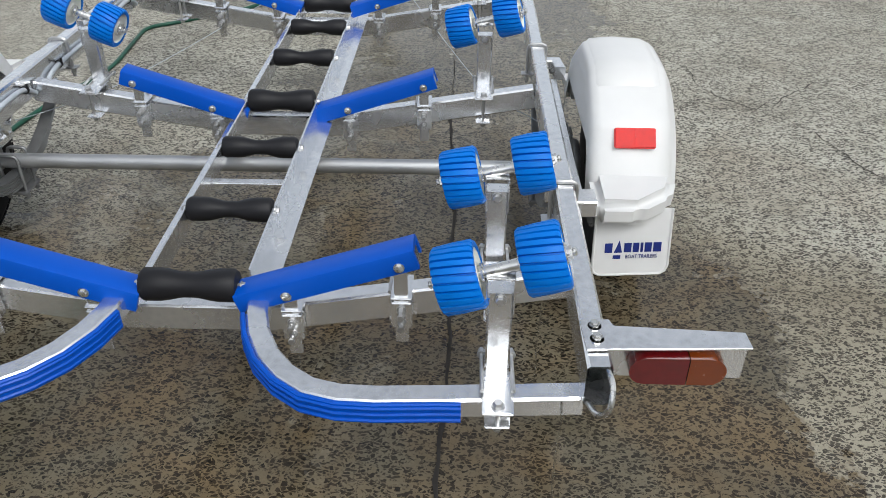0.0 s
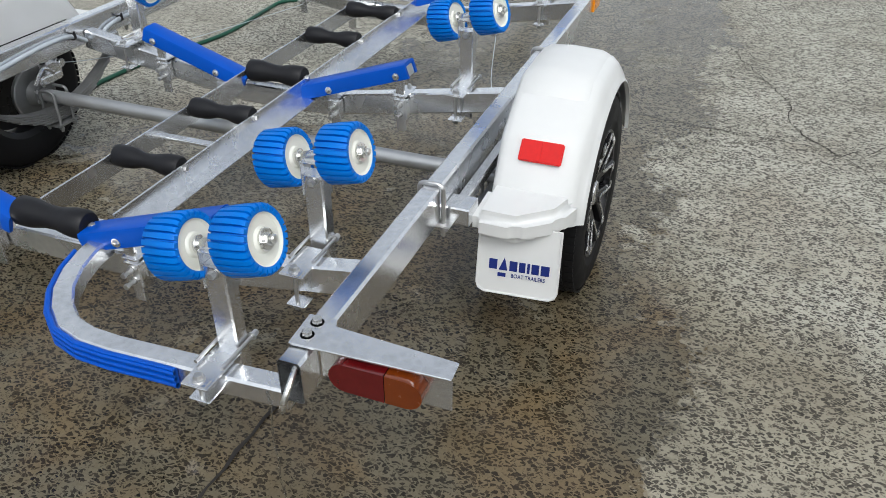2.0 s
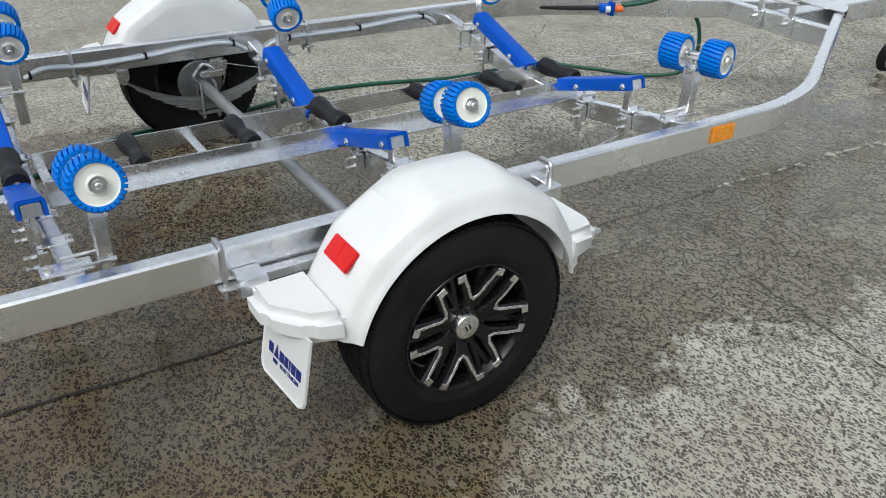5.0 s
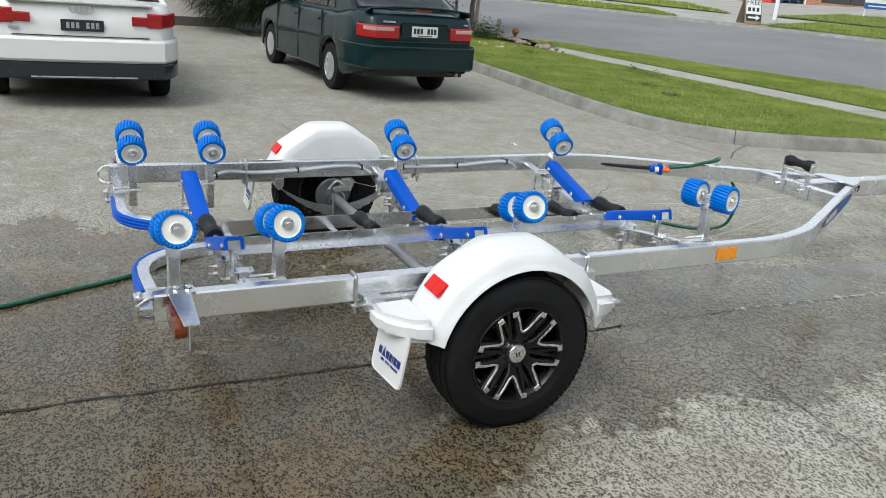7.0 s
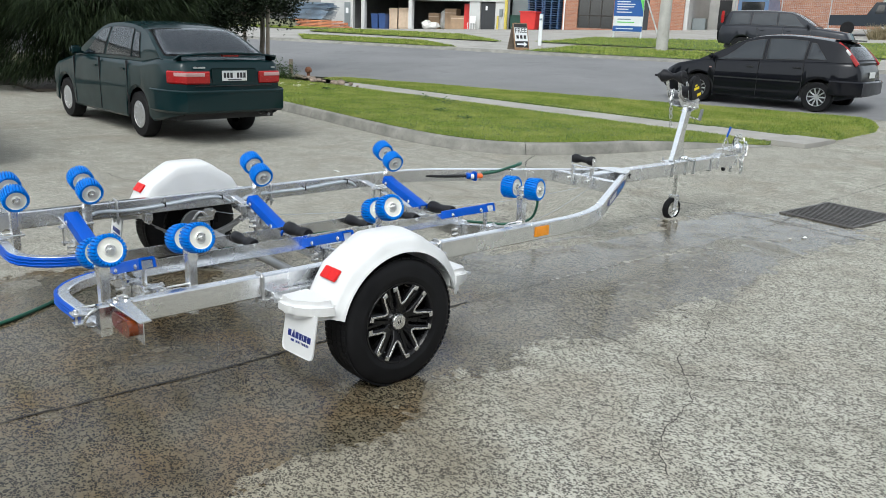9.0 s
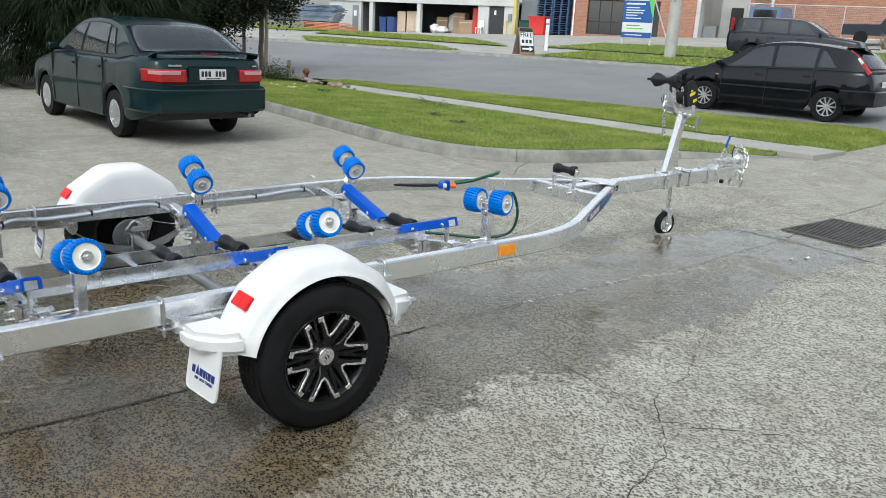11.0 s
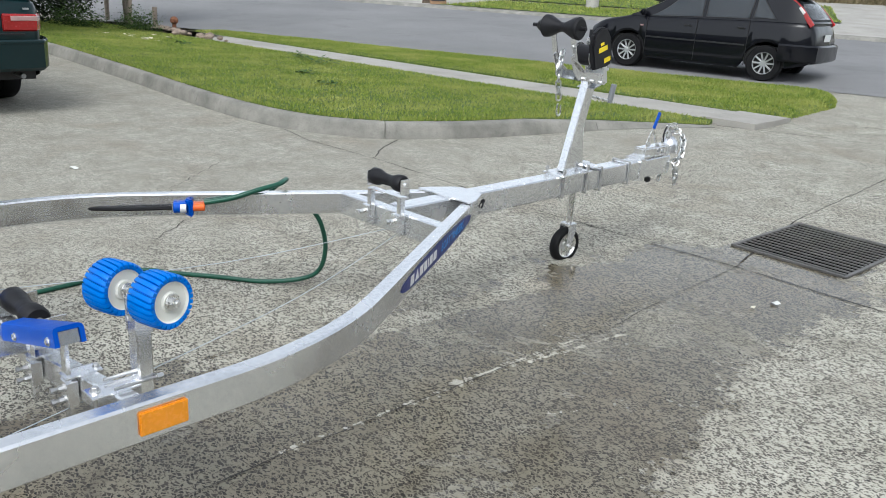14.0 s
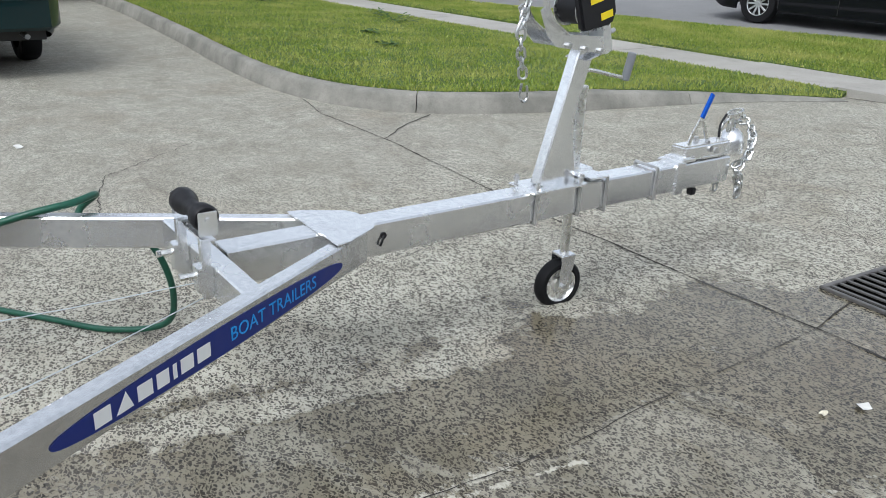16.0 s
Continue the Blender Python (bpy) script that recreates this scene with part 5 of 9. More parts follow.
# axle, leaf springs, hubs and brakes
bm = bmesh.new()
cyl(bm, (-0.98, WY, WZ), (0.98, WY, WZ), 0.0255, seg=24)
part("axle_tube", bm, DULL, trailer, "dull round steel axle tube")
for s in (1, -1):
    e = empty("spring_set", parent=trailer)
    for k in range(6):
        bm = bmesh.new()
        half = 0.36 - 0.052 * k
        pts = []
        for i in range(13):
            u = -1 + 2 * i / 12
            yy = u * half
            pts.append((s * 0.905, WY + yy, 0.265 - 0.0085 * k + 0.14 * (yy / 0.36) ** 2 * 0.95))
        sweep(bm, pts, 0.045, 0.0068, bev=0.001)
        part("leaf", bm, CASTIRON, e)
    for yy in (-0.36, 0.36):
        bm = bmesh.new()
        cyl(bm, (s * 0.878, WY + yy, 0.405), (s * 0.932, WY + yy, 0.405), 0.017, seg=14)
        box(bm, (s * 0.905, WY + yy, 0.432), (0.06, 0.05, 0.05), bev=0.004)
        part("spring_hanger", bm, GALV, e)
    bm = bmesh.new()
    box(bm, (s * 0.905, WY, 0.206), (0.085, 0.11, 0.010), bev=0.002)
    for yy in (-0.035, 0.035):
        ubolt(bm, (s * 0.905, WY + yy, WZ + 0.032), 0.066, 0.135, 0.006, "x", 0.025)
    part("spring_clamp", bm, CASTIRON, e)
    bm = bmesh.new()
    m = Matrix.Translation((s * 0.99, WY, WZ)) @ Matrix.Rotation(radians(90 * s), 4, "Y")
    lathe(bm, [(0.0, -0.03), (0.04, -0.03), (0.045, -0.01), (0.052, 0.004), (0.100, 0.006), (0.104, 0.010), (0.104, 0.022), (0.100, 0.028), (0.06, 0.034), (0.0, 0.034)], m, 36)
    part("brake_disc", bm, CASTIRON, e, "dull steel brake disc")
    bm = bmesh.new()
    box(bm, (s * 0.972, WY + 0.075, WZ + 0.085), (0.06, 0.085, 0.07), Matrix.Identity(4), 0.012)
    box(bm, (s * 0.95, WY + 0.045, WZ + 0.055), (0.03, 0.12, 0.035), None, 0.008)
    cyl(bm, (s * 0.945, WY + 0.10, WZ + 0.10), (s * 0.925, WY + 0.10, WZ + 0.10), 0.016, seg=12, bev=0.003)
    pipe(bm, [(s * 0.93, WY + 0.05, WZ + 0.075), (s * 0.925, WY + 0.0, WZ + 0.11), (s * 0.93, WY - 0.05, WZ + 0.06)], 0.008, 8, 4)
    part("brake_caliper", bm, GALV, e, "plated steel mechanical brake caliper")
    for k in range(5):
        a = 2 * math.pi * k / 5
        bm = bmesh.new()
        cyl(bm, (s * 0.955, WY + 0.034 * math.cos(a), WZ + 0.034 * math.sin(a)), (s * 0.985, WY + 0.034 * math.cos(a), WZ + 0.034 * math.sin(a)), 0.008, seg=6)
        part("hub_stud", bm, BOLT, e)
    bm = bmesh.new()
    pipe(bm, [(s * 0.93, WY + 0.10, WZ + 0.10), (s * 0.88, WY + 0.25, 0.38), (s * 0.72, 2.85, 0.375), (s * 0.50, 3.6, 0.36), (s * 0.24, 4.5, 0.37), (s * 0.04, 5.17, 0.445)], 0.0017, 6, 5)
    part("brake_cable", bm, CONDUIT, e, "thin pale brake cable")

# amber side markers
for s in (1, -1):
    bm = bmesh.new()
    box(bm, (s * 0.934, 3.645, 0.507), (0.008, 0.118, 0.060), None, 0.003)
    part("side_marker", bm, AMBERLENS, trailer, "amber rectangular side reflector")

# conduit clipped inside the far rail, with black ties
bm = bmesh.new()
pipe(bm, [(-0.875, 1.60, 0.475), (-0.872, 1.68, 0.505), (-0.870, 1.85, 0.495), (-0.868, 2.08, 0.503), (-0.868, 2.30, 0.52), (-0.868, 2.45, 0.515), (-0.868, 2.53, 0.475)], 0.009, 10, 6)
part("wiring_conduit", bm, CONDUIT, trailer, "pale clear wiring conduit")
bm = bmesh.new()
pipe(bm, [(-0.868, 2.62, 0.47), (-0.868, 2.72, 0.50), (-0.868, 3.1, 0.503), (-0.868, 3.45, 0.522), (-0.868, 3.55, 0.48)], 0.009, 10, 6)
part("wiring_conduit", bm, CONDUIT, trailer, "pale clear wiring conduit")
for y, z in ((1.62, 0.485), (2.08, 0.503), (2.47, 0.51), (2.74, 0.502), (3.11, 0.503), (3.47, 0.52)):
    bm = bmesh.new()
    lathe(bm, [(0.0115, -0.005), (0.0145, -0.005), (0.0145, 0.005), (0.0115, 0.005)], Matrix.Translation((-0.869, y, z)) @ Matrix.Rotation(radians(90), 4, "X"), 14, close=True)
    box(bm, (-0.858, y, z + 0.012), (0.006, 0.006, 0.02))
    part("cable_tie", bm, BLACK, trailer, "black cable tie")

# flushing connector at the bend of the far rail
def rail_in(u):
    """A point on the inner face of the far rail, u along its forward leg."""
    d = Vector((0.496, 0.868, 0))
    return Vector((-0.905, 4.145, 0)) + d * u + Vector((0.868, -0.496, 0)) * 0.03


bm = bmesh.new()
lip = Vector((0.868, -0.496, 0)) * 0.012
pipe(bm, [rail_in(0.04) - lip * 2 + Vector((0, 0, 0.502)), rail_in(0.06) + lip * 0.6 + Vector((0, 0, 0.502)), rail_in(0.24) + lip + Vector((0, 0, 0.497)), rail_in(0.42) + lip + Vector((0, 0, 0.50))], 0.010, 8, 5)
g0 = rail_in(0.05) + Vector((0, 0, 0.502))
lathe(bm, [(0.012, -0.006), (0.019, -0.006), (0.019, 0.006), (0.012, 0.006)], frame_z(g0, g0 + Vector((0.868, -0.496, 0)))[0], 16, close=True)
part("flush_pipe", bm, BLACK, trailer, "black flushing pipe")
p = rail_in(0.42)
dd = Vector((0.496, 0.868, 0))
bm = bmesh.new()
cyl(bm, p + Vector((0.012, 0, 0.50)), p + dd * 0.055 + Vector((0.012, 0, 0.50)), 0.024, seg=16, bev=0.004)
box(bm, tuple(p + dd * 0.065 + Vector((0.012, 0, 0.50))), (0.05, 0.02, 0.075), None, 0.006)
part("blue_fitting", bm, BLUE, trailer, "blue and white hose fitting")
bm = bmesh.new()
cyl(bm, p + dd * 0.02 + Vector((0.03, 0, 0.50)), p + dd * 0.045 + Vector((0.03, 0, 0.50)), 0.019, seg=12)
part("white_valve", bm, WHITE, trailer, "white plastic valve body")
bm = bmesh.new()
cyl(bm, p + dd * 0.075 + Vector((0.012, 0, 0.50)), p + dd * 0.13 + Vector((0.014, 0, 0.50)), 0.018, 0.016, seg=16, bev=0.003)
part("hose_coupler", bm, ORANGE, trailer, "orange hose coupler")

# bow roller on its two stems at the front cross member
e = empty("bow_roller", parent=trailer)
bm = bmesh.new()
lathe(bm, [(0, -0.098), (0.031, -0.098), (0.037, -0.09), (0.036, -0.06), (0.025, -0.03), (0.024, 0.03), (0.036, 0.06), (0.037, 0.09), (0.031, 0.098), (0, 0.098)],
      Matrix.Translation((0.012, 5.128, 0.684)) @ Matrix.Rotation(radians(90), 4, "Y"), 24)
part("roller_body", bm, BLACK, e, "black waisted rubber bow roller")
bm = bmesh.new()
for sx in (-1, 1):
    box(bm, (0.012 + sx * 0.106, 5.128, 0.674), (0.005, 0.052, 0.066), None, 0.002)
    cyl(bm, (0.012 + sx * 0.107, 5.128, 0.684), (0.012 + sx * 0.114, 5.128, 0.684), 0.008, seg=6)
box(bm, (0.012, 5.128, 0.628), (0.217, 0.036, 0.005), None, 0.001)
part("roller_frame", bm, GALV, e)
for sx in (-1, 1):
    bm = bmesh.new()
    box(bm, (0.012 + sx * 0.095, 5.118, 0.548), (0.026, 0.026, 0.17), None, 0.003)
    part("stem", bm, GALV, e)
    bm = bmesh.new()
    box(bm, (sx * 0.095, 5.114, 0.518), (0.045, 0.042, 0.075), None, 0.003)
    part("stem_socket", bm, GALV, e)
    bm = bmesh.new()
    hexbolt(bm, (sx * 0.095, 5.093, 0.53), (0, -1, 0), 0.015, 0.03)
    cyl(bm, (sx * 0.095, 5.05, 0.53), (sx * 0.095, 5.062, 0.53), 0.010, seg=6)
    part("set_bolt", bm, ZINC, e)

# oval name panel on the near forward rail
def rail_out(u):
    d = Vector((-0.496, 0.868, 0))
    return Vector((0.905, 4.145, 0)) + d * u + Vector((0.868, 0.496, 0)) * 0.0262


for s in (1,):
    u0, u1 = 0.536, 1.539
    c = rail_out((u0 + u1) / 2) + Vector((0, 0, MID - 0.006))
    m = Matrix(((-0.496, 0, 0.868, c.x), (0.868, 0, 0.496, c.y), (0, 1, 0, c.z), (0, 0, 0, 1)))
    bm = bmesh.new()
    a, b = (u1 - u0) / 2, 0.036
    out = [(a * math.cos(2 * math.pi * k / 64) * (1 if abs(math.sin(2 * math.pi * k / 64)) < 2 else 1), b * math.copysign(abs(math.sin(2 * math.pi * k / 64)) ** 0.8, math.sin(2 * math.pi * k / 64))) for k in range(64)]
    prism(bm, out, 0, 0.0008, m)
    decal = part("name_panel", bm, NAVY, trailer, "long oval navy decal", smooth=0)
    x = -0.40
    for w, k in ((0.042, 0), (0.046, 1), (0.042, 0), (0.036, 0), (0.012, 0), (0.040, 0), (0.044, 0)):
        bm = bmesh.new()
        if k:
            prism(bm, [(x, -0.018), (x + w, -0.018), (x + w * 0.62, 0.024)], 0.0008, 0.0013, m)
        else:
            box(bm, (x + w / 2, 0, 0.00105), (w, 0.036, 0.0005), m)
        part("printed_bar", bm, PRINTWHITE, decal, "white printed bar", smooth=0)
        x += w + 0.012
    bm = text_mesh("BOAT TRAILERS", 0.050, 0.0004)
    bmesh.ops.transform(bm, matrix=m @ Matrix.Translation((0.185, 0, 0.0013)) @ Matrix.Scale(1.02, 4, (1, 0, 0)), verts=bm.verts)
    part("lettering", bm, PRINTBLUE, decal, "sky blue lettering reading boat trailers", smooth=0)

# winch post
PY = 6.40
e = empty("winch_post", parent=trailer)
bm = bmesh.new()
sweep(bm, [(0, PY - 0.005, 0.566), (0, PY + 0.135, 1.045)], 0.05, 0.075, up=(0, 1, 0), bev=0.005)
part("post_tube", bm, GALV, e)
bm = bmesh.new()
box(bm, (0, PY + 0.03, 0.564), (0.15, 0.26, 0.010), None, 0.003)
part("base_plate", bm, GALV, e)
bm = bmesh.new()
prism(bm, [(PY + 0.03, 0.568), (PY + 0.14, 0.568), (PY + 0.10, 0.80), (PY + 0.08, 0.80)], 0.012, 0.020, Matrix(((0, 0, 1, 0), (1, 0, 0, 0), (0, 1, 0, 0), (0, 0, 0, 1))), bev=0.001)
part("post_gusset", bm, GALV, e)
for yy in (PY - 0.075, PY + 0.135):
    bm = bmesh.new()
    pipe(bm, [(-0.058, yy, 0.60), (-0.058, yy, 0.444), (0.058, yy, 0.444), (0.058, yy, 0.60)], 0.0065, 8)
    for sx in (-1, 1):
        cyl(bm, (sx * 0.058, yy, 0.579), (sx * 0.058, yy, 0.591), 0.011, seg=6)
    part("post_u_bolt", bm, BOLT, e)
m = Matrix.Translation((0, PY + 0.135, 1.045)) @ Matrix.Rotation(radians(16), 4, "X")
bm = bmesh.new()
for sx in (-1, 1):
    prism(bm, [(-0.20, 0.115), (-0.17, 0.065), (0.05, -0.035), (0.075, -0.03), (0.095, 0.20), (0.075, 0.20), (0.045, 0.03), (-0.14, 0.10), (-0.18, 0.21), (-0.215, 0.20)], sx * 0.055 - 0.003, sx * 0.055 + 0.003,
          m @ Matrix(((0, 0, 1, 0), (1, 0, 0, 0), (0, 1, 0, 0), (0, 0, 0, 1))), bev=0.001)
box(bm, (0, 0.02, -0.028), (0.11, 0.12, 0.005), m, 0.002)
box(bm, (0, 0.083, 0.075), (0.11, 0.005, 0.22), m, 0.002)
part("winch_bracket", bm, GALV, e, smooth=30)
for p0, p1 in [((0.058, yy, zz), (0.07, yy, zz)) for yy, zz in ((-0.12, 0.055), (-0.05, 0.02), (0.02, -0.01))] + [((0.04, 0.085, zz), (0.04, 0.115, zz)) for zz in (0.14, 0.03)]:
    bm = bmesh.new()
    cyl(bm, m @ Vector(p0), m @ Vector(p1), 0.0085, seg=6)
    part("bracket_bolt", bm, BOLT, e)

w = empty("hand_winch", parent=trailer)
bm = bmesh.new()
out = [(-0.075, -0.06), (0.06, -0.075), (0.085, -0.04), (0.085, 0.07), (0.055, 0.125), (0.0, 0.14), (-0.05, 0.12), (-0.08, 0.06)]
prism(bm, out, 0.066, 0.098, m @ Matrix.Translation((0, -0.005, 0.15)) @ Matrix(((0, 0, 1, 0), (1, 0, 0, 0), (0, 1, 0, 0), (0, 0, 0, 1))), bev=0.008)
part("gear_cover", bm, BLACK, w, "black plastic winch gear cover")
for yy, zz, hh, ww in ((-0.005, 0.205, 0.014, 0.03), (0.0, 0.178, 0.024, 0.075), (0.03, 0.115, 0.024, 0.055)):
    bm = bmesh.new()
    box(bm, (0.0985, yy, zz), (0.0012, ww, hh), m)
    part("warning_label", bm, YELLOW, w, "yellow warning label")
bm = bmesh.new()
cyl(bm, m @ Vector((-0.05, -0.01, 0.14)), m @ Vector((0.06, -0.01, 0.14)), 0.03, seg=18)
for sx in (-0.05, 0.055):
    cyl(bm, m @ Vector((sx, -0.01, 0.14)), m @ Vector((sx + 0.004, -0.01, 0.14)), 0.062, seg=24)
part("drum", bm, ZINC, w)
bm = bmesh.new()
cyl(bm, m @ Vector((-0.049, -0.01, 0.14)), m @ Vector((0.058, -0.01, 0.14)), 0.052, seg=20)
part("strap_roll", bm, BLACK, w, "dark winch strap")

sn = empty("bow_snubber", parent=trailer)
c0 = m @ Vector((0, -0.215, 0.255)) + Vector((0, 0, 0.085))
bm = bmesh.new()
lathe(bm, [(0, -0.11), (0.045, -0.11), (0.056, -0.10), (0.052, -0.075), (0.024, -0.012), (0.024, 0.012), (0.052, 0.075), (0.056, 0.10), (0.045, 0.11), (0, 0.11)],
      Matrix.Translation(c0) @ Matrix.Rotation(radians(90), 4, "Y"), 28)
part("snub_roller", bm, BLACK, sn, "black rubber V snub roller")
bm = bmesh.new()
cyl(bm, c0 + Vector((-0.185, 0, 0)), c0 + Vector((0.14, 0, 0)), 0.010, seg=10)
cyl(bm, c0 + Vector((-0.145, 0, 0)), c0 + Vector((-0.115, 0, 0)), 0.024, 0.040, seg=16)
part("snub_pin", bm, BLACK, sn)
for sx in (-0.06, 0.06):
    bm = bmesh.new()
    sweep(bm, [tuple(c0 + Vector((sx, 0.0, -0.0))), tuple(m @ Vector((sx, -0.19, 0.17))), tuple(m @ Vector((sx, -0.12, 0.09)))], 0.006, 0.03, up=(1, 0, 0), bev=0.001)
    part("snub_arm", bm, GALV, sn)


def chain(bm, pts, link=0.034, wire=0.0038, width=0.011):
    """Oval links along a line of points, each turned a quarter from the last."""
    pts = [Vector(p) for p in pts]
    seglen = [(b - a).length for a, b in zip(pts, pts[1:])]
    total = sum(seglen)
    pitch = link - wire * 2.2
    n = int(total / pitch)
    for i in range(n):
        d = pitch * (i + 0.5)
        k = 0
        while k < len(seglen) - 1 and d > seglen[k]:
            d -= seglen[k]
            k += 1
        p = pts[k].lerp(pts[k + 1], min(1, d / seglen[k]))
        dirn = (pts[k + 1] - pts[k]).normalized()
        m2 = Matrix.Translation(p) @ dirn.to_track_quat("Z", "Y").to_matrix().to_4x4() @ Matrix.Rotation(radians(90 * (i % 2) + 25), 4, "Z")
        h = link / 2 - width
        loop = [m2 @ Vector((width * math.cos(t), 0, (h if math.sin(t) > 0 else -h) + width * math.sin(t))) for t in [2 * math.pi * q / 12 for q in range(13)]]
        pipe(bm, loop, wire, 6, caps=False)


sc = tagged(empty("safety_chain", pose(CX, 0, 0)), "short bright plated chain hanging from the winch bracket", "chain")
bm = bmesh.new()
top = m @ Vector((0.02, -0.25, 0.15)) + Vector((0, 0, 0.085))
chain(bm, [top, top + Vector((0.01, -0.035, -0.07)), top + Vector((0.012, -0.03, -0.16)), top + Vector((0.012, -0.01, -0.26))], 0.042, 0.0048, 0.0135)
part("link_run", bm, CHAIN, sc)
bm = bmesh.new()
q = top + Vector((0.012, -0.005, -0.30))
pipe(bm, [q + Vector((0, -0.012, 0.04)), q + Vector((0, -0.016, 0.0)), q + Vector((0, 0.0, -0.022)), q + Vector((0, 0.016, -0.01)), q + Vector((0, 0.012, 0.03))], 0.0045, 8, 5)
part("snap_hook", bm, CHAIN, sc, "plated snap hook")
bm = bmesh.new()
pipe(bm, [top + Vector((0.01, -0.03, -0.05)), top + Vector((0.012, -0.055, -0.10)), top + Vector((0.01, -0.03, -0.13))], 0.0045, 8, 5)
part("snap_hook", bm, CHAIN, sc, "plated snap hook")

# jockey wheel on the far side of the drawbar
JX, JY = -0.115, 6.662
e = empty("jockey_wheel", parent=trailer)
bm = bmesh.new()
cyl(bm, (JX, JY, 0.20), (JX, JY, 0.52), 0.019, seg=18)
cyl(bm, (JX, JY, 0.48), (JX, JY, 0.86), 0.025, seg=20)
part("stand_tube", bm, ZINC, e)
bm = bmesh.new()
cyl(bm, (JX, JY, 0.855), (JX, JY, 0.885), 0.03, seg=20, bev=0.004)
cyl(bm, (JX, JY, 0.885), (JX, JY, 0.93), 0.009, seg=10)
part("tube_cap", bm, ZINC, e)
bm = bmesh.new()
pipe(bm, [(JX, JY, 0.93), (JX + 0.03, JY + 0.01, 0.945), (JX + 0.06, JY + 0.10, 0.925), (JX + 0.075, JY + 0.15, 0.915)], 0.007, 8, 4)
part("crank_arm", bm, ZINC, e)
bm = bmesh.new()
cyl(bm, (JX + 0.075, JY + 0.15, 0.905), (JX + 0.085, JY + 0.165, 1.01), 0.016, seg=14, bev=0.004)
part("crank_grip", bm, GREYGRIP, e, "grey plastic crank grip")
bm = bmesh.new()
box(bm, (JX + 0.018, JY, 0.578), (0.12, 0.06, 0.012), None, 0.003)
box(bm, (JX - 0.0, JY, 0.52), (0.075, 0.075, 0.09), None, 0.008)
box(bm, (0, JY - 0.03, 0.574), (0.125, 0.10, 0.008), None, 0.003)
pipe(bm, [(JX - 0.01, JY - 0.05, 0.585), (JX + 0.04, JY - 0.10, 0.59), (0.05, JY - 0.11, 0.588)], 0.009, 8, 4)
part("swivel_bracket", bm, GALV, e)
yaw = Matrix.Translation((JX, JY, 0)) @ Matrix.Rotation(radians(-6), 4, "Z")
bm = bmesh.new()
box(bm, (0, 0.0, 0.205), (0.075, 0.065, 0.012), yaw, 0.003)
for sx in (-1, 1):
    prism(bm, [(-0.03, 0.205), (0.035, 0.205), (0.03, 0.15), (-0.005, 0.072), (-0.03, 0.072), (-0.032, 0.1)], sx * 0.034 - 0.002, sx * 0.034 + 0.002,
          yaw @ Matrix.Translation((0, -0.005, 0)) @ Matrix(((0, 0, 1, 0), (1, 0, 0, 0), (0, 1, 0, 0), (0, 0, 0, 1))))
part("fork", bm, GALV, e)
jm = yaw @ Matrix.Translation((0, -0.02, 0.079)) @ Matrix.Rotation(radians(90), 4, "Y")
bm = bmesh.new()
lathe(bm, [(0.072, -0.026), (0.078, -0.03), (0.094, -0.028), (0.103, -0.018), (0.104, 0), (0.103, 0.018), (0.094, 0.028), (0.078, 0.03), (0.072, 0.026)], jm, 40, close=True)
part("wheel_tyre", bm, RUBBER, e, "solid black rubber jockey tyre")
bm = bmesh.new()
lathe(bm, [(0.073, -0.026), (0.068, -0.022), (0.062, -0.008), (0.035, -0.006), (0.028, -0.022), (0, -0.024)], jm, 36)
lathe(bm, [(0.073, 0.026), (0.068, 0.022), (0.062, 0.008), (0.035, 0.006), (0.028, 0.022), (0, 0.024)], jm, 36)
for k in range(5):
    a = 2 * math.pi * k / 5
    for sz in (-1, 1):
        box(bm, (0.048 * math.cos(a), 0.048 * math.sin(a), sz * 0.010), (0.03, 0.012, 0.008), jm @ Matrix.Identity(4))
part("wheel_disc", bm, ZINC, e, "silver pressed steel disc")
bm = bmesh.new()
cyl(bm, jm @ Vector((0, 0, -0.05)), jm @ Vector((0, 0, 0.05)), 0.009, seg=6)
part("wheel_bolt", bm, BOLT, e)

# override coupling
e = empty("coupling", pose(0, -0.045, -0.006), trailer)
bm = bmesh.new()
box(bm, (0, 7.15, 0.51), (0.116, 0.05, 0.135), None, 0.004)
part("clamp_band", bm, GALV, e)
for yy in (6.72, 7.00):
    bm = bmesh.new()
    pipe(bm, [(-0.058, yy, 0.575), (-0.055, yy, 0.446), (0.055, yy, 0.446), (0.0565, yy, 0.575), (-0.0565, yy, 0.576)], 0.0075, 8)
    part("cable_strap", bm, BOLT, e)
bm = bmesh.new()
prism(bm, [(-0.04, 7.18), (0.04, 7.18), (0.042, 7.44), (0.03, 7.52), (-0.03, 7.52), (-0.042, 7.44)], 0.572, 0.632, bev=0.008)
box(bm, (0, 7.20, 0.578), (0.10, 0.09, 0.018), None, 0.004)
box(bm, (0, 7.36, 0.576), (0.088, 0.14, 0.012), None, 0.003)
part("coupling_body", bm, GALV, e)
bm = bmesh.new()
lathe(bm, [(0, 0.075), (0.02, 0.072), (0.045, 0.05), (0.056, 0.015), (0.057, -0.03), (0.048, -0.032), (0.046, 0.0)], Matrix.Translation((0, 7.53, 0.60)), 28)
part("ball_socket", bm, GALV, e)
for xx, yy in ((-0.03, 7.23), (0.03, 7.23), (-0.03, 7.33), (0.03, 7.33)):
    bm = bmesh.new()
    hexbolt(bm, (xx, yy, 0.632 if yy > 7.3 else 0.588), (0, 0, 1), 0.02, 0.014)
    part("coupling_bolt", bm, BOLT, e)
bm = bmesh.new()
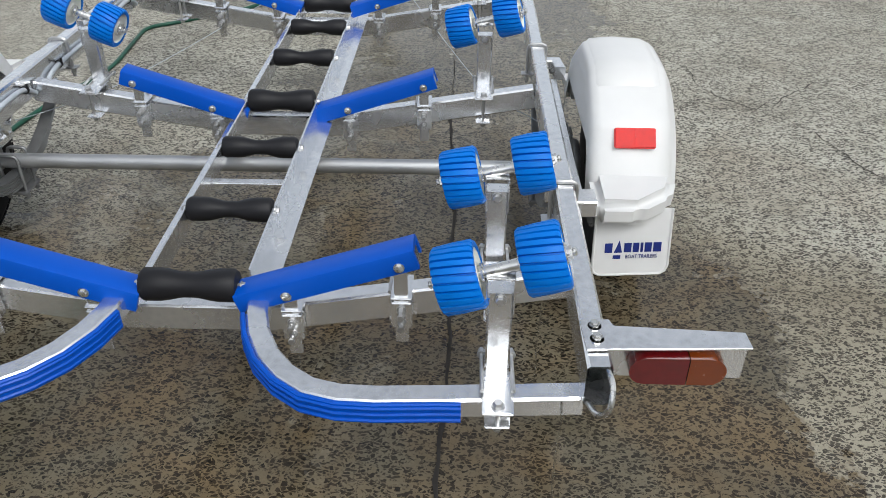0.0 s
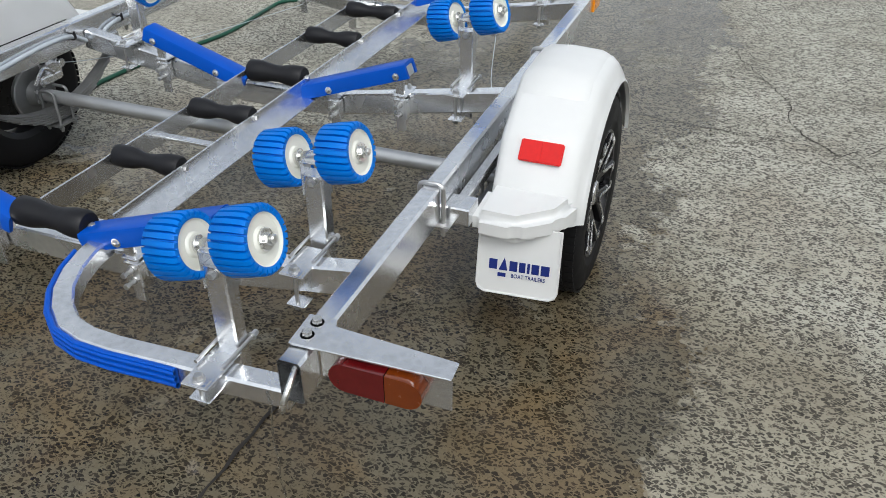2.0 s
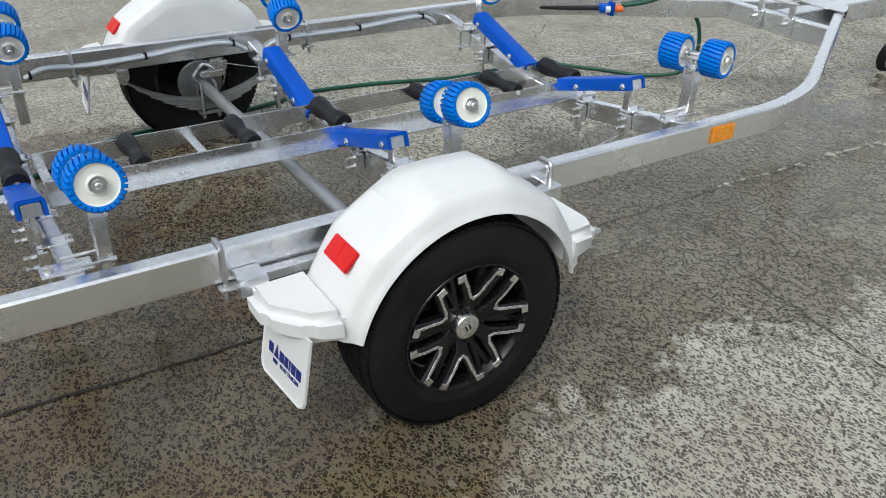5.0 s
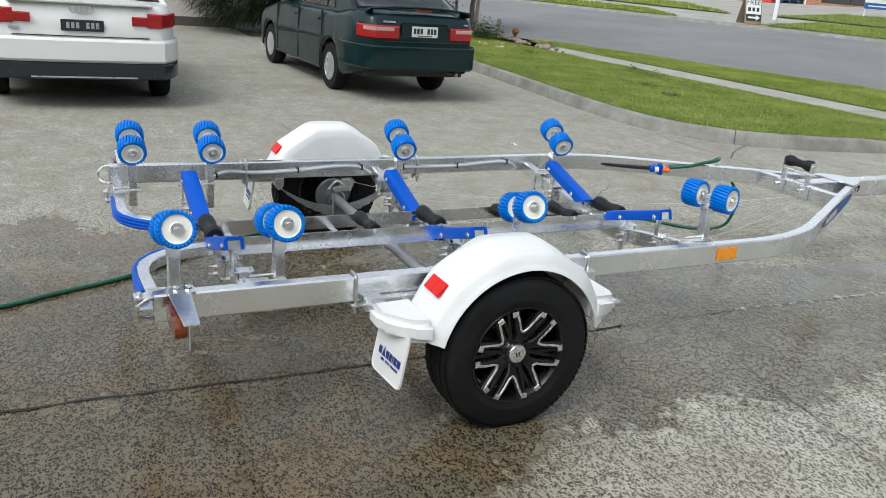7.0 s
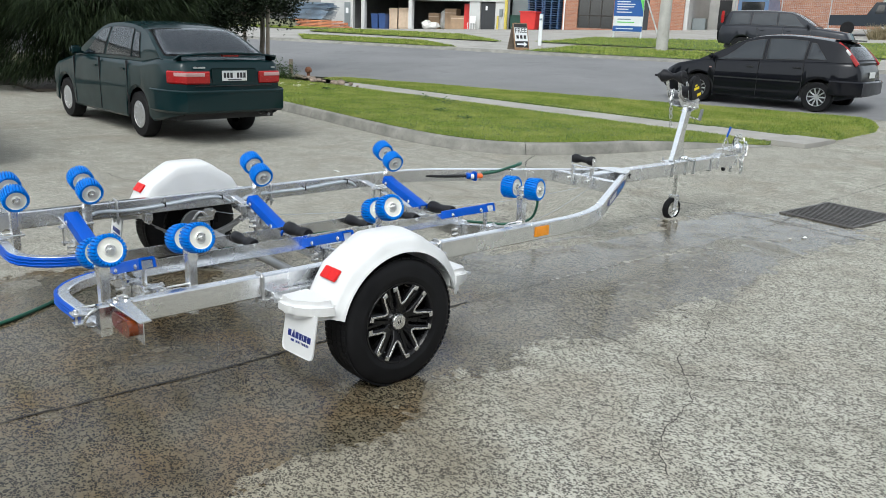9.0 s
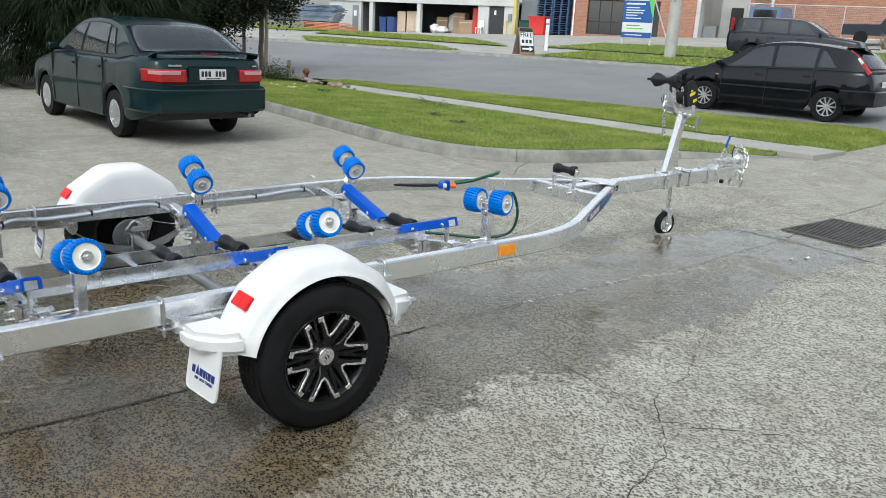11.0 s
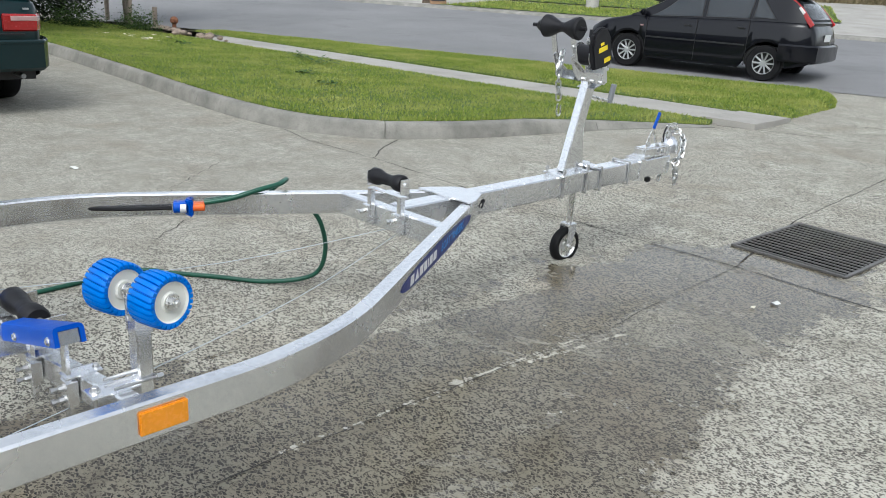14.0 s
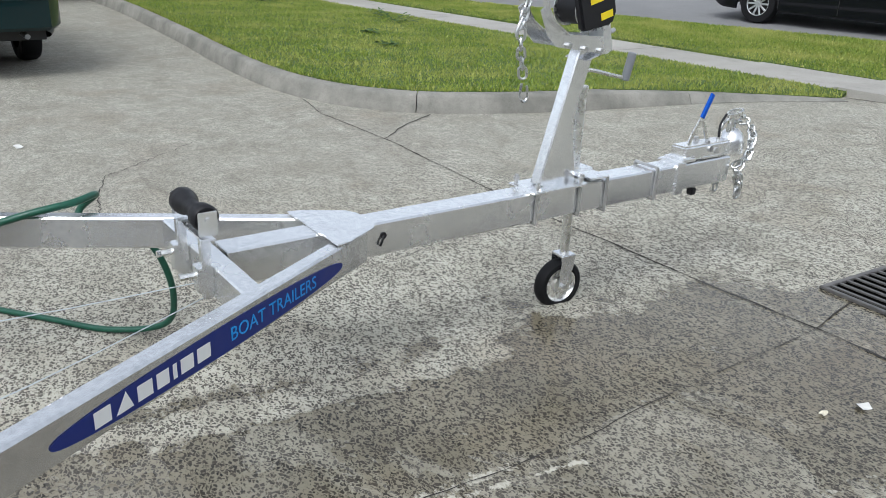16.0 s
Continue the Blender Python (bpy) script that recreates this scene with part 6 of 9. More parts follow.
cyl(bm, (0.05, 7.36, 0.605), (0.06, 7.36, 0.605), 0.013, seg=10)
part("coupling_bolt", bm, BOLT, e)
bm = bmesh.new()
pipe(bm, [(-0.0, 7.44, 0.63), (0.0, 7.45, 0.69), (0.0, 7.49, 0.715), (0.0, 7.56, 0.725), (0.0, 7.60, 0.715)], 0.008, 8, 5)
lathe(bm, [(0.026, -0.008), (0.036, -0.008), (0.036, 0.008), (0.026, 0.008)], Matrix.Translation((0.0, 7.53, 0.735)) @ Matrix.Rotation(radians(12), 4, "X") @ Matrix.Diagonal((0.75, 1.35, 1, 1)), 24, close=True)
cyl(bm, (0, 7.50, 0.64), (0, 7.515, 0.72), 0.012, seg=10)
part("latch_handle", bm, ZINC, e)
bm = bmesh.new()
pipe(bm, [(0.0, 7.47, 0.735), (0.02, 7.41, 0.70), (0.03, 7.40, 0.65)], 0.005, 8, 5)
part("breakaway_lanyard", bm, BLACK, e, "black breakaway lanyard")
bm = bmesh.new()
prism(bm, [(7.19, 0.58), (7.215, 0.58), (7.235, 0.66), (7.285, 0.745), (7.275, 0.752), (7.225, 0.68), (7.20, 0.62)], 0.018, 0.024, Matrix(((0, 0, 1, 0), (1, 0, 0, 0), (0, 1, 0, 0), (0, 0, 0, 1))))
prism(bm, [(7.34, 0.63), (7.36, 0.63), (7.288, 0.752), (7.278, 0.742)], 0.012, 0.017, Matrix(((0, 0, 1, 0), (1, 0, 0, 0), (0, 1, 0, 0), (0, 0, 0, 1))))
part("brake_lever", bm, ZINC, e)
bm = bmesh.new()
sweep(bm, [(0.021, 7.278, 0.742), (0.021, 7.325, 0.835)], 0.012, 0.024, up=(0, 1, 0), bev=0.004)
part("lever_grip", bm, BLUE, e, "blue plastic lever grip")
bm = bmesh.new()
box(bm, (0.03, 7.27, 0.435), (0.03, 0.03, 0.03), None, 0.004)
part("plug_socket", bm, BLACK, e)
for sx, ph in ((0.062, 0.0), (0.05, 0.03), (-0.055, 0.01)):
    bm = bmesh.new()
    base = Vector((sx, 7.50 + ph, 0.505))
    chain(bm, [base, base + Vector((0.008, 0.03, -0.06)), base + Vector((0.006, 0.035, -0.13))], 0.045, 0.005, 0.014)
    part("tow_chain", bm, CHAIN, e, "bright plated tow chain hanging from the coupling")
bm = bmesh.new()
chain(bm, [(0.062, 7.49, 0.52), (0.075, 7.56, 0.56), (0.06, 7.60, 0.64), (0.02, 7.59, 0.70), (-0.02, 7.57, 0.69), (-0.05, 7.55, 0.62)], 0.045, 0.005, 0.014)
part("tow_chain", bm, CHAIN, e, "bright plated tow chain draped over the coupling")
bm = bmesh.new()
chain(bm, [(0.065, 7.52, 0.50), (0.07, 7.58, 0.58), (0.045, 7.60, 0.68)], 0.045, 0.005, 0.014)
part("tow_chain", bm, CHAIN, e, "bright plated tow chains draped over the coupling")

# ---- parked cars ----
def clampf(v, a, b):
    return max(a, min(b, v))


def lerp_list(x, pts):
    return interp(x, [p[0] for p in pts], [p[1] for p in pts])


CARGLASS = glass_dark("car_glass", (0.035, 0.045, 0.055))
TRIM = simple("black_trim", (0.015, 0.015, 0.016), 0.5, 0, 0.2, 30)
LAMPCLEAR = simple("clear_lamp", (0.42, 0.26, 0.25), 0.15, 0.0, 0.1, 40, coat=0.6)
LAMPCAR = simple("red_tail_lamp", (0.30, 0.010, 0.010), 0.2, 0.0, 0.15, 50, coat=0.3)
PLATEW = simple("white_plate", (0.62, 0.63, 0.62), 0.4, 0, 0.06, 20)
PLATEK = simple("black_plate", (0.02, 0.02, 0.022), 0.4, 0, 0.1, 20)
ALLOY = simple("silver_wheel", (0.55, 0.56, 0.57), 0.35, 0.8, 0.15, 20)


def car_wheel(e, x, y, r, rim, style, out):
    """A road wheel as a part: tyre, rim. out: -1 or 1, the side that faces away from the car."""
    w = empty("wheel", pose(x, y, r, 0, 0, 90 if out > 0 else -90), e)
    m = Matrix.Rotation(radians(90), 4, "Y")
    bm = bmesh.new()
    h = 0.095
    lathe(bm, [(rim * 0.98, -h), (rim * 1.2, -h * 1.04), (r * 0.94, -h), (r, -h * 0.7), (r, h * 0.7), (r * 0.94, h), (rim * 1.2, h * 1.04), (rim * 0.98, h)], m, 36)
    part("tyre", bm, RUBBER, w)
    bm = bmesh.new()
    lathe(bm, [(rim, h * 0.95), (rim * 0.95, h), (rim * 0.9, h * 0.8), (rim * 0.86, h * 0.1), (0, h * 0.1)], m, 36)
    part("rim_well", bm, TRIM if style == "spoke" else ALLOY, w)
    bm = bmesh.new()
    if style == "spoke":
        for k in range(10):
            a = 2 * math.pi * k / 10
            sweep(bm, [(h * 0.68, rim * 0.1 * math.cos(a), rim * 0.1 * math.sin(a)), (h * 0.8, rim * 0.93 * math.cos(a), rim * 0.93 * math.sin(a))], 0.030, 0.022, up=(1, 0, 0), bev=0.004)
        lathe(bm, [(rim * 0.97, h * 0.9), (rim * 0.93, h * 1.0), (rim * 0.88, h * 0.85)], m, 36)
        cyl(bm, (h * 0.6, 0, 0), (h * 0.86, 0, 0), rim * 0.2, seg=18, bev=0.005)
    else:
        lathe(bm, [(rim * 0.99, h * 0.9), (rim * 0.9, h * 1.0), (rim * 0.55, h * 0.92), (rim * 0.3, h * 1.0), (0, h * 1.02)], m, 36)
        for k in range(8):
            a = 2 * math.pi * k / 8
            cyl(bm, (h * 0.9, rim * 0.72 * math.cos(a), rim * 0.72 * math.sin(a)), (h * 1.02, rim * 0.72 * math.cos(a), rim * 0.72 * math.sin(a)), rim * 0.12, seg=10)
    part("rim", bm, ALLOY, w)
    return w


def car(name, m, spec, label):
    """A car from its side profile. Its own axes: x from the tail (0) to the nose (L), y to its left, z up."""
    L, hw = spec["L"], spec["hw"]
    e = tagged(empty(name, m), label, "car")
    wr, rim = spec["wheel"]
    wx = spec["axles"]
    deck, belt_in = spec["deck"], spec["tumble"]
    sill, arch = spec["sill"], wr + 0.055
    xs = sorted(set([round(v, 4) for v in spread(0, L, 46)] + [round(c + arch * math.cos(math.pi * k / 12), 4) for c in wx for k in range(13)] + [0.03, 0.08, L - 0.03, L - 0.08]))

    def width(x):
        d = min(x, L - x)
        endf = 1 - (1 - clampf(d / 0.55, 0, 1)) ** 2.4 * spec.get("round", 0.16)
        return hw * endf

    def bottom(x):
        z = lerp_list(x, spec["under"])
        for c in wx:
            if abs(x - c) < arch:
                z = max(z, wr + math.sqrt(max(0, arch * arch - (x - c) ** 2)))
        return z

    bm = bmesh.new()
    rows = []
    for x in xs:
        w, zb, zd = width(x), bottom(x), lerp_list(x, deck)
        zm = spec["crease"]
        pull = spec["ends"](x) if "ends" in spec else 0
        half = [(w - 0.03, zb), (w - 0.004, zb + 0.03), (w, max(zb + 0.035, (zb + zm) / 2)), (w + 0.006, max(zb + 0.04, zm)), (w - 0.012, max(zb + 0.045, zd - 0.10)), (w - 0.04, max(zb + 0.05, zd - 0.035)), (w - 0.085, max(zb + 0.055, zd - 0.006)),
                (w * 0.6, zd + 0.012), (0, zd + 0.02)]
        rows.append([bm.verts.new((x, y, z)) for y, z in half] + [bm.verts.new((x, -y, z)) for y, z in half[-2::-1]])
    for a, b in zip(rows, rows[1:]):
        for i in range(len(a) - 1):
            bm.faces.new((a[i], a[i + 1], b[i + 1], b[i]))
    bm.faces.new(rows[0])
    bm.faces.new(rows[-1][::-1])
    part("body", bm, spec["paint"], e, smooth=38)
    # dark floor and wheel wells
    bm = bmesh.new()
    box(bm, (L / 2, 0, 0.37), (L * 0.90, 2 * hw - 0.24, 0.12))
    part("underbody", bm, TRIM, e)
    for c in wx:
        for sd in (1, -1):
            bm = bmesh.new()
            box(bm, (c, sd * (hw - 0.20), wr + 0.12), (arch * 1.9, 0.24, arch * 0.9))
            part("wheel_well", bm, TRIM, e)
    # cabin: a roofline swept across, leaning in above the belt
    line = smooth_line(spec["roofline"], 8)
    rx0, rx1 = spec["roofline"][0][0], spec["roofline"][-1][0]
    bz = lambda x: lerp_list(x, deck) - 0.02

    def roof(x):
        return max(lerp_list(x, [(p.x, p.y) for p in line]), bz(x) + 0.004)

    def side(x, f, sd, push=0.0):
        """A point of the cabin's flank at a share f of the height from belt to roof edge."""
        zb, zt = bz(x), roof(x) - 0.035 * min(1, (roof(x) - bz(x)) / 0.2)
        h = (zt - zb) * f
        w = width(x) - 0.05 - spec["lean"] * h * (0.65 + 0.7 * h)
        return Vector((x, sd * (w + push), zb + h))

    def over(x, q, push=0.0):
        """A point across the top of the cabin, q from one edge (-1) to the other (1)."""
        p = side(x, 1.0, 1)
        drop = roof(x) - p.z
        k = 0.02
        slope = (roof(min(x + k, rx1)) - roof(max(x - k, rx0))) / (min(x + k, rx1) - max(x - k, rx0))
        nrm = Vector((-slope, 0, 1)).normalized()
        bow = spec.get("bow", 0.0) * (1 - q * q) * min(1, abs(slope)) * (1 if slope < 0 else -1)
        return Vector((x + bow, p.y * q, p.z + drop * (1 - abs(q) ** 3.2))) + nrm * push

    bm = bmesh.new()
    cx = sorted(set([round(v, 4) for v in spread(rx0, rx1, 40)]))
    rows = []
    for x in cx:
        row = [side(x, f, 1) for f in (0, 0.3, 0.6, 0.85)] + [over(x, q) for q in (1, 0.96, 0.88, 0.7, 0.4, 0, -0.4, -0.7, -0.88, -0.96, -1)] + [side(x, f, -1) for f in (0.85, 0.6, 0.3, 0)]
        rows.append([bm.verts.new(p) for p in row])
    for a, b in zip(rows, rows[1:]):
        for i in range(len(a) - 1):
            bm.faces.new((a[i], a[i + 1], b[i + 1], b[i]))
    bm.faces.new(rows[0])
    bm.faces.new(rows[-1][::-1])
    part("cabin", bm, spec["paint"], e, smooth=50)

    def pane(nm, place, n1, n2, material=CARGLASS, label2="", thick=0.004):
        bm = bmesh.new()
        vv = [[bm.verts.new(place(i / n1, j / n2)) for i in range(n1 + 1)] for j in range(n2 + 1)]
        for r0, r1 in zip(vv, vv[1:]):
            for i in range(n1):
                bm.faces.new((r0[i], r0[i + 1], r1[i + 1], r1[i]))
        bmesh.ops.solidify(bm, geom=bm.faces[:], thickness=thick)
        part(nm, bm, material, e, label2)

    for b0, b1, t1, t0, f0, f1 in spec["side_windows"]:
        for sd in (1, -1):
            at = lambda a, b, o=0.0, g=0.0: side((b0 - g + (b1 - b0 + 2 * g) * a) * (1 - b) + (t0 - g + (t1 - t0 + 2 * g) * a) * b, (f0 - g * 1.2) + (f1 - f0 + 2.4 * g) * b, sd, o)
            pane("window_surround", lambda a, b: at(a, b, 0.004, 0.018), 10, 5, TRIM)
            pane("side_window", lambda a, b: at(a, b, 0.009), 10, 5)
    for (x0, x1), nm in ((spec["rear_screen"], "rear_window"), (spec["front_screen"], "windscreen")):
        pane(nm + "_seal", lambda a, b: over(x0 + (x1 - x0) * b, -0.93 + 1.86 * a, 0.004), 12, 8, TRIM)
        d = 0.04 * (x1 - x0)
        pane(nm, lambda a, b: over(x0 + d + (x1 - x0 - 2 * d) * b, -0.895 + 1.79 * a, 0.010), 12, 8)
    for c in wx:
        for sd in (1, -1):
            car_wheel(e, c, sd * (hw - 0.115), wr, rim, spec["rim"], sd)
    for sd in (1, -1):
        bm = bmesh.new()
        mx = rx1 - 0.30
        box(bm, (mx, sd * (hw + 0.06), bz(mx) + 0.075), (0.09, 0.17, 0.12), None, 0.03, 3)
        cyl(bm, (mx + 0.02, sd * (hw - 0.06), bz(mx) + 0.03), (mx + 0.01, sd * (hw + 0.02), bz(mx) + 0.05), 0.02, seg=10)
        part("wing_mirror", bm, spec["paint"], e)
        for hx in spec["handles"]:
            bm = bmesh.new()
            box(bm, (hx, sd * (hw + 0.004), lerp_list(hx, deck) - 0.15), (0.15, 0.03, 0.028), None, 0.01)
            part("door_handle", bm, spec.get("handle", spec["paint"]), e)
        for dx in spec["doors"]:
            bm = bmesh.new()
            zt, zb2 = lerp_list(dx, deck) - 0.03, sill + 0.05
            box(bm, (dx, sd * (hw - 0.006), (zt + zb2) / 2), (0.007, 0.03, zt - zb2), None)
            part("door_gap", bm, TRIM, e)
    return e


def add_box(e, name, c, s, material, bev=0.01, label="", m=None):
    bm = bmesh.new()
    box(bm, c, s, m, bev, 2)
    return part(name, bm, material, e, label)


def tail_line(spec, xm, out, y_end=None, sd=1, n=9):
    """The car's plan outline round the tail, pushed out: the whole way round, or from one flank in to y_end."""
    hw, rd = spec["hw"], spec.get("round", 0.16)
    side = []
    for i in range(n + 1):
        x = xm * (1 - i / n) ** 1.5
        w = hw * (1 - (1 - min(max(x / 0.55, 0), 1)) ** 2.4 * rd)
        k = 1 - x / xm
        side.append((x - out * k, w + out * (1 - 0.4 * k)))
    w0 = side[-1][1]
    if y_end is None:
        mid = [(-out - 0.035 * (1 - (y / w0) ** 2), y) for y in spread(w0, -w0, 8)[1:-1]]
        return side + mid + [(x, -y) for x, y in side[::-1]]
    return [(x, sd * y) for x, y in side] + [(-out - 0.02 * (1 - (y / w0) ** 2), sd * y) for y in spread(w0, y_end, 4)[1:]]


def tail_band(e, name, spec, z, h, xm, out, material, y_end=None, sd=1, thick=0.03, bev=0.012, label=""):
    bm = bmesh.new()
    sweep(bm, [(x, y, z) for x, y in tail_line(spec, xm, out, y_end, sd)], thick, h, bev=bev)
    return part(name, bm, material, e, label)


GREEN = car_paint("dark_green_paint", (0.003, 0.016, 0.018))
WHITEPAINT = car_paint("pearl_white_paint", (0.68, 0.68, 0.66), 0.1)
BLACKPAINT = car_paint("black_metallic_paint", (0.003, 0.0035, 0.006))
CHARCOAL = car_paint("charcoal_paint", (0.02, 0.022, 0.028))

# green sedan, tail towards the yard
spec = dict(L=4.70, hw=0.85, wheel=(0.312, 0.19), axles=(1.16, 3.86), sill=0.23, crease=0.64, paint=GREEN, rim="cap", round=0.2,
            under=((0, 0.46), (0.10, 0.40), (0.5, 0.30), (0.9, 0.24), (4.0, 0.23), (4.5, 0.26), (4.7, 0.36)),
            deck=((0, 0.80), (0.03, 1.0), (0.10, 1.09), (0.55, 1.125), (1.05, 1.06), (3.2, 1.04), (3.6, 1.0), (4.35, 0.86), (4.64, 0.75), (4.70, 0.58)), tumble=0.1,
            roofline=((0.44, 1.10), (0.80, 1.31), (1.18, 1.475), (1.60, 1.545), (2.15, 1.56), (2.60, 1.50), (3.0, 1.30), (3.45, 1.03)), lean=0.36, bow=0.05,
            rear_screen=(0.50, 1.20), front_screen=(2.60, 3.38),
            side_windows=((2.36, 3.08, 2.66, 2.34, 0.10, 0.88), (1.42, 2.26, 2.24, 1.52, 0.10, 0.88), (1.12, 1.36, 1.44, 1.30, 0.12, 0.84)),
            handles=(1.60, 2.6), doors=(1.45, 2.42, 3.42))
gm = pose(-6.70, 5.23, 0, 0, 0, 182.7)
green = car("sedan", gm, spec, "dark green older sedan parked with its tail to the yard")
spoil = bmesh.new()
sweep(spoil, [(0.22, -0.69, 1.10), (0.17, -0.675, 1.155), (0.12, -0.40, 1.185), (0.11, 0, 1.195), (0.12, 0.40, 1.185), (0.17, 0.675, 1.155), (0.22, 0.69, 1.10)], 0.14, 0.024, bev=0.008)
part("boot_spoiler", spoil, GREEN, green)
for sd in (1, -1):
    lamp = tail_band(green, "tail_lamp", spec, 0.882, 0.165, 0.27, -0.004, LAMPCAR, 0.37, sd, 0.036, 0.017)
    tail_band(lamp, "clear_lens", spec, 0.922, 0.060, 0.15, 0.004, LAMPCLEAR, 0.44, sd, 0.03, 0.012, "clear upper lens")
tail_band(green, "rear_bumper", spec, 0.575, 0.30, 0.62, 0.03, GREEN, thick=0.07, bev=0.03)
tail_band(green, "bumper_ridge", spec, 0.70, 0.05, 0.60, 0.045, GREEN, thick=0.05, bev=0.015)
add_box(green, "bumper_valance", (0.22, 0, 0.42), (0.20, 1.36, 0.08), TRIM, 0.03)
add_box(green, "number_plate_panel", (0.008, 0, 0.905), (0.03, 0.68, 0.20), GREEN, 0.015)
pl = add_box(green, "number_plate", (-0.010, 0, 0.905), (0.008, 0.372, 0.134), PLATEW, 0.004, "white number plate with dark bars")
for i, y in enumerate((-0.145, -0.097, -0.049, 0.049, 0.097, 0.145)):
    add_box(pl, "plate_bar", (-0.0155, y, 0.912), (0.003, 0.034, 0.068), PLATEK, 0)
add_box(pl, "plate_strip", (-0.0155, 0, 0.855), (0.003, 0.2, 0.010), PLATEK, 0)
add_box(green, "badge", (0.004, 0.50, 1.012), (0.006, 0.17, 0.022), ALLOY, 0.002, "silver badge as a plain bar", Matrix.Identity(4))
add_box(green, "badge", (0.004, -0.60, 1.012), (0.006, 0.06, 0.018), ALLOY, 0.002, "silver badge as a plain bar")
add_box(green, "boot_seam", (-0.002, 0, 0.775), (0.02, 1.14, 0.010), TRIM, 0)
add_box(green, "high_brake_lamp", (0.10, 0, 1.16), (0.05, 0.24, 0.022), LAMPCAR, 0.004)
bm = bmesh.new()
cyl(bm, (0.0, -0.52, 0.37), (0.25, -0.52, 0.38), 0.024, seg=14)
part("exhaust_tip", bm, CASTIRON, green)

# white coupe, tail towards the yard
spec = dict(L=4.63, hw=0.945, wheel=(0.335, 0.24), axles=(0.92, 3.70), sill=0.2, crease=0.62, paint=WHITEPAINT, rim="spoke", round=0.2,
            under=((0, 0.42), (0.08, 0.36), (0.5, 0.26), (0.9, 0.21), (4.0, 0.21), (4.63, 0.34)),
            deck=((0, 0.80), (0.03, 0.99), (0.09, 1.05), (0.6, 1.07), (1.2, 0.99), (3.1, 0.98), (4.2, 0.82), (4.63, 0.55)), tumble=0.1,
            roofline=((0.50, 1.05), (1.0, 1.20), (1.55, 1.33), (2.1, 1.37), (2.55, 1.34), (3.0, 1.16), (3.35, 0.97)), lean=0.40, bow=0.05,
            rear_screen=(0.58, 1.55), front_screen=(2.55, 3.28),
            side_windows=((2.05, 3.0, 2.58, 2.02, 0.10, 0.86), (1.12, 1.97, 1.94, 1.50, 0.10, 0.86)),
            handles=(1.9,), doors=(1.75, 3.2))
wm = pose(-6.2, 1.20, 0, 0, 0, 180)
white = car("coupe", wm, spec, "white coupe with red tail lamps parked at the yard's back")
for sd in (1, -1):
    tail_band(white, "tail_lamp", spec, 0.915, 0.145, 0.34, 0.004, LAMPCAR, 0.62, sd, 0.03, 0.012)
    tail_band(white, "tail_lamp_tip", spec, 0.905, 0.09, 0.05, 0.003, LAMPCAR, 0.47, sd, 0.03, 0.012)
    for dy in (-0.05, 0.05):
        bm = bmesh.new()
        cyl(bm, (-0.05, sd * 0.60 + dy, 0.37), (0.2, sd * 0.60 + dy, 0.37), 0.044, seg=16)
        part("exhaust_tip", bm, TRIM, white)
tail_band(white, "bumper", spec, 0.60, 0.24, 0.60, 0.022, WHITEPAINT, thick=0.06, bev=0.028)
tail_band(white, "diffuser", spec, 0.395, 0.17, 0.50, 0.012, CHARCOAL, thick=0.06, bev=0.02)
add_box(white, "diffuser_strip", (-0.085, 0, 0.335), (0.012, 1.0, 0.016), ALLOY, 0.003)
add_box(white, "boot_lip", (0.05, 0, 1.065), (0.14, 1.36, 0.028), WHITEPAINT, 0.01)
add_box(white, "boot_seam", (-0.004, 0, 0.735), (0.016, 1.28, 0.008), TRIM, 0)
pk = add_box(white, "number_plate", (-0.016, 0, 0.842), (0.012, 0.40, 0.112), PLATEK, 0.004, "black number plate with pale bars")
for y in (-0.14, -0.095, -0.05, 0.045, 0.09, 0.135):
    add_box(pk, "plate_bar", (-0.0235, y, 0.842), (0.003, 0.030, 0.058), ALLOY, 0)
bm = bmesh.new()
for k in range(4):
    lathe(bm, [(0.030, -0.003), (0.038, -0.003), (0.038, 0.003), (0.030, 0.003)], Matrix.Translation((-0.01, -0.075 + 0.05 * k, 1.0)) @ Matrix.Rotation(radians(90), 4, "Y"), 20, close=True)
part("badge", bm, ALLOY, white, "silver ring badge")
add_box(white, "badge", (-0.012, 0.62, 0.80), (0.006, 0.10, 0.024), ALLOY, 0.002, "silver and red badge as a plain bar")

# black hatchback across the verge, nose along the street
spec = dict(L=4.34, hw=0.88, wheel=(0.315, 0.205), axles=(0.78, 3.42), sill=0.2, crease=0.62, paint=BLACKPAINT, rim="spoke", round=0.2,
            under=((0, 0.42), (0.10, 0.33), (0.4, 0.26), (0.8, 0.20), (3.6, 0.20), (4.1, 0.22), (4.34, 0.32)),
            deck=((0, 0.78), (0.05, 0.96), (0.15, 1.06), (0.9, 1.05), (2.9, 0.99), (3.4, 0.98), (4.0, 0.85), (4.26, 0.72), (4.34, 0.54)), tumble=0.1,
            roofline=((0.10, 1.05), (0.30, 1.29), (0.52, 1.45), (0.95, 1.525), (1.55, 1.57), (2.05, 1.555), (2.45, 1.465), (2.9, 1.25), (3.42, 0.985)), lean=0.38, bow=0.06,
            rear_screen=(0.13, 0.50), front_screen=(2.46, 3.34),
            side_windows=((2.02, 3.02, 2.46, 2.04, 0.08, 0.86), (1.16, 1.93, 1.95, 1.14, 0.08, 0.86), (0.70, 1.08, 1.06, 0.98, 0.12, 0.80)),
            handles=(1.25, 2.25), doors=(1.12, 2.07, 3.05), handle=TRIM)
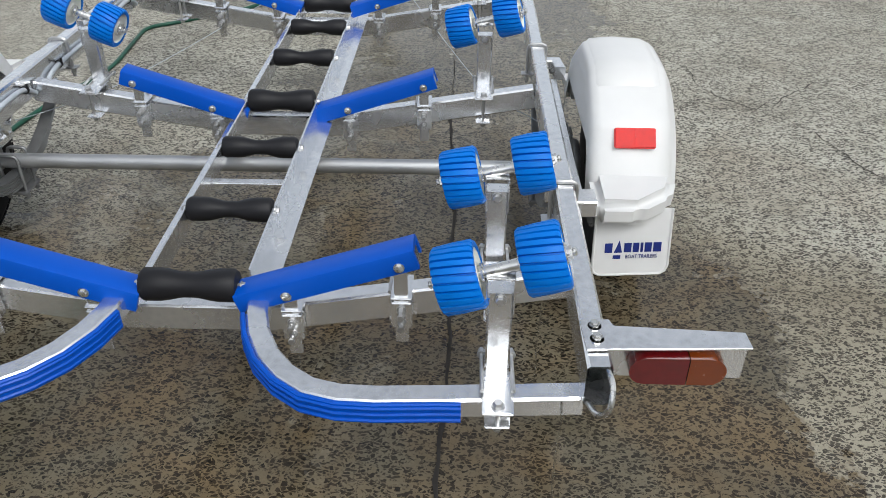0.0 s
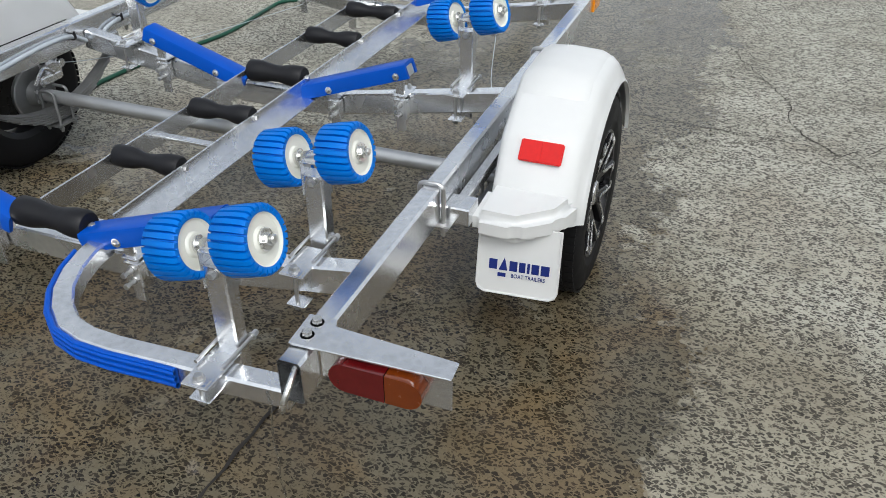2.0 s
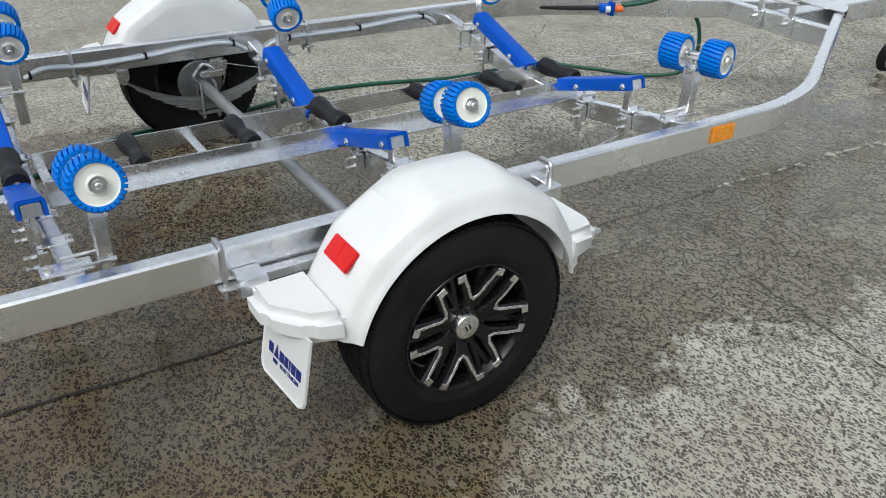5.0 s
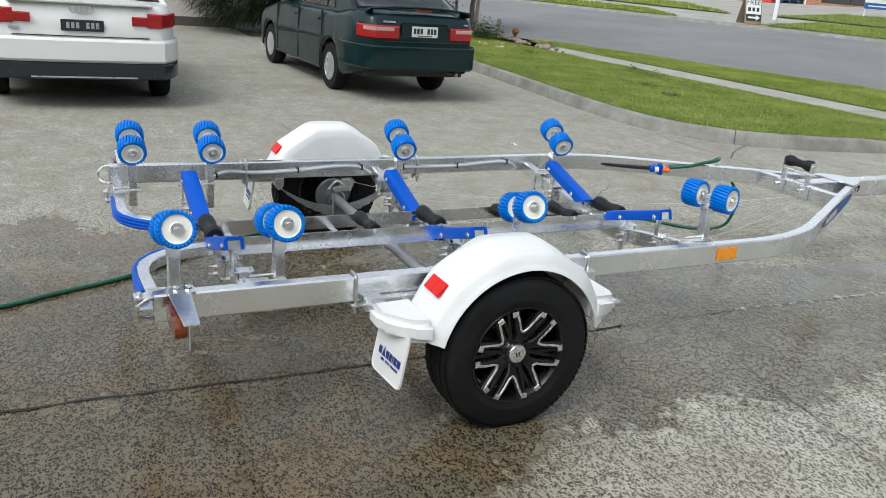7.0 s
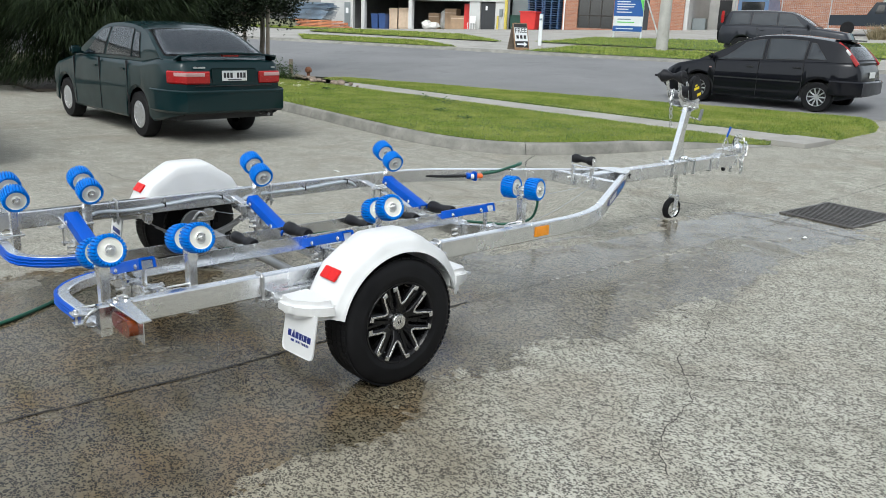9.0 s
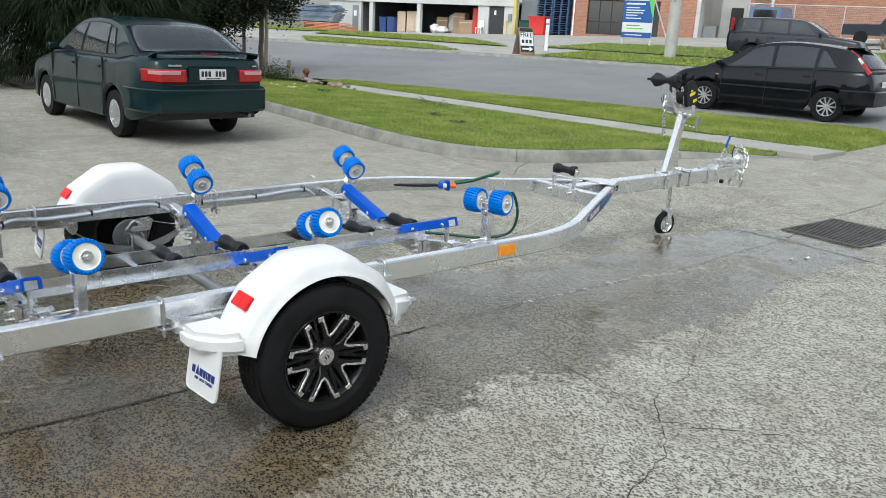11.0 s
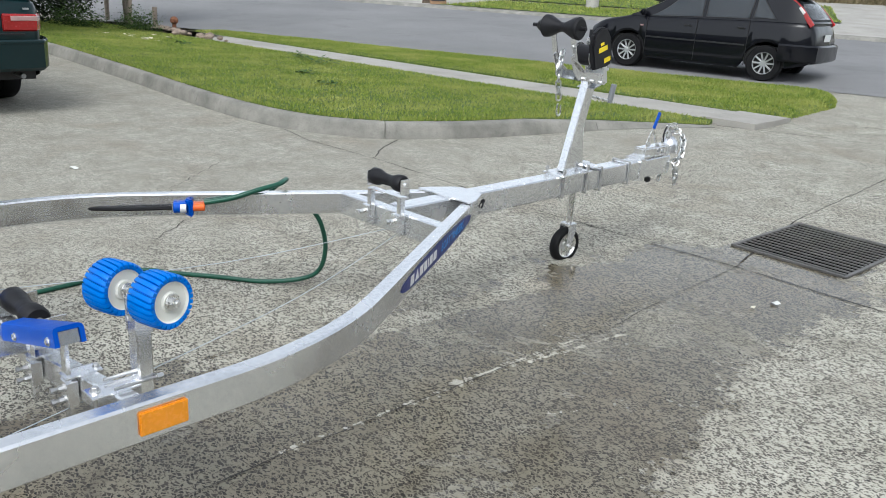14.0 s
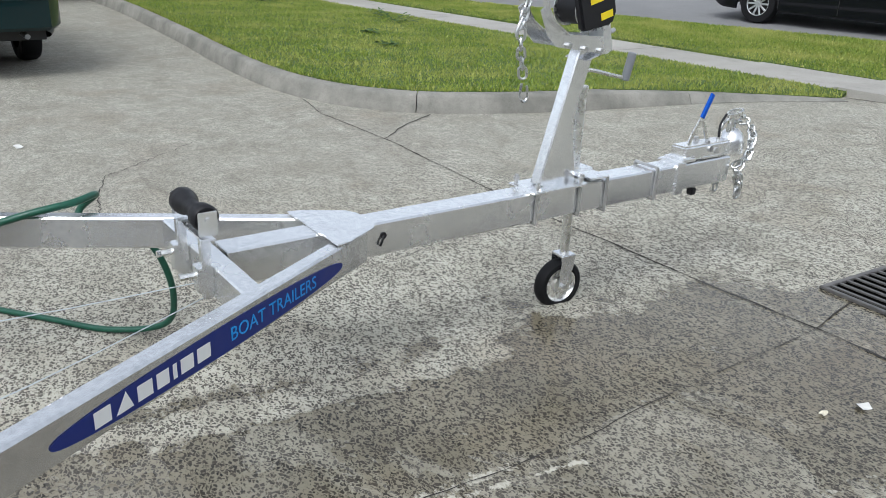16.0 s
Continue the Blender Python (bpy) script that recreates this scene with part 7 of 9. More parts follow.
fm = Matrix.Translation((-3.73, 18.31, 0.165)) @ Matrix.Rotation(radians(187.5), 4, "Z")
hatch = car("hatchback", fm, spec, "black five-door hatchback parked at the street edge")
for sd in (1, -1):
    bm = bmesh.new()
    sweep(bm, [(0.09, sd * 0.765, 1.00), (0.24, sd * 0.735, 1.17), (0.36, sd * 0.70, 1.29), (0.56, sd * 0.635, 1.42)], 0.085, 0.05, up=(0, 1, 0), bev=0.014)
    lamp = part("tail_lamp", bm, LAMPCAR, hatch)
    bm = bmesh.new()
    sweep(bm, [(0.26, sd * 0.752, 1.20), (0.36, sd * 0.722, 1.295)], 0.05, 0.036, up=(0, 1, 0), bev=0.008)
    part("reversing_lens", bm, PLATEW, lamp, "clear reversing lens")
    add_box(hatch, "rubbing_strip", (2.1, sd * 0.887, 0.60), (1.9, 0.016, 0.03), TRIM, 0.004)
    add_box(hatch, "side_repeater", (3.15, sd * 0.882, 0.80), (0.06, 0.012, 0.03), LAMPCLEAR, 0.003)
add_box(hatch, "roof_spoiler", (0.50, 0, 1.485), (0.34, 1.10, 0.028), BLACKPAINT, 0.01)
tail_band(hatch, "rear_bumper", spec, 0.53, 0.30, 0.55, 0.03, BLACKPAINT, thick=0.07, bev=0.03)
add_box(hatch, "number_plate", (-0.02, 0, 0.80), (0.02, 0.37, 0.12), PLATEW, 0.003, "white number plate left plain")

# small dark off-roader across the street
spec = dict(L=4.4, hw=0.89, wheel=(0.35, 0.22), axles=(0.85, 3.47), sill=0.32, crease=0.75, paint=CHARCOAL, rim="spoke", round=0.14,
            under=((0, 0.48), (0.4, 0.42), (0.8, 0.36), (3.7, 0.36), (4.4, 0.48)),
            deck=((0, 0.95), (0.05, 1.08), (0.2, 1.12), (2.9, 1.10), (3.3, 1.08), (4.2, 0.96), (4.4, 0.65)), tumble=0.1,
            roofline=((0.05, 1.10), (0.12, 1.36), (0.25, 1.56), (0.55, 1.63), (1.5, 1.65), (2.25, 1.62), (2.5, 1.56), (2.9, 1.34), (3.3, 1.07)), lean=0.30, bow=0.03,
            rear_screen=(0.07, 0.22), front_screen=(2.48, 3.24),
            side_windows=((2.02, 2.92, 2.50, 2.02, 0.10, 0.86), (1.12, 1.94, 1.94, 1.14, 0.10, 0.86), (0.36, 1.04, 1.02, 0.42, 0.10, 0.86)),
            handles=(1.5, 2.4), doors=(1.35, 2.2, 3.1))
ca, cn = street(-2.75, 31.0)
cm = Matrix.Translation((ca, cn, ground_z(ca, cn) + 0.085)) @ Matrix.Rotation(TH - radians(4), 4, "Z")
crv = car("off_roader", cm, spec, "dark compact off-roader parked on the far forecourt")
bm = bmesh.new()
lathe(bm, [(0, -0.1), (0.22, -0.1), (0.34, -0.08), (0.35, 0), (0.34, 0.08), (0.22, 0.1), (0, 0.1)], Matrix.Translation((-0.12, 0.05, 0.85)) @ Matrix.Rotation(radians(90), 4, "Y"), 28)
part("spare_wheel", bm, RUBBER, crv)
for sd in (1, -1):
    add_box(crv, "tail_lamp", (0.08, sd * 0.79, 1.38), (0.10, 0.12, 0.42), LAMPCAR, 0.02)

# ---- trees, walls and the far side of the street ----
RZ = Matrix.Rotation(TH, 4, "Z")


def far(name, a, n_, label, cat, group="", dz=0.06, turn=0.0, kind=""):
    """A thing on the far side: x along the street, y away from it, z up from the paving."""
    px, py = street(a, n_)
    e = empty(name, Matrix.Translation((px, py, ground_z(px, py) + dz)) @ RZ @ Matrix.Rotation(radians(turn), 4, "Z"))
    return tagged(e, label, cat, group, kind)


def quads(name, vs, material, parent=None, per=4):
    """Many small loose faces from an array of corners."""
    k = len(vs) // per
    me = bpy.data.meshes.new(name)
    me.from_pydata([tuple(v) for v in vs.tolist()], [], [tuple(range(i * per, i * per + per)) for i in range(k)])
    me.materials.append(material)
    ob = new(name, me)
    if parent is not None:
        ob.parent = parent
    return ob


def blades(name, pts, height, width, material, seed, parent=None):
    """Grass blades: one bent sliver for each root point."""
    r = np.random.default_rng(seed)
    k = len(pts)
    ang = r.uniform(0, 2 * np.pi, k)
    h = height * r.uniform(0.45, 1.25, k)
    w = width * r.uniform(0.6, 1.3, k)
    lean = r.uniform(0.1, 0.9, k) * h
    la = r.uniform(0, 2 * np.pi, k)
    d = np.stack([np.cos(ang) * w, np.sin(ang) * w, np.zeros(k)], 1)
    tip = np.stack([np.cos(la) * lean, np.sin(la) * lean, h], 1)
    vs = np.empty((k * 3, 3))
    vs[0::3], vs[1::3], vs[2::3] = pts - d, pts + d, pts + tip
    return quads(name, vs, material, parent, 3)


def grass_mat(name, dark, mid, straw):
    m, n, l, b = mat(name)
    g = n.new("ShaderNodeNewGeometry")
    patch = noise_node(n, l, 1.1, 5, 0.6, g.outputs["Position"])
    c = ramp(n, l, g.outputs["Random Per Island"], [(0.0, dark), (0.55, mid), (0.9, mid), (1.0, straw)])
    c = mixc(n, l, ramp(n, l, patch, [(0.45, 0.0), (0.7, 0.6)]), c, straw)
    l.new(c, b.inputs["Base Color"])
    b.inputs["Roughness"].default_value = 0.6
    b.inputs["Specular IOR Level"].default_value = 0.25
    return m


GRASS = grass_mat("lawn_grass_blades", (0.075, 0.135, 0.016), (0.215, 0.275, 0.045), (0.43, 0.41, 0.13))


def mesh_scatter(ob, count, seed):
    """Random root points on a surface, by area."""
    r = np.random.default_rng(seed)
    me = ob.data
    me.calc_loop_triangles()
    co = np.array([v.co[:] for v in me.vertices])
    tri = np.array([t.vertices[:] for t in me.loop_triangles])
    p, q, s = co[tri[:, 0]], co[tri[:, 1]], co[tri[:, 2]]
    area = np.linalg.norm(np.cross(q - p, s - p), axis=1)
    i = r.choice(len(tri), count, p=area / area.sum())
    u, v = r.random(count), r.random(count)
    f = u + v > 1
    u[f], v[f] = 1 - u[f], 1 - v[f]
    return p[i] + (q - p)[i] * u[:, None] + (s - p)[i] * v[:, None]


tagged(blades("lawn_grass", mesh_scatter(lawn_a, 120000, 1), 0.030, 0.006, GRASS, 2), "short green grass blades with straw patches", "grass", kind="stuff")
tagged(blades("strip_grass", mesh_scatter(lawn_b, 90000, 3), 0.034, 0.008, GRASS, 4), "short green grass blades on the strip", "grass", kind="stuff")
for k, ob in enumerate([o for o in bpy.data.objects if o.name.startswith("far_lawn")]):
    tagged(blades("far_grass", mesh_scatter(ob, 9000, 50 + k), 0.07, 0.02, GRASS, 60 + k), "short green grass on the far verge", "grass", kind="stuff")
# overhanging grass along the kerb's back
rr = np.random.default_rng(8)
roots = []
for i in range(len(KL) - 1):
    d = (KL[i + 1] - KL[i])
    nr = Vector((-d.y, d.x)).normalized()
    for _ in range(int(d.length * 160)):
        q = KL[i] + d * rr.random() + nr * (0.145 + 0.06 * rr.random())
        roots.append((q.x, q.y, kerb_h(i) + 0.004))
tagged(blades("kerb_grass", np.array(roots), 0.05, 0.006, GRASS, 9), "grass fringe hanging on the kerb", "grass", kind="stuff")

# broad weeds on the lawn
WEED = leafy("weed_leaf", (0.025, 0.06, 0.012), (0.06, 0.12, 0.02))


def weed(x, y, z, r, seed):
    rg = random.Random(seed)
    vs = []
    for k in range(46):
        a, d = rg.uniform(0, 6.28), r * math.sqrt(rg.random())
        c = Vector((x + d * math.cos(a), y + d * math.sin(a) * 0.7, z + rg.uniform(0.01, 0.06)))
        la, ln = rg.uniform(0, 6.28), rg.uniform(0.05, 0.11)
        f = Vector((math.cos(la), math.sin(la), rg.uniform(-0.2, 0.4))) * ln
        s = Vector((-math.sin(la), math.cos(la), 0)) * ln * 0.3
        vs += [c, c + f * 0.5 + s, c + f, c + f * 0.5 - s]
    return tagged(quads("weed", np.array([v[:] for v in vs]), WEED), "dark broad-leaved weed growing in the lawn", "weed", "lawn weeds")


for k, (x, y, r) in enumerate(((-9.8, 11.5, 0.42), (-9.3, 11.35, 0.3), (-10.4, 11.6, 0.28), (-12.6, 10.6, 0.2), (-8.1, 10.1, 0.18), (-6.9, 9.6, 0.15))):
    weed(x, y, 0.09, r, k)

# pale fallen leaves and litter
PALE = simple("dry_pale_leaf", (0.62, 0.58, 0.46), 0.7, 0, 0.25, 30)
PAPER = simple("white_litter", (0.60, 0.60, 0.57), 0.7, 0, 0.08, 30)


def scrap(name, x, y, z, r, material, label, cat, seed, group=""):
    rg = random.Random(seed)
    bm = bmesh.new()
    ring = []
    for k in range(9):
        a = 2 * math.pi * k / 9
        d = r * rg.uniform(0.55, 1.1)
        ring.append(bm.verts.new((d * math.cos(a), d * 0.6 * math.sin(a), 0.004 + rg.uniform(0, 0.35) * r)))
    c = bm.verts.new((0, 0, 0.004))
    for k in range(9):
        bm.faces.new((c, ring[k], ring[(k + 1) % 9]))
    ob = part(name, bm, material, smooth=0)
    ob.matrix_world = pose(x, y, z, 0, 0, rg.uniform(0, 360))
    return tagged(ob, label, cat, group)


rg = random.Random(5)
for k in range(16):
    scrap("leaf", -14.4 + rg.gauss(0, 0.55), 10.45 + rg.gauss(0, 0.25), 0.10, rg.uniform(0.05, 0.11), PALE, "pale dry fallen leaf on the lawn", "leaf", k, "fallen leaves on the lawn")
scrap("paper_scrap", -4.2, 5.2, 0.0, 0.055, PAPER, "crumpled white paper scrap on the concrete", "litter", 70)
scrap("leaf", 0.43, 6.95, 0.0, 0.040, PAPER, "pale curled leaf lying on the wet concrete", "leaf", 71)
scrap("leaf", 0.38, 6.80, 0.0, 0.022, PALE, "small pale leaf lying on the wet concrete", "leaf", 72)

# ---- trees ----
BARK = simple("grey_bark", (0.16, 0.135, 0.11), 0.9, 0, 0.4, 14, 0.5)
CONIFER = leafy("casuarina_needles", (0.006, 0.012, 0.005), (0.026, 0.038, 0.015))
BROAD = leafy("dark_broad_leaves", (0.006, 0.011, 0.006), (0.034, 0.046, 0.024))
SHRUB = leafy("shrub_leaves", (0.015, 0.035, 0.010), (0.07, 0.115, 0.03))


def limb(bm, p0, p1, r0, r1, bend=0.15, seed=0):
    rg = random.Random(seed)
    p0, p1 = Vector(p0), Vector(p1)
    L = (p1 - p0).length
    pts = [p0.lerp(p1, i / 6) + Vector((rg.uniform(-1, 1), rg.uniform(-1, 1), rg.uniform(-0.5, 0.5))) * L * bend * 0.3 * math.sin(math.pi * i / 6) for i in range(7)]
    for i in range(6):
        cyl(bm, pts[i], pts[i + 1], r0 + (r1 - r0) * i / 6, r0 + (r1 - r0) * (i + 1) / 6, 8)


def weeping_tree(name, base, centre, radii, count, seed, label):
    """A dark fine-needled tree: trunk, limbs and hanging needle sprays."""
    e = tagged(empty(name, pose(*base)), label, "tree")
    r = np.random.default_rng(seed)
    rg = random.Random(seed)
    bm = bmesh.new()
    limb(bm, (0, 0, -0.05), (0.1, 0.1, centre[2] + radii[2] * 0.5), 0.17, 0.05, 0.08, seed)
    for k in range(14):
        a = 2 * math.pi * k / 14 + rg.uniform(-0.3, 0.3)
        z0 = rg.uniform(0.5, centre[2] + 0.8)
        limb(bm, (0.03, 0.03, z0), (radii[0] * 0.85 * math.cos(a) + centre[0], radii[1] * 0.85 * math.sin(a) + centre[1], z0 + rg.uniform(0.4, 1.4)), 0.05, 0.012, 0.3, seed + k)
    part("trunk", bm, BARK, e)
    # sprays: each a hanging bunch of slivers
    n_s = count // 60
    u = r.normal(size=(n_s, 3))
    u /= np.linalg.norm(u, axis=1)[:, None]
    rad = r.uniform(0.45, 1.0, n_s) ** 0.6 * (1 + 0.22 * np.sin(u[:, 0] * 5 + u[:, 2] * 7))
    c = np.array(centre) + u * rad[:, None] * np.array(radii)
    c[:, 2] = np.maximum(c[:, 2], 0.45)
    vs = []
    for p in c:
        k = 60
        root = p + r.normal(size=(k, 3)) * np.array([0.14, 0.14, 0.10])
        out = np.array([p[0] - centre[0], p[1] - centre[1], 0]) * 0.10
        ln = r.uniform(0.10, 0.28, k)
        tip = root + out * r.uniform(0.2, 1.4, k)[:, None] + np.stack([r.normal(0, 0.07, k), r.normal(0, 0.07, k), -ln], 1)
        tip[:, 2] = np.maximum(tip[:, 2], 0.02)
        a = r.uniform(0, 6.28, k)
        d = np.stack([np.cos(a), np.sin(a), np.zeros(k)], 1) * r.uniform(0.005, 0.013, k)[:, None]
        blk = np.empty((k * 3, 3))
        blk[0::3], blk[1::3], blk[2::3] = root - d, root + d, tip
        vs.append(blk)
    quads("crown", np.concatenate(vs), CONIFER, e, 3)
    return e


def leaf_tree(name, base, lumps, leaves, size, material, seed, label, trunk=0.07, cat="tree", height=2.2):
    """A broadleaf crown in uneven clumps on a forked trunk."""
    e = tagged(empty(name, pose(*base)), label, cat)
    r = np.random.default_rng(seed)
    bm = bmesh.new()
    if trunk:
        limb(bm, (0, 0, -0.05), (0.05, 0, height), trunk, trunk * 0.7, 0.1, seed)
        for k, (c, rad) in enumerate(lumps):
            limb(bm, (0.05, 0, height * 0.8), c, trunk * 0.6, 0.012, 0.25, seed + k)
        part("trunk", bm, BARK, e)
    vs = []
    tot = sum(rad ** 2 for _, rad in lumps)
    for c, rad in lumps:
        n_c = max(4, int(leaves / 26 * rad ** 2 / tot))
        u = r.normal(size=(n_c, 3))
        u /= np.linalg.norm(u, axis=1)[:, None]
        cc = np.array(c) + u * (r.uniform(0.35, 1.05, n_c) ** 0.5)[:, None] * rad
        for p in cc:
            k = 26
            q = p + r.normal(size=(k, 3)) * 0.11 * (1 + size * 3)
            a = r.uniform(0, 6.28, k)
            el = r.uniform(-0.9, 0.5, k)
            f = np.stack([np.cos(a) * np.cos(el), np.sin(a) * np.cos(el), np.sin(el)], 1) * (size * r.uniform(0.6, 1.3, k))[:, None]
            s = np.cross(f, r.normal(size=(k, 3)))
            s = s / (np.linalg.norm(s, axis=1)[:, None] + 1e-6) * np.linalg.norm(f, axis=1)[:, None] * 0.24
            blk = np.empty((k * 4, 3))
            blk[0::4], blk[1::4], blk[2::4], blk[3::4] = q, q + f * 0.5 + s, q + f, q + f * 0.5 - s
            vs.append(blk)
    vs = np.concatenate(vs)
    vs[:, 2] = np.maximum(vs[:, 2], 0.01)
    quads("crown", vs, material, e, 4)
    return e


weeping_tree("weeping_tree", (-15.6, 6.3, 0), (0, 0, 2.7), (1.75, 2.6, 2.9), 130000, 11, "dark weeping fine-needled tree behind the sedan")
leaf_tree("street_tree", (-19.25, 12.55, 0), [((0.2, -0.3, 2.6), 0.95), ((0.5, -1.3, 2.2), 0.85), ((0.2, 0.45, 2.6), 0.75), ((0.4, -0.4, 3.6), 1.1), ((0.3, -2.2, 2.0), 0.9), ((-0.3, -0.6, 1.75), 0.6), ((0.2, 0.65, 1.95), 0.42), ((0.5, -3.0, 2.6), 1.0), ((0.4, -1.9, 3.4), 1.1), ((0.5, -3.4, 1.6), 0.8)],
          44000, 0.10, BROAD, 13, "dark-leaved street tree with a slim trunk", 0.085)
leaf_tree("shrub", (-18.7, 9.9, 0), [((0, 0, 0.9), 0.9), ((0.2, 0.8, 0.7), 0.55), ((-0.1, -0.4, 1.9), 0.9), ((0.2, 0.5, 1.6), 0.7)], 14000, 0.09, BROAD, 14, "dense dark-leaved shrub under the tree", 0.04, "shrub", 0.8)
leaf_tree("shrub", (-16.9, 10.3, 0.08), [((0, 0, 0.16), 0.28), ((0.4, 0.25, 0.12), 0.2), ((-0.4, -0.1, 0.15), 0.24)], 3000, 0.05, SHRUB, 15, "low green shrub at the lawn's edge", 0, "shrub")
leaf_tree("shrub", (-16.4, 11.3, 0.08), [((0, 0, 0.14), 0.24), ((0.3, 0.3, 0.1), 0.18)], 2000, 0.05, SHRUB, 16, "low green shrub at the lawn's edge", 0, "shrub")

# stakes, tap post and rubble by the lawn
TIMBER = simple("weathered_timber", (0.24, 0.20, 0.16), 0.85, 0, 0.35, 12, 0.3)
RUST = simple("rusted_iron", (0.20, 0.085, 0.045), 0.8, 0.3, 0.4, 20, 0.3)
ROCK = simple("brown_rubble", (0.24, 0.19, 0.15), 0.9, 0, 0.4, 12, 0.4)
for k, (x, y, h, ln) in enumerate(((-18.55, 12.3, 1.9, 0.05), (-20.1, 12.4, 1.8, -0.06))):
    e = tagged(empty("tree_stake", pose(x, y, 0)), "weathered grey timber stake beside the tree", "stake", "tree stakes")
    bm = bmesh.new()
    cyl(bm, (0, 0, -0.05), (ln, 0.02, h), 0.058, 0.052, 12, 0.01)
    part("stake", bm, TIMBER, e)
e = tagged(empty("tap_post", pose(-17.2, 12.3, 0)), "small weathered timber post with a tap", "post")
add_box(e, "post", (0, 0, 0.27), (0.09, 0.09, 0.56), TIMBER, 0.01)
add_box(e, "tap", (-0.07, 0.0, 0.44), (0.07, 0.04, 0.05), RUST, 0.01)
e = tagged(empty("standpipe", pose(-16.35, 12.35, 0)), "rusty iron standpipe with a round head", "standpipe")
bm = bmesh.new()
lathe(bm, [(0.10, 0.0), (0.09, 0.04), (0.05, 0.06), (0.045, 0.22), (0.085, 0.25), (0.09, 0.33), (0.05, 0.38), (0.0, 0.39)], None, 18)
part("body", bm, RUST, e)
bm = bmesh.new()
cyl(bm, (-0.14, 0, 0.29), (0.14, 0, 0.29), 0.035, seg=12, bev=0.004)
part("outlet", bm, RUST, e)
rg = random.Random(77)
for k in range(26):
    f = k / 25
    x, y = -17.0 + 3.2 * f + rg.gauss(0, 0.15), 12.15 - 0.15 * f + rg.gauss(0, 0.12)
    r = rg.uniform(0.04, 0.12) * (1.2 - 0.5 * f)
    bm = bmesh.new()
    bmesh.ops.create_icosphere(bm, subdivisions=2, radius=r)
    for v in bm.verts:
        v.co *= 1 + 0.35 * noise.noise(v.co * (9 / r * 0.1) + Vector((k * 3.1, 0, 0)))
        v.co.z *= 0.6
    ob = part("rubble_stone", bm, ROCK, smooth=0)
    ob.matrix_world = pose(x, y, 0.06 + r * 0.45, 0, 0, rg.uniform(0, 360))
    tagged(ob, "brown broken stone at the lawn's edge", "stone", "rubble by the lawn")

# ---- wall at the back of the yard ----
RENDERED = plain_concrete("pale_rendered_wall", (0.50, 0.47, 0.42), (0.66, 0.64, 0.59), 0.9)
PLINTH = simple("dark_plinth", (0.07, 0.062, 0.055), 0.85, 0, 0.3, 8, 0.2)
e = tagged(empty("boundary_wall", pose(-17.0, -3.0, 0)), "pale rendered wall with a dark plinth", "wall", kind="structure")
add_box(e, "wall", (0, 0, 1.5), (0.25, 16.0, 2.7), RENDERED, 0.01)
add_box(e, "plinth", (0.06, 0, 0.10), (0.30, 16.0, 0.2), PLINTH, 0.01)
add_box(e, "coping", (0, 0, 2.9), (0.36, 16.0, 0.1), KERBC, 0.015)
e = tagged(empty("garden_bed", pose(-17.8, 7.6, 0)), "bare dark soil bed under the trees", "garden bed", kind="structure")
add_box(e, "soil", (0.6, 1.3, 0.02), (4.6, 8.0, 0.05), simple("dark_soil", (0.07, 0.055, 0.04), 0.95, 0, 0.4, 8, 0.5), 0.02)

# ---- far buildings ----
WALLWHITE = plain_concrete("white_painted_wall", (0.46, 0.46, 0.45), (0.60, 0.60, 0.585), 0.4)
# garage lining kept dark grey: the dimness indoors is put into its colour
GARAGESHADE = plain_concrete("shade_toned_garage_lining", (0.10, 0.10, 0.10), (0.16, 0.16, 0.155), 0.8)
SIGNBROWN = simple("brown_sign_board", (0.30, 0.10, 0.055), 0.6, 0, 0.15, 5)
DARKDOOR = simple("dark_grey_door", (0.03, 0.032, 0.035), 0.5, 0, 0.2, 8)
GREYSTEEL = simple("grey_sheet_steel", (0.22, 0.245, 0.25), 0.5, 0.2, 0.15, 6, 0.1)
PIPEYEL = simple("yellow_bollard_paint", (0.62, 0.50, 0.10), 0.55, 0, 0.2, 6)
WINGLASS = glass_dark("building_glass", (0.02, 0.022, 0.024))
ALUFRAME = simple("bronze_window_frame", (0.05, 0.045, 0.04), 0.4, 0.4, 0.15, 10)
BLUEBIN = simple("blue_bin_plastic", (0.03, 0.07, 0.20), 0.5, 0, 0.15, 6)
REDBIN = simple("red_bin_plastic", (0.58, 0.035, 0.03), 0.45, 0, 0.12, 6)
GREENBIN = simple("dark_green_bin_plastic", (0.02, 0.07, 0.05), 0.5, 0, 0.15, 6)
BEIGE = simple("raw_board", (0.58, 0.45, 0.33), 0.75, 0, 0.2, 4)
CARD = simple("brown_cardboard", (0.36, 0.25, 0.16), 0.85, 0, 0.2, 5)
SHEETWHITE = simple("white_plastic_sacks", (0.70, 0.69, 0.67), 0.55, 0, 0.15, 6, 0.3)
SLATE = simple("blue_grey_sheets", (0.16, 0.22, 0.29), 0.5, 0.1, 0.25, 3)
PLANK = simple("orange_timber", (0.50, 0.19, 0.085), 0.7, 0, 0.25, 3, 0.1)
PALLETBLUE = simple("blue_painted_pallet", (0.04, 0.08, 0.17), 0.7, 0, 0.3, 4, 0.1)
FENCEWIRE = simple("galvanised_fence_wire", (0.45, 0.46, 0.47), 0.5, 0.6, 0.1, 8)


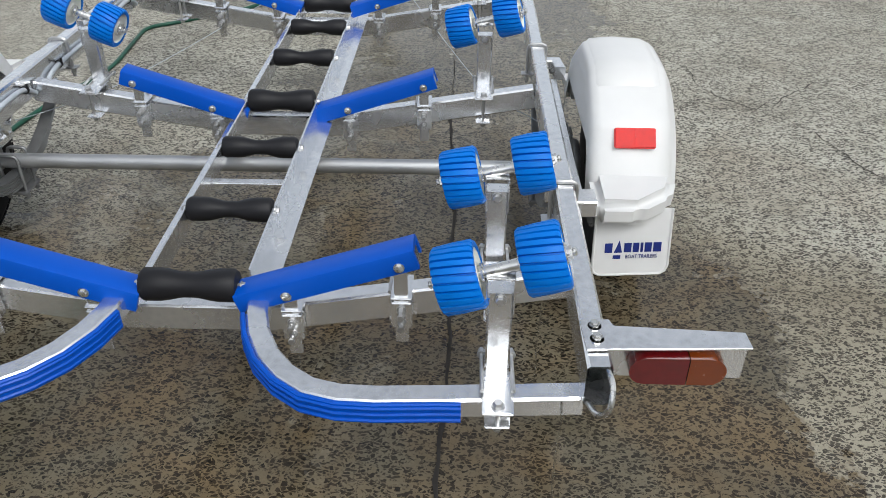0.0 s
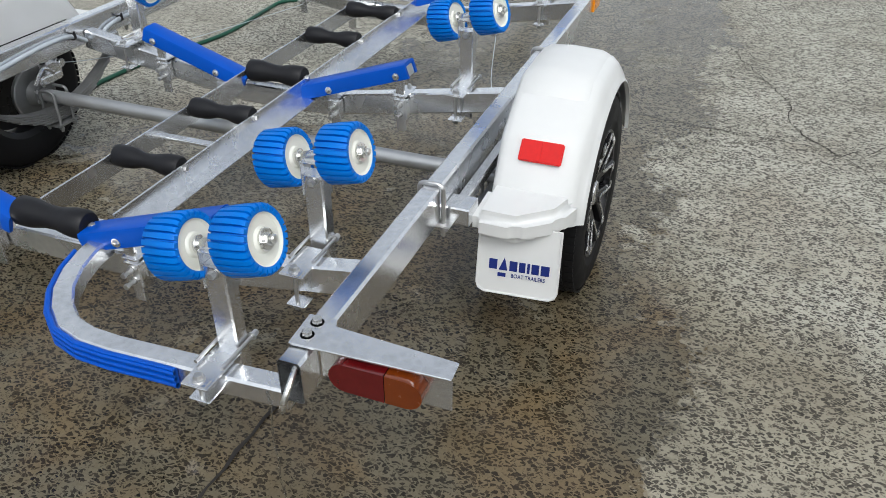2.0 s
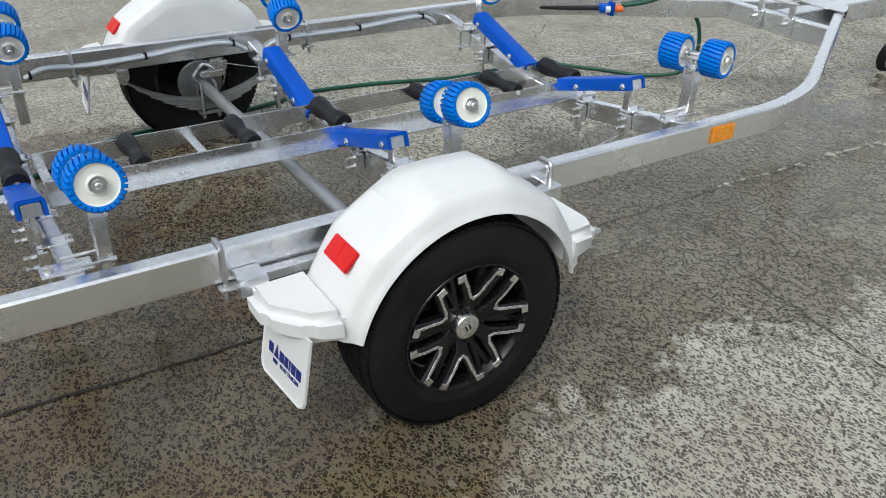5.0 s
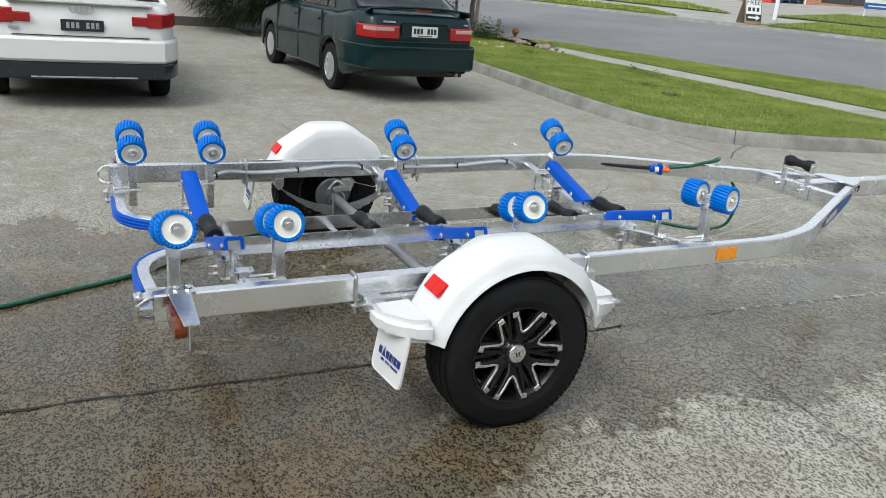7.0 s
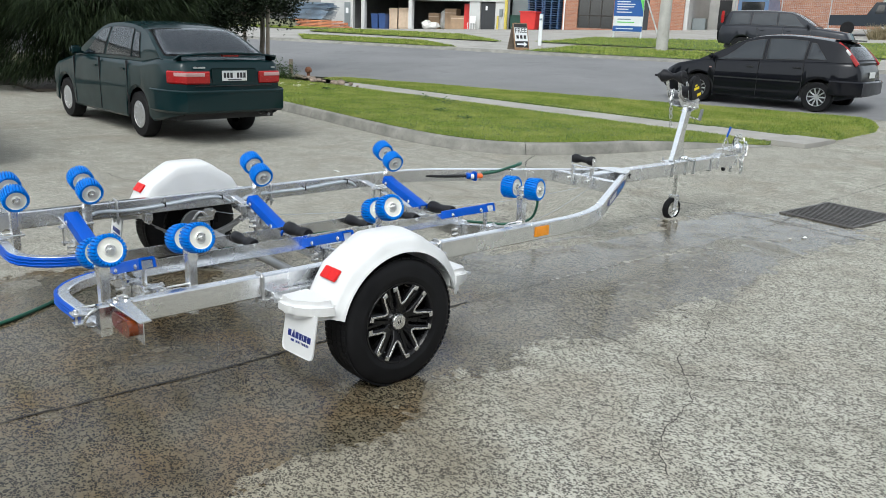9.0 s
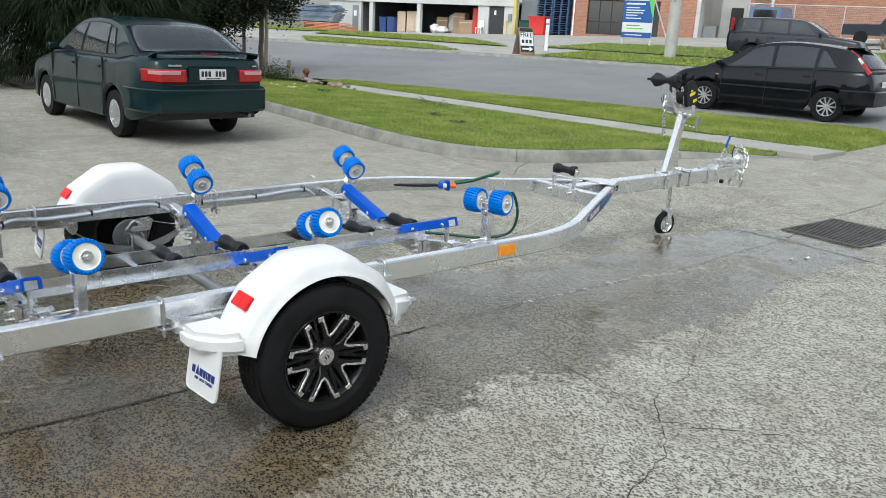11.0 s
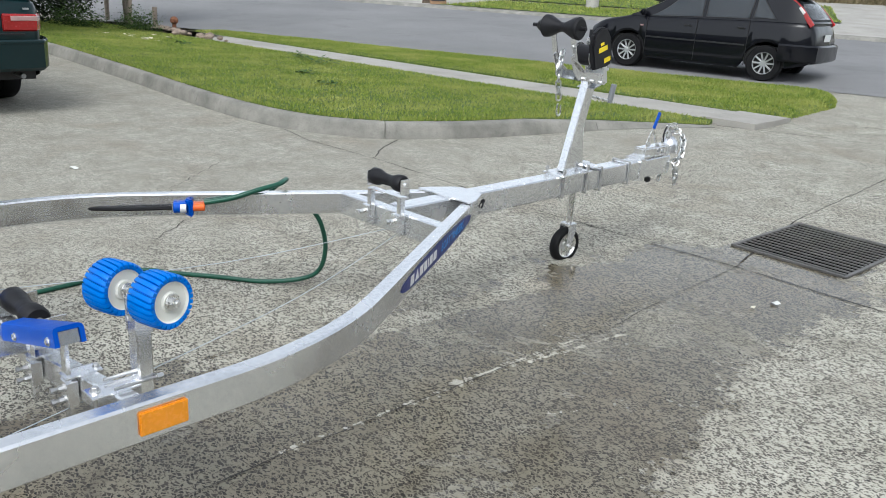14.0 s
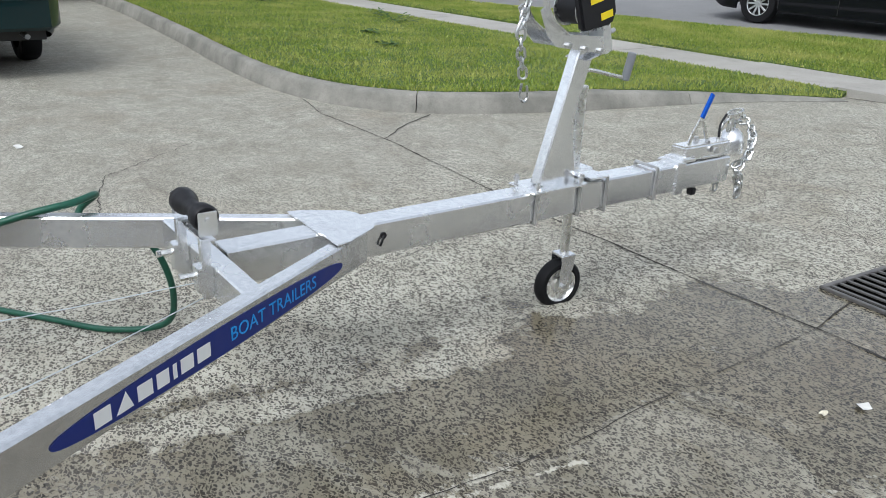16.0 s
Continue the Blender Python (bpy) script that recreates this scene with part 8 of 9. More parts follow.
def brickwork():
    m, n, l, b = mat("red_brickwork")
    g = n.new("ShaderNodeTexCoord").outputs["Object"]
    mp = n.new("ShaderNodeMapping")
    mp.inputs["Rotation"].default_value = (radians(90), 0, 0)
    l.new(g, mp.inputs["Vector"])
    br = n.new("ShaderNodeTexBrick")
    br.inputs["Color1"].default_value = (0.30, 0.125, 0.075, 1)
    br.inputs["Color2"].default_value = (0.40, 0.185, 0.11, 1)
    br.inputs["Mortar"].default_value = (0.34, 0.28, 0.23, 1)
    br.inputs["Scale"].default_value = 1.0
    br.inputs["Mortar Size"].default_value = 0.006
    br.inputs["Brick Width"].default_value = 0.24
    br.inputs["Row Height"].default_value = 0.086
    l.new(mp.outputs[0], br.inputs["Vector"])
    st = noise_node(n, l, 0.7, 5, 0.6, g)
    l.new(mixc(n, l, ramp(n, l, st, [(0.4, 0.0), (0.8, 0.4)]), br.outputs["Color"], (0.20, 0.10, 0.07)), b.inputs["Base Color"])
    b.inputs["Roughness"].default_value = 0.88
    return m


BRICK = brickwork()
F0 = 52.0


def gz(a, n_=F0):
    px, py = street(a, n_)
    return ground_z(px, py) + 0.06


def wall_piece(e, a0, a, name, x0, x1, z0, z1, material, y0=0.0, th=0.25):
    """A wall panel between street marks x0, x1 and world heights z0, z1."""
    zb = gz(a0)
    return add_box(e, name, ((x0 + x1) / 2 - a0, y0 + th / 2, (z0 + z1) / 2 - zb), (x1 - x0, th, z1 - z0), material, 0.01)


# white workshop with an open three-bay garage
wb = far("workshop_building", -30.0, F0, "white painted workshop with an open garage front", "building", kind="")
A0 = -30.0
WT = 6.2
wall_piece(wb, A0, 0, "wall", -37.6, -34.5, 0.85, 3.28, WALLWHITE)
wall_piece(wb, A0, 0, "wall", -24.4, -23.55, 1.1, 3.28, WALLWHITE)
wall_piece(wb, A0, 0, "wall", -22.35, -21.35, 1.2, 3.28, WALLWHITE)
wall_piece(wb, A0, 0, "beam", -37.6, -21.35, 3.28, 3.72, WALLWHITE, -0.10, 0.35)
wall_piece(wb, A0, 0, "wall", -37.6, -21.35, 3.72, WT, WALLWHITE)
wall_piece(wb, A0, 0, "sign_board", -28.6, -24.6, 3.80, 4.5, SIGNBROWN, -0.06, 0.05)
for p in (-33.55, -29.3):
    wall_piece(wb, A0, 0, "pillar", p - 0.16, p + 0.16, 0.9, 3.27, WALLWHITE, -0.06, 0.32)
# inner faces in dark grey, interior shade included in the colour
wall_piece(wb, A0, 0, "back_wall", -37.6, -21.35, 0.85, 3.7, GARAGESHADE, 6.5)
wall_piece(wb, A0, 0, "side_wall", -34.7, -34.5, 0.85, 3.7, GARAGESHADE, 0.26, 6.2)
wall_piece(wb, A0, 0, "side_wall", -24.4, -24.2, 0.85, 3.7, GARAGESHADE, 0.26, 6.2)
wall_piece(wb, A0, 0, "ceiling_panel", -37.6, -21.35, 3.45, 3.6, GARAGESHADE, 0.26, 6.3)
wall_piece(wb, A0, 0, "floor_panel", -37.6, -21.35, 0.80, 0.97, GARAGESHADE, 0.26, 6.3)
wall_piece(wb, A0, 0, "end_wall", -37.6, -37.35, 0.85, WT, WALLWHITE, 0.26, 8.0)
wall_piece(wb, A0, 0, "door", -23.5, -22.4, 1.25, 3.22, DARKDOOR, 0.08, 0.08)
wall_piece(wb, A0, 0, "service_door", -35.3, -34.75, 1.0, 3.0, GREYSTEEL, -0.04, 0.05)
wall_piece(wb, A0, 0, "notice", -35.16, -34.9, 2.2, 2.6, PRINTWHITE, -0.055, 0.012)
wall_piece(wb, A0, 0, "meter_box", -22.0, -21.75, 2.3, 2.8, GREYSTEEL, -0.09, 0.1)
wall_piece(wb, A0, 0, "door_notice", -23.15, -23.0, 2.7, 3.0, PRINTWHITE, 0.06, 0.012)
bm = bmesh.new()
cyl(bm, (-21.45 - A0, -0.15, 1.2 - gz(A0)), (-21.45 - A0, -0.15, WT - gz(A0)), 0.11, seg=14)
part("downpipe", bm, PIPEYEL, wb, "faded yellow downpipe")
bm = bmesh.new()
cyl(bm, (-22.0 - A0, -0.3, 1.2 - gz(A0)), (-22.0 - A0, -0.3, 2.35 - gz(A0)), 0.07, seg=14)
part("bollard", bm, PIPEYEL, wb, "faded yellow bollard")

# shed with a grey shutter
sh = far("shed_building", -19.0, F0, "grey steel shed with a roller shutter", "building")
for k in range(24):
    z0 = 1.3 + k * 0.2
    wall_piece(sh, -19.0, 0, "slat", -21.33, -17.25, z0, z0 + 0.19, GREYSTEEL, 0.6, 0.05)
wall_piece(sh, -19.0, 0, "wall", -21.33, -17.25, 1.2, 6.2, GREYSTEEL, 0.70)

# brick office
bb = far("brick_building", -13.0, F0, "red brick office with a dark aluminium window", "building")
wall_piece(bb, -13.0, 0, "wall", -17.2, -16.15, 1.3, 6.2, BRICK, -0.4)
wall_piece(bb, -13.0, 0, "wall", -16.15, -13.7, 1.3, 1.75, BRICK, -0.4)
wall_piece(bb, -13.0, 0, "wall", -16.15, -13.7, 3.9, 6.2, BRICK, -0.4)
wall_piece(bb, -13.0, 0, "wall", -13.7, -12.6, 1.3, 6.2, BRICK, -0.4)
wall_piece(bb, -13.0, 0, "wall", -12.6, -11.4, 3.9, 6.2, BRICK, -0.4)
wall_piece(bb, -13.0, 0, "wall", -11.4, -9.2, 1.3, 6.2, BRICK, -0.4)
wall_piece(bb, -13.0, 0, "door", -12.6, -11.4, 1.4, 3.9, DARKDOOR, -0.2, 0.06)
wall_piece(bb, -13.0, 0, "side_wall", -17.2, -16.95, 1.3, 6.2, BRICK, -0.14, 4.0)
wall_piece(bb, -13.0, 0, "window_backing", -16.15, -13.7, 1.75, 3.9, DARKDOOR, 0.4, 0.05)
bm = bmesh.new()
zb = gz(-13.0)
for x in (-16.12, -15.35, -14.55, -13.73):
    box(bm, (x + 13, -0.26, 2.825 - zb), (0.06, 0.07, 2.13), None, 0.004)
for z in (1.78, 2.55, 3.87):
    box(bm, (-14.925 + 13, -0.26, z - zb), (2.38, 0.07, 0.06), None, 0.004)
part("window_frame", bm, ALUFRAME, bb, "bronze aluminium window frame")
for x0, x1 in ((-16.09, -15.38), (-15.32, -14.58), (-14.52, -13.76)):
    for z0, z1 in ((1.81, 2.52), (2.58, 3.84)):
        wall_piece(bb, -13.0, 0, "pane", x0, x1, z0, z1, WINGLASS, -0.265, 0.012)
bm = bmesh.new()
cyl(bm, (-17.05 + 13, -0.47, 1.3 - zb), (-17.05 + 13, -0.47, 6.2 - zb), 0.05, seg=10)
part("downpipe", bm, PRINTWHITE, bb, "white downpipe")

# recess beside the office
rb = far("carport_building", -7.7, F0, "pale recessed carport beside the brick office", "building")
wall_piece(rb, -7.7, 0, "side_wall", -9.2, -8.95, 1.4, 6.2, WALLWHITE, -0.3, 6.0)
wall_piece(rb, -7.7, 0, "back_wall", -9.2, -5.9, 1.4, 6.2, WALLWHITE, 5.7)
wall_piece(rb, -7.7, 0, "beam", -9.2, -5.9, 4.6, 6.2, WALLWHITE, -0.3)
wall_piece(rb, -7.7, 0, "side_wall", -6.15, -5.9, 1.4, 6.2, BRICK, 0.0, 5.7)
wall_piece(rb, -7.7, 0, "door", -8.3, -7.5, 1.6, 3.9, DARKDOOR, 5.6, 0.06)
wall_piece(rb, -7.7, 0, "window", -7.0, -6.3, 2.7, 3.7, WINGLASS, 5.62, 0.04)
wall_piece(rb, -7.7, 0, "cabinet", -8.9, -8.1, 1.62, 2.6, GREYSTEEL, 0.8, 0.6)

# brick and timber yard behind a wire fence
yb = far("yard_building", 4.0, F0 + 7, "brick wall of the neighbouring yard", "building")
wall_piece(yb, 4.0, 0, "wall", -5.9, 1.5, 1.4, 7.0, BRICK)
wall_piece(yb, 4.0, 0, "wall", 1.5, 16.0, 1.4, 7.0, WALLWHITE)
wall_piece(yb, 4.0, 0, "sign_board", 1.8, 8.0, 3.6, 5.4, simple("teal_board", (0.20, 0.34, 0.38), 0.5, 0, 0.15, 4), -0.1, 0.08)
fence = far("wire_fence", -1.0, F0 - 1.0, "galvanised pipe and wire fence", "fence", dz=0.0)
for k in range(7):
    bm = bmesh.new()
    cyl(bm, (-5.1 + k * 2.6, 0, -0.1), (-5.1 + k * 2.6, 0, 1.95), 0.035, seg=8)
    part("post", bm, FENCEWIRE, fence)
for z in (1.9, 0.2):
    bm = bmesh.new()
    cyl(bm, (-5.1, 0, z), (10.5, 0, z), 0.025, seg=8)
    part("rail", bm, FENCEWIRE, fence)
bm = bmesh.new()
for k in range(150):
    x = -5.1 + k * 0.104
    box(bm, (x, 0, 1.05), (0.006, 0.004, 1.7))
for k in range(14):
    box(bm, (2.7, 0, 0.25 + k * 0.12), (15.6, 0.004, 0.006))
tagged(part("mesh", bm, FENCEWIRE, fence), kind="stuff")

# ---- things in and before the garage ----


def bin_thing(name, a, n_, w, d, h, material, label, group=""):
    e = far(name, a, n_, label, "bin", group)
    bm = bmesh.new()
    t = bmesh.new()
    box(t, (0, 0, h * 0.46), (w, d, h * 0.9))
    for v in t.verts:
        if v.co.z < h * 0.2:
            v.co.x *= 0.86
            v.co.y *= 0.86
    bevel(t, 0.03, 2)
    merge(bm, t)
    part("body", bm, material, e)
    add_box(e, "lid", (0, -0.02, h * 0.95), (w * 1.06, d * 1.08, h * 0.08), material, 0.02)
    for sx in (-1, 1):
        bm = bmesh.new()
        cyl(bm, (sx * w * 0.42 - 0.04, d * 0.42, 0.10), (sx * w * 0.42 + 0.04, d * 0.42, 0.10), 0.10, seg=12)
        part("wheel", bm, RUBBER, e)
    return e


bin_thing("wheelie_bin", -32.7, F0 + 0.6, 0.62, 0.7, 1.15, BLUEBIN, "blue plastic wheelie bin in the garage", "garage bins")
bin_thing("wheelie_bin", -31.95, F0 + 0.5, 0.62, 0.7, 1.15, BLUEBIN, "blue plastic wheelie bin in the garage", "garage bins")
bin_thing("skip_bin", -19.15, F0 - 1.2, 1.15, 0.9, 1.2, REDBIN, "red plastic skip bin before the shed")
bin_thing("skip_bin", -20.3, F0 - 0.6, 0.9, 0.8, 0.95, GREENBIN, "dark green plastic bin before the shed")
for a, w, h in ((-31.25, 0.72, 1.55), (-30.45, 0.66, 1.55), (-29.95, 0.34, 1.55)):
    e = far("board_panel", a, F0 + 0.7, "raw timber board panel standing in the garage", "panel", "standing panels")
    add_box(e, "board", (0, 0, h / 2), (w, 0.05, h), BEIGE, 0.008)
    add_box(e, "batten", (0, -0.045, 0.14), (w, 0.04, 0.08), BEIGE, 0.006)
    add_box(e, "batten", (0, -0.045, h - 0.14), (w, 0.04, 0.08), BEIGE, 0.006)
rg = random.Random(31)
for k, (a, y, w, h, mt, nm, lb) in enumerate((
        (-28.45, 1.0, 0.8, 0.7, SHEETWHITE, "sack", "white bulging plastic sack"), (-27.75, 0.8, 0.9, 0.55, SHEETWHITE, "sack", "white bulging plastic sack"), (-28.1, 1.7, 0.9, 1.15, CARD, "box", "brown cardboard box"),
        (-27.4, 1.8, 0.8, 1.5, SHEETWHITE, "sack", "white bulging plastic sack"), (-26.5, 1.4, 0.95, 1.45, CARD, "box", "brown cardboard box"), (-25.7, 1.0, 1.1, 0.95, CARD, "box", "brown cardboard box"), (-25.2, 2.0, 0.6, 1.6, SHEETWHITE, "sack", "white bulging plastic sack"))):
    e = far(nm, a, F0 + y, lb + " in the garage", nm, "garage clutter")
    bm = bmesh.new()
    if nm == "box":
        box(bm, (0, 0, h / 2), (w, 0.7, h), None, 0.012)
        part("carton", bm, mt, e)
        add_box(e, "tape", (0, -0.353, h * 0.8), (w * 0.98, 0.006, 0.06), BEIGE, 0)
        add_box(e, "flap", (0, -0.18, h + 0.01), (w, 0.34, 0.012), mt, 0.002)
    else:
        bmesh.ops.create_icosphere(bm, subdivisions=3, radius=0.5)
        for v in bm.verts:
            v.co *= 1 + 0.3 * noise.noise(v.co * 3.2 + Vector((k * 5.0, 0, 0)))
            v.co = Vector((v.co.x * w, v.co.y * 0.7, max(0, (v.co.z + 0.45) * h)))
        part("bag", bm, mt, e)
e = far("tool_cabinet", -24.75, F0 + 0.8, "tall red steel cabinet in the garage", "cabinet")
add_box(e, "body", (0, 0, 0.9), (0.68, 0.55, 1.75), REDBIN, 0.015)
add_box(e, "door", (-0.16, -0.285, 0.9), (0.30, 0.02, 1.62), REDBIN, 0.006)
add_box(e, "door", (0.16, -0.285, 0.9), (0.30, 0.02, 1.62), REDBIN, 0.006)
e = far("plastic_chair", -23.95, F0 - 0.5, "white moulded plastic chair by the wall", "chair")
add_box(e, "seat", (0, 0, 0.43), (0.46, 0.44, 0.03), PRINTWHITE, 0.012)
add_box(e, "backrest", (0, 0.21, 0.68), (0.44, 0.03, 0.46), PRINTWHITE, 0.012)
for sx in (-1, 1):
    for sy in (-1, 1):
        add_box(e, "leg", (sx * 0.2, sy * 0.19, 0.21), (0.04, 0.04, 0.42), PRINTWHITE, 0.008)

# stacks of sheets and planks
e = far("sheet_stack", -36.4, F0 - 2.5, "stack of blue-grey sheets on bearers", "stack")
for k in range(16):
    add_box(e, "sheet", (rg.uniform(-0.3, 0.3), rg.uniform(-0.1, 0.1), 0.72 + k * 0.075), (3.4 + rg.uniform(-0.5, 0.5), 1.2, 0.055), SLATE, 0.006)
for x in (-1.2, 0, 1.2):
    add_box(e, "bearer", (x, 0, 0.34), (0.12, 1.2, 0.68), TIMBER, 0.01)
e = far("plank_stack", -33.9, F0 - 4.5, "pile of orange-brown planks lying crosswise", "stack")
for k in range(22):
    bm = bmesh.new()
    box(bm, (rg.uniform(-0.4, 0.4), -0.5 + (k % 5) * 0.24, 0.10 + (k // 5) * 0.10), (3.9 + rg.uniform(-0.8, 0.6), 0.20, 0.07), Matrix.Rotation(radians(rg.uniform(-2.5, 2.5)), 4, "Z"), 0.006)
    part("plank", bm, PLANK, e)


def pallet_stack(a, n_, count, label):
    e = far("pallet_stack", a, n_, label, "pallets", "pallet stacks")
    for k in range(count):
        z = 0.02 + k * 0.15
        p = empty("pallet", Matrix.Translation((rg.uniform(-0.03, 0.03), 0, z)), e)
        bm = bmesh.new()
        for i in range(5):
            box(bm, (0, -0.5 + i * 0.25, 0.125), (1.15, 0.13, 0.022))
        part("deck_boards", bm, PALLETBLUE, p)
        for i in range(3):
            add_box(p, "block", (-0.5 + i * 0.5, 0, 0.06), (0.12, 1.1, 0.09), PALLETBLUE, 0)


pallet_stack(-19.1, F0 + 0.0, 17, "tall stack of blue painted pallets")
pallet_stack(-17.95, F0 + 0.0, 18, "tall stack of blue painted pallets")

# ---- signs and poles across the street ----
BOARDBLUE = simple("sign_blue", (0.015, 0.085, 0.30), 0.5, 0, 0.06, 4)
BOARDGREEN = simple("sign_green", (0.13, 0.52, 0.10), 0.5, 0, 0.06, 4)
BOARDWHITE = simple("sign_white", (0.66, 0.68, 0.68), 0.5, 0, 0.04, 4)
INKGREY = simple("sign_grey_ink", (0.16, 0.20, 0.24), 0.6, 0, 0.05, 10)
BLACKBOARD = simple("black_sign_face", (0.015, 0.015, 0.016), 0.55, 0, 0.15, 8)
PALEPOLE = plain_concrete("pole_concrete", (0.36, 0.35, 0.32), (0.48, 0.465, 0.43), 2.5)
FACE = Matrix.Rotation(radians(90), 4, "X")


def lettering(e, name, body, size, place, material, m=None):
    t = text_mesh(body, size, 0.002)
    bmesh.ops.transform(t, matrix=(m or Matrix.Identity(4)) @ Matrix.Translation(place) @ FACE, verts=t.verts)
    return part(name, t, material, e)


sb = far("sale_sign", -9.15, 39.9, "tall blue, white and green sale board on two legs", "sign", dz=0.1, turn=-6)
W, H, B = 1.55, 2.45, 0.32
add_box(sb, "panel", (0, 0, B + H / 2), (W, 0.03, H), BOARDWHITE, 0.004)
add_box(sb, "blue_field", (-0.0, -0.019, B + 1.26), (W, 0.006, 1.02), BOARDBLUE, 0)
add_box(sb, "blue_band", (0, -0.019, B + 0.15), (W, 0.006, 0.26), BOARDBLUE, 0)
bm = bmesh.new()
t = [bm.verts.new((x, -0.026, B + z)) for x, z in ((0.30, H), (W / 2, H), (W / 2, 0.95))]
t2 = [bm.verts.new((v.co.x, -0.016, v.co.z)) for v in t]
bm.faces.new(t)
bm.faces.new(t2[::-1])
for i in range(3):
    bm.faces.new((t[i], t2[i], t2[(i + 1) % 3], t[(i + 1) % 3]))
part("green_field", bm, BOARDGREEN, sb)
lettering(sb, "headline", "For Sale", 0.34, (-0.16, -0.020, B + 2.0), INKGREY)
for k, (w, z, x, mt) in enumerate(((1.0, 1.62, -0.15, BOARDWHITE), (0.7, 1.44, -0.28, BOARDWHITE), (0.95, 1.32, -0.15, BOARDWHITE), (0.9, 1.20, -0.18, BOARDWHITE), (0.6, 1.08, -0.32, BOARDWHITE), (0.8, 0.94, -0.22, BOARDWHITE), (0.7, 0.6, -0.2, INKGREY), (0.9, 0.46, -0.1, BOARDGREEN), (0.9, 0.15, -0.15, BOARDWHITE))):
    add_box(sb, "text_bar", (x, -0.024, B + z), (w, 0.004, 0.05 if k else 0.08), mt, 0)
for sx in (-1, 1):
    add_box(sb, "leg", (sx * (W / 2 - 0.05), 0.05, B / 2 + 0.9), (0.07, 0.07, B + 1.9), BOARDWHITE, 0.006)
bm = bmesh.new()
cyl(bm, (W / 2 - 0.05, 0.06, B + 1.9), (W / 2 + 0.5, 1.3, -0.1), 0.035, seg=8)
part("brace", bm, BOARDWHITE, sb)

af = far("a_frame_sign", -9.84, 28.3, "brown timber A-frame sign with black and white lettering", "sign", turn=-8, dz=0.1)
for sg in (1, -1):
    mm = Matrix.Translation((0, sg * 0.30, 0)) @ Matrix.Rotation(radians(sg * 17), 4, "X")
    mm = Matrix.Rotation(radians(62), 4, "Z") @ mm
    bm = bmesh.new()
    box(bm, (0, 0, 0.52), (0.64, 0.025, 1.04), mm, 0.004)
    part("board", bm, TIMBER if sg > 0 else simple("brown_ply", (0.26, 0.16, 0.09), 0.8, 0, 0.25, 6), af)
    y = -0.018 if sg < 0 else 0.018
    bm = bmesh.new()
    box(bm, (0, y, 0.55), (0.56, 0.008, 0.90), mm, 0)
    part("face", bm, BOARDWHITE if sg < 0 else TIMBER, af)
    if sg < 0:
        bm = bmesh.new()
        box(bm, (0, y - 0.005, 0.93), (0.56, 0.006, 0.14), mm, 0)
        part("top_band", bm, BLACKBOARD, af)
        lettering(af, "headline", "FREE", 0.26, (0, y - 0.007, 0.74), BLACKBOARD, mm)
        for k in range(3):
            bm = bmesh.new()
            box(bm, (-0.16 + k * 0.16, y - 0.006, 0.50), (0.10, 0.006, 0.13), mm, 0)
            part("text_bar", bm, BLACKBOARD, af)
        bm = bmesh.new()
        box(bm, (0, y - 0.005, 0.22), (0.56, 0.006, 0.24), mm, 0)
        part("arrow_field", bm, BLACKBOARD, af)
        bm = bmesh.new()
        box(bm, (-0.06, y - 0.010, 0.22), (0.30, 0.004, 0.06), mm, 0)
        t = bmesh.new()
        q = [t.verts.new((x, y - 0.012, z)) for x, z in ((0.09, 0.12), (0.24, 0.22), (0.09, 0.32))]
        t.faces.new(q)
        bmesh.ops.transform(t, matrix=mm, verts=t.verts)
        merge(bm, t)
        part("arrow", bm, BOARDWHITE, af)

e = far("marker_post", -10.3, 31.5, "slim white marker post with a dark band", "post", dz=0.1)
add_box(e, "post", (0, 0, 0.62), (0.15, 0.07, 1.28), BOARDWHITE, 0.012)
add_box(e, "band", (0, -0.038, 1.05), (0.13, 0.006, 0.08), INKGREY, 0)
e = far("power_pole", -5.2, 31.7, "tapered pale concrete power pole", "pole", dz=0.05)
bm = bmesh.new()
lathe(bm, [(0.235, -0.1), (0.215, 2.5), (0.19, 6.0), (0.16, 9.5), (0.0, 9.5)], None, 24)
part("shaft", bm, PALEPOLE, e)
add_box(e, "tag_plate", (0.0, -0.222, 2.2), (0.10, 0.012, 0.18), GREYSTEEL, 0.002)
for k, (a, n_) in enumerate(((-3.2, 40.8), (-3.5, 40.2), (-4.2, 40.6))):
    e = far("short_peg", a, n_, "short leaning timber peg in the grass", "peg", "pegs in the verge", dz=0.08)
    bm = bmesh.new()
    cyl(bm, (0, 0, -0.05), (0.06 * (k - 1), 0.03, 0.32), 0.03, 0.025, 8)
    part("peg", bm, TIMBER, e)

# ---- parked ute, van and rubble in the neighbouring yard ----
UTEPAINT = car_paint("dark_blue_grey_paint", (0.03, 0.036, 0.045))
ute = far("pickup_ute", 1.8, 47.5, "dark pickup with an open tray beside the fence", "car", turn=4)
bm = bmesh.new()
t = bmesh.new()
prof = [(-2.4, 0.45), (-2.4, 0.95), (-0.7, 1.0), (-0.35, 1.62), (0.55, 1.65), (1.25, 1.08), (2.35, 0.95), (2.4, 0.45)]
v0 = [t.verts.new((x, -0.85, z)) for x, z in prof]
v1 = [t.verts.new((x, 0.85, z)) for x, z in prof]
t.faces.new(v0)
t.faces.new(v1[::-1])
for i in range(len(prof)):
    j = (i + 1) % len(prof)
    t.faces.new((v0[i], v1[i], v1[j], v0[j]))
bevel(t, 0.07, 3)
merge(bm, t)
part("body", bm, UTEPAINT, ute)
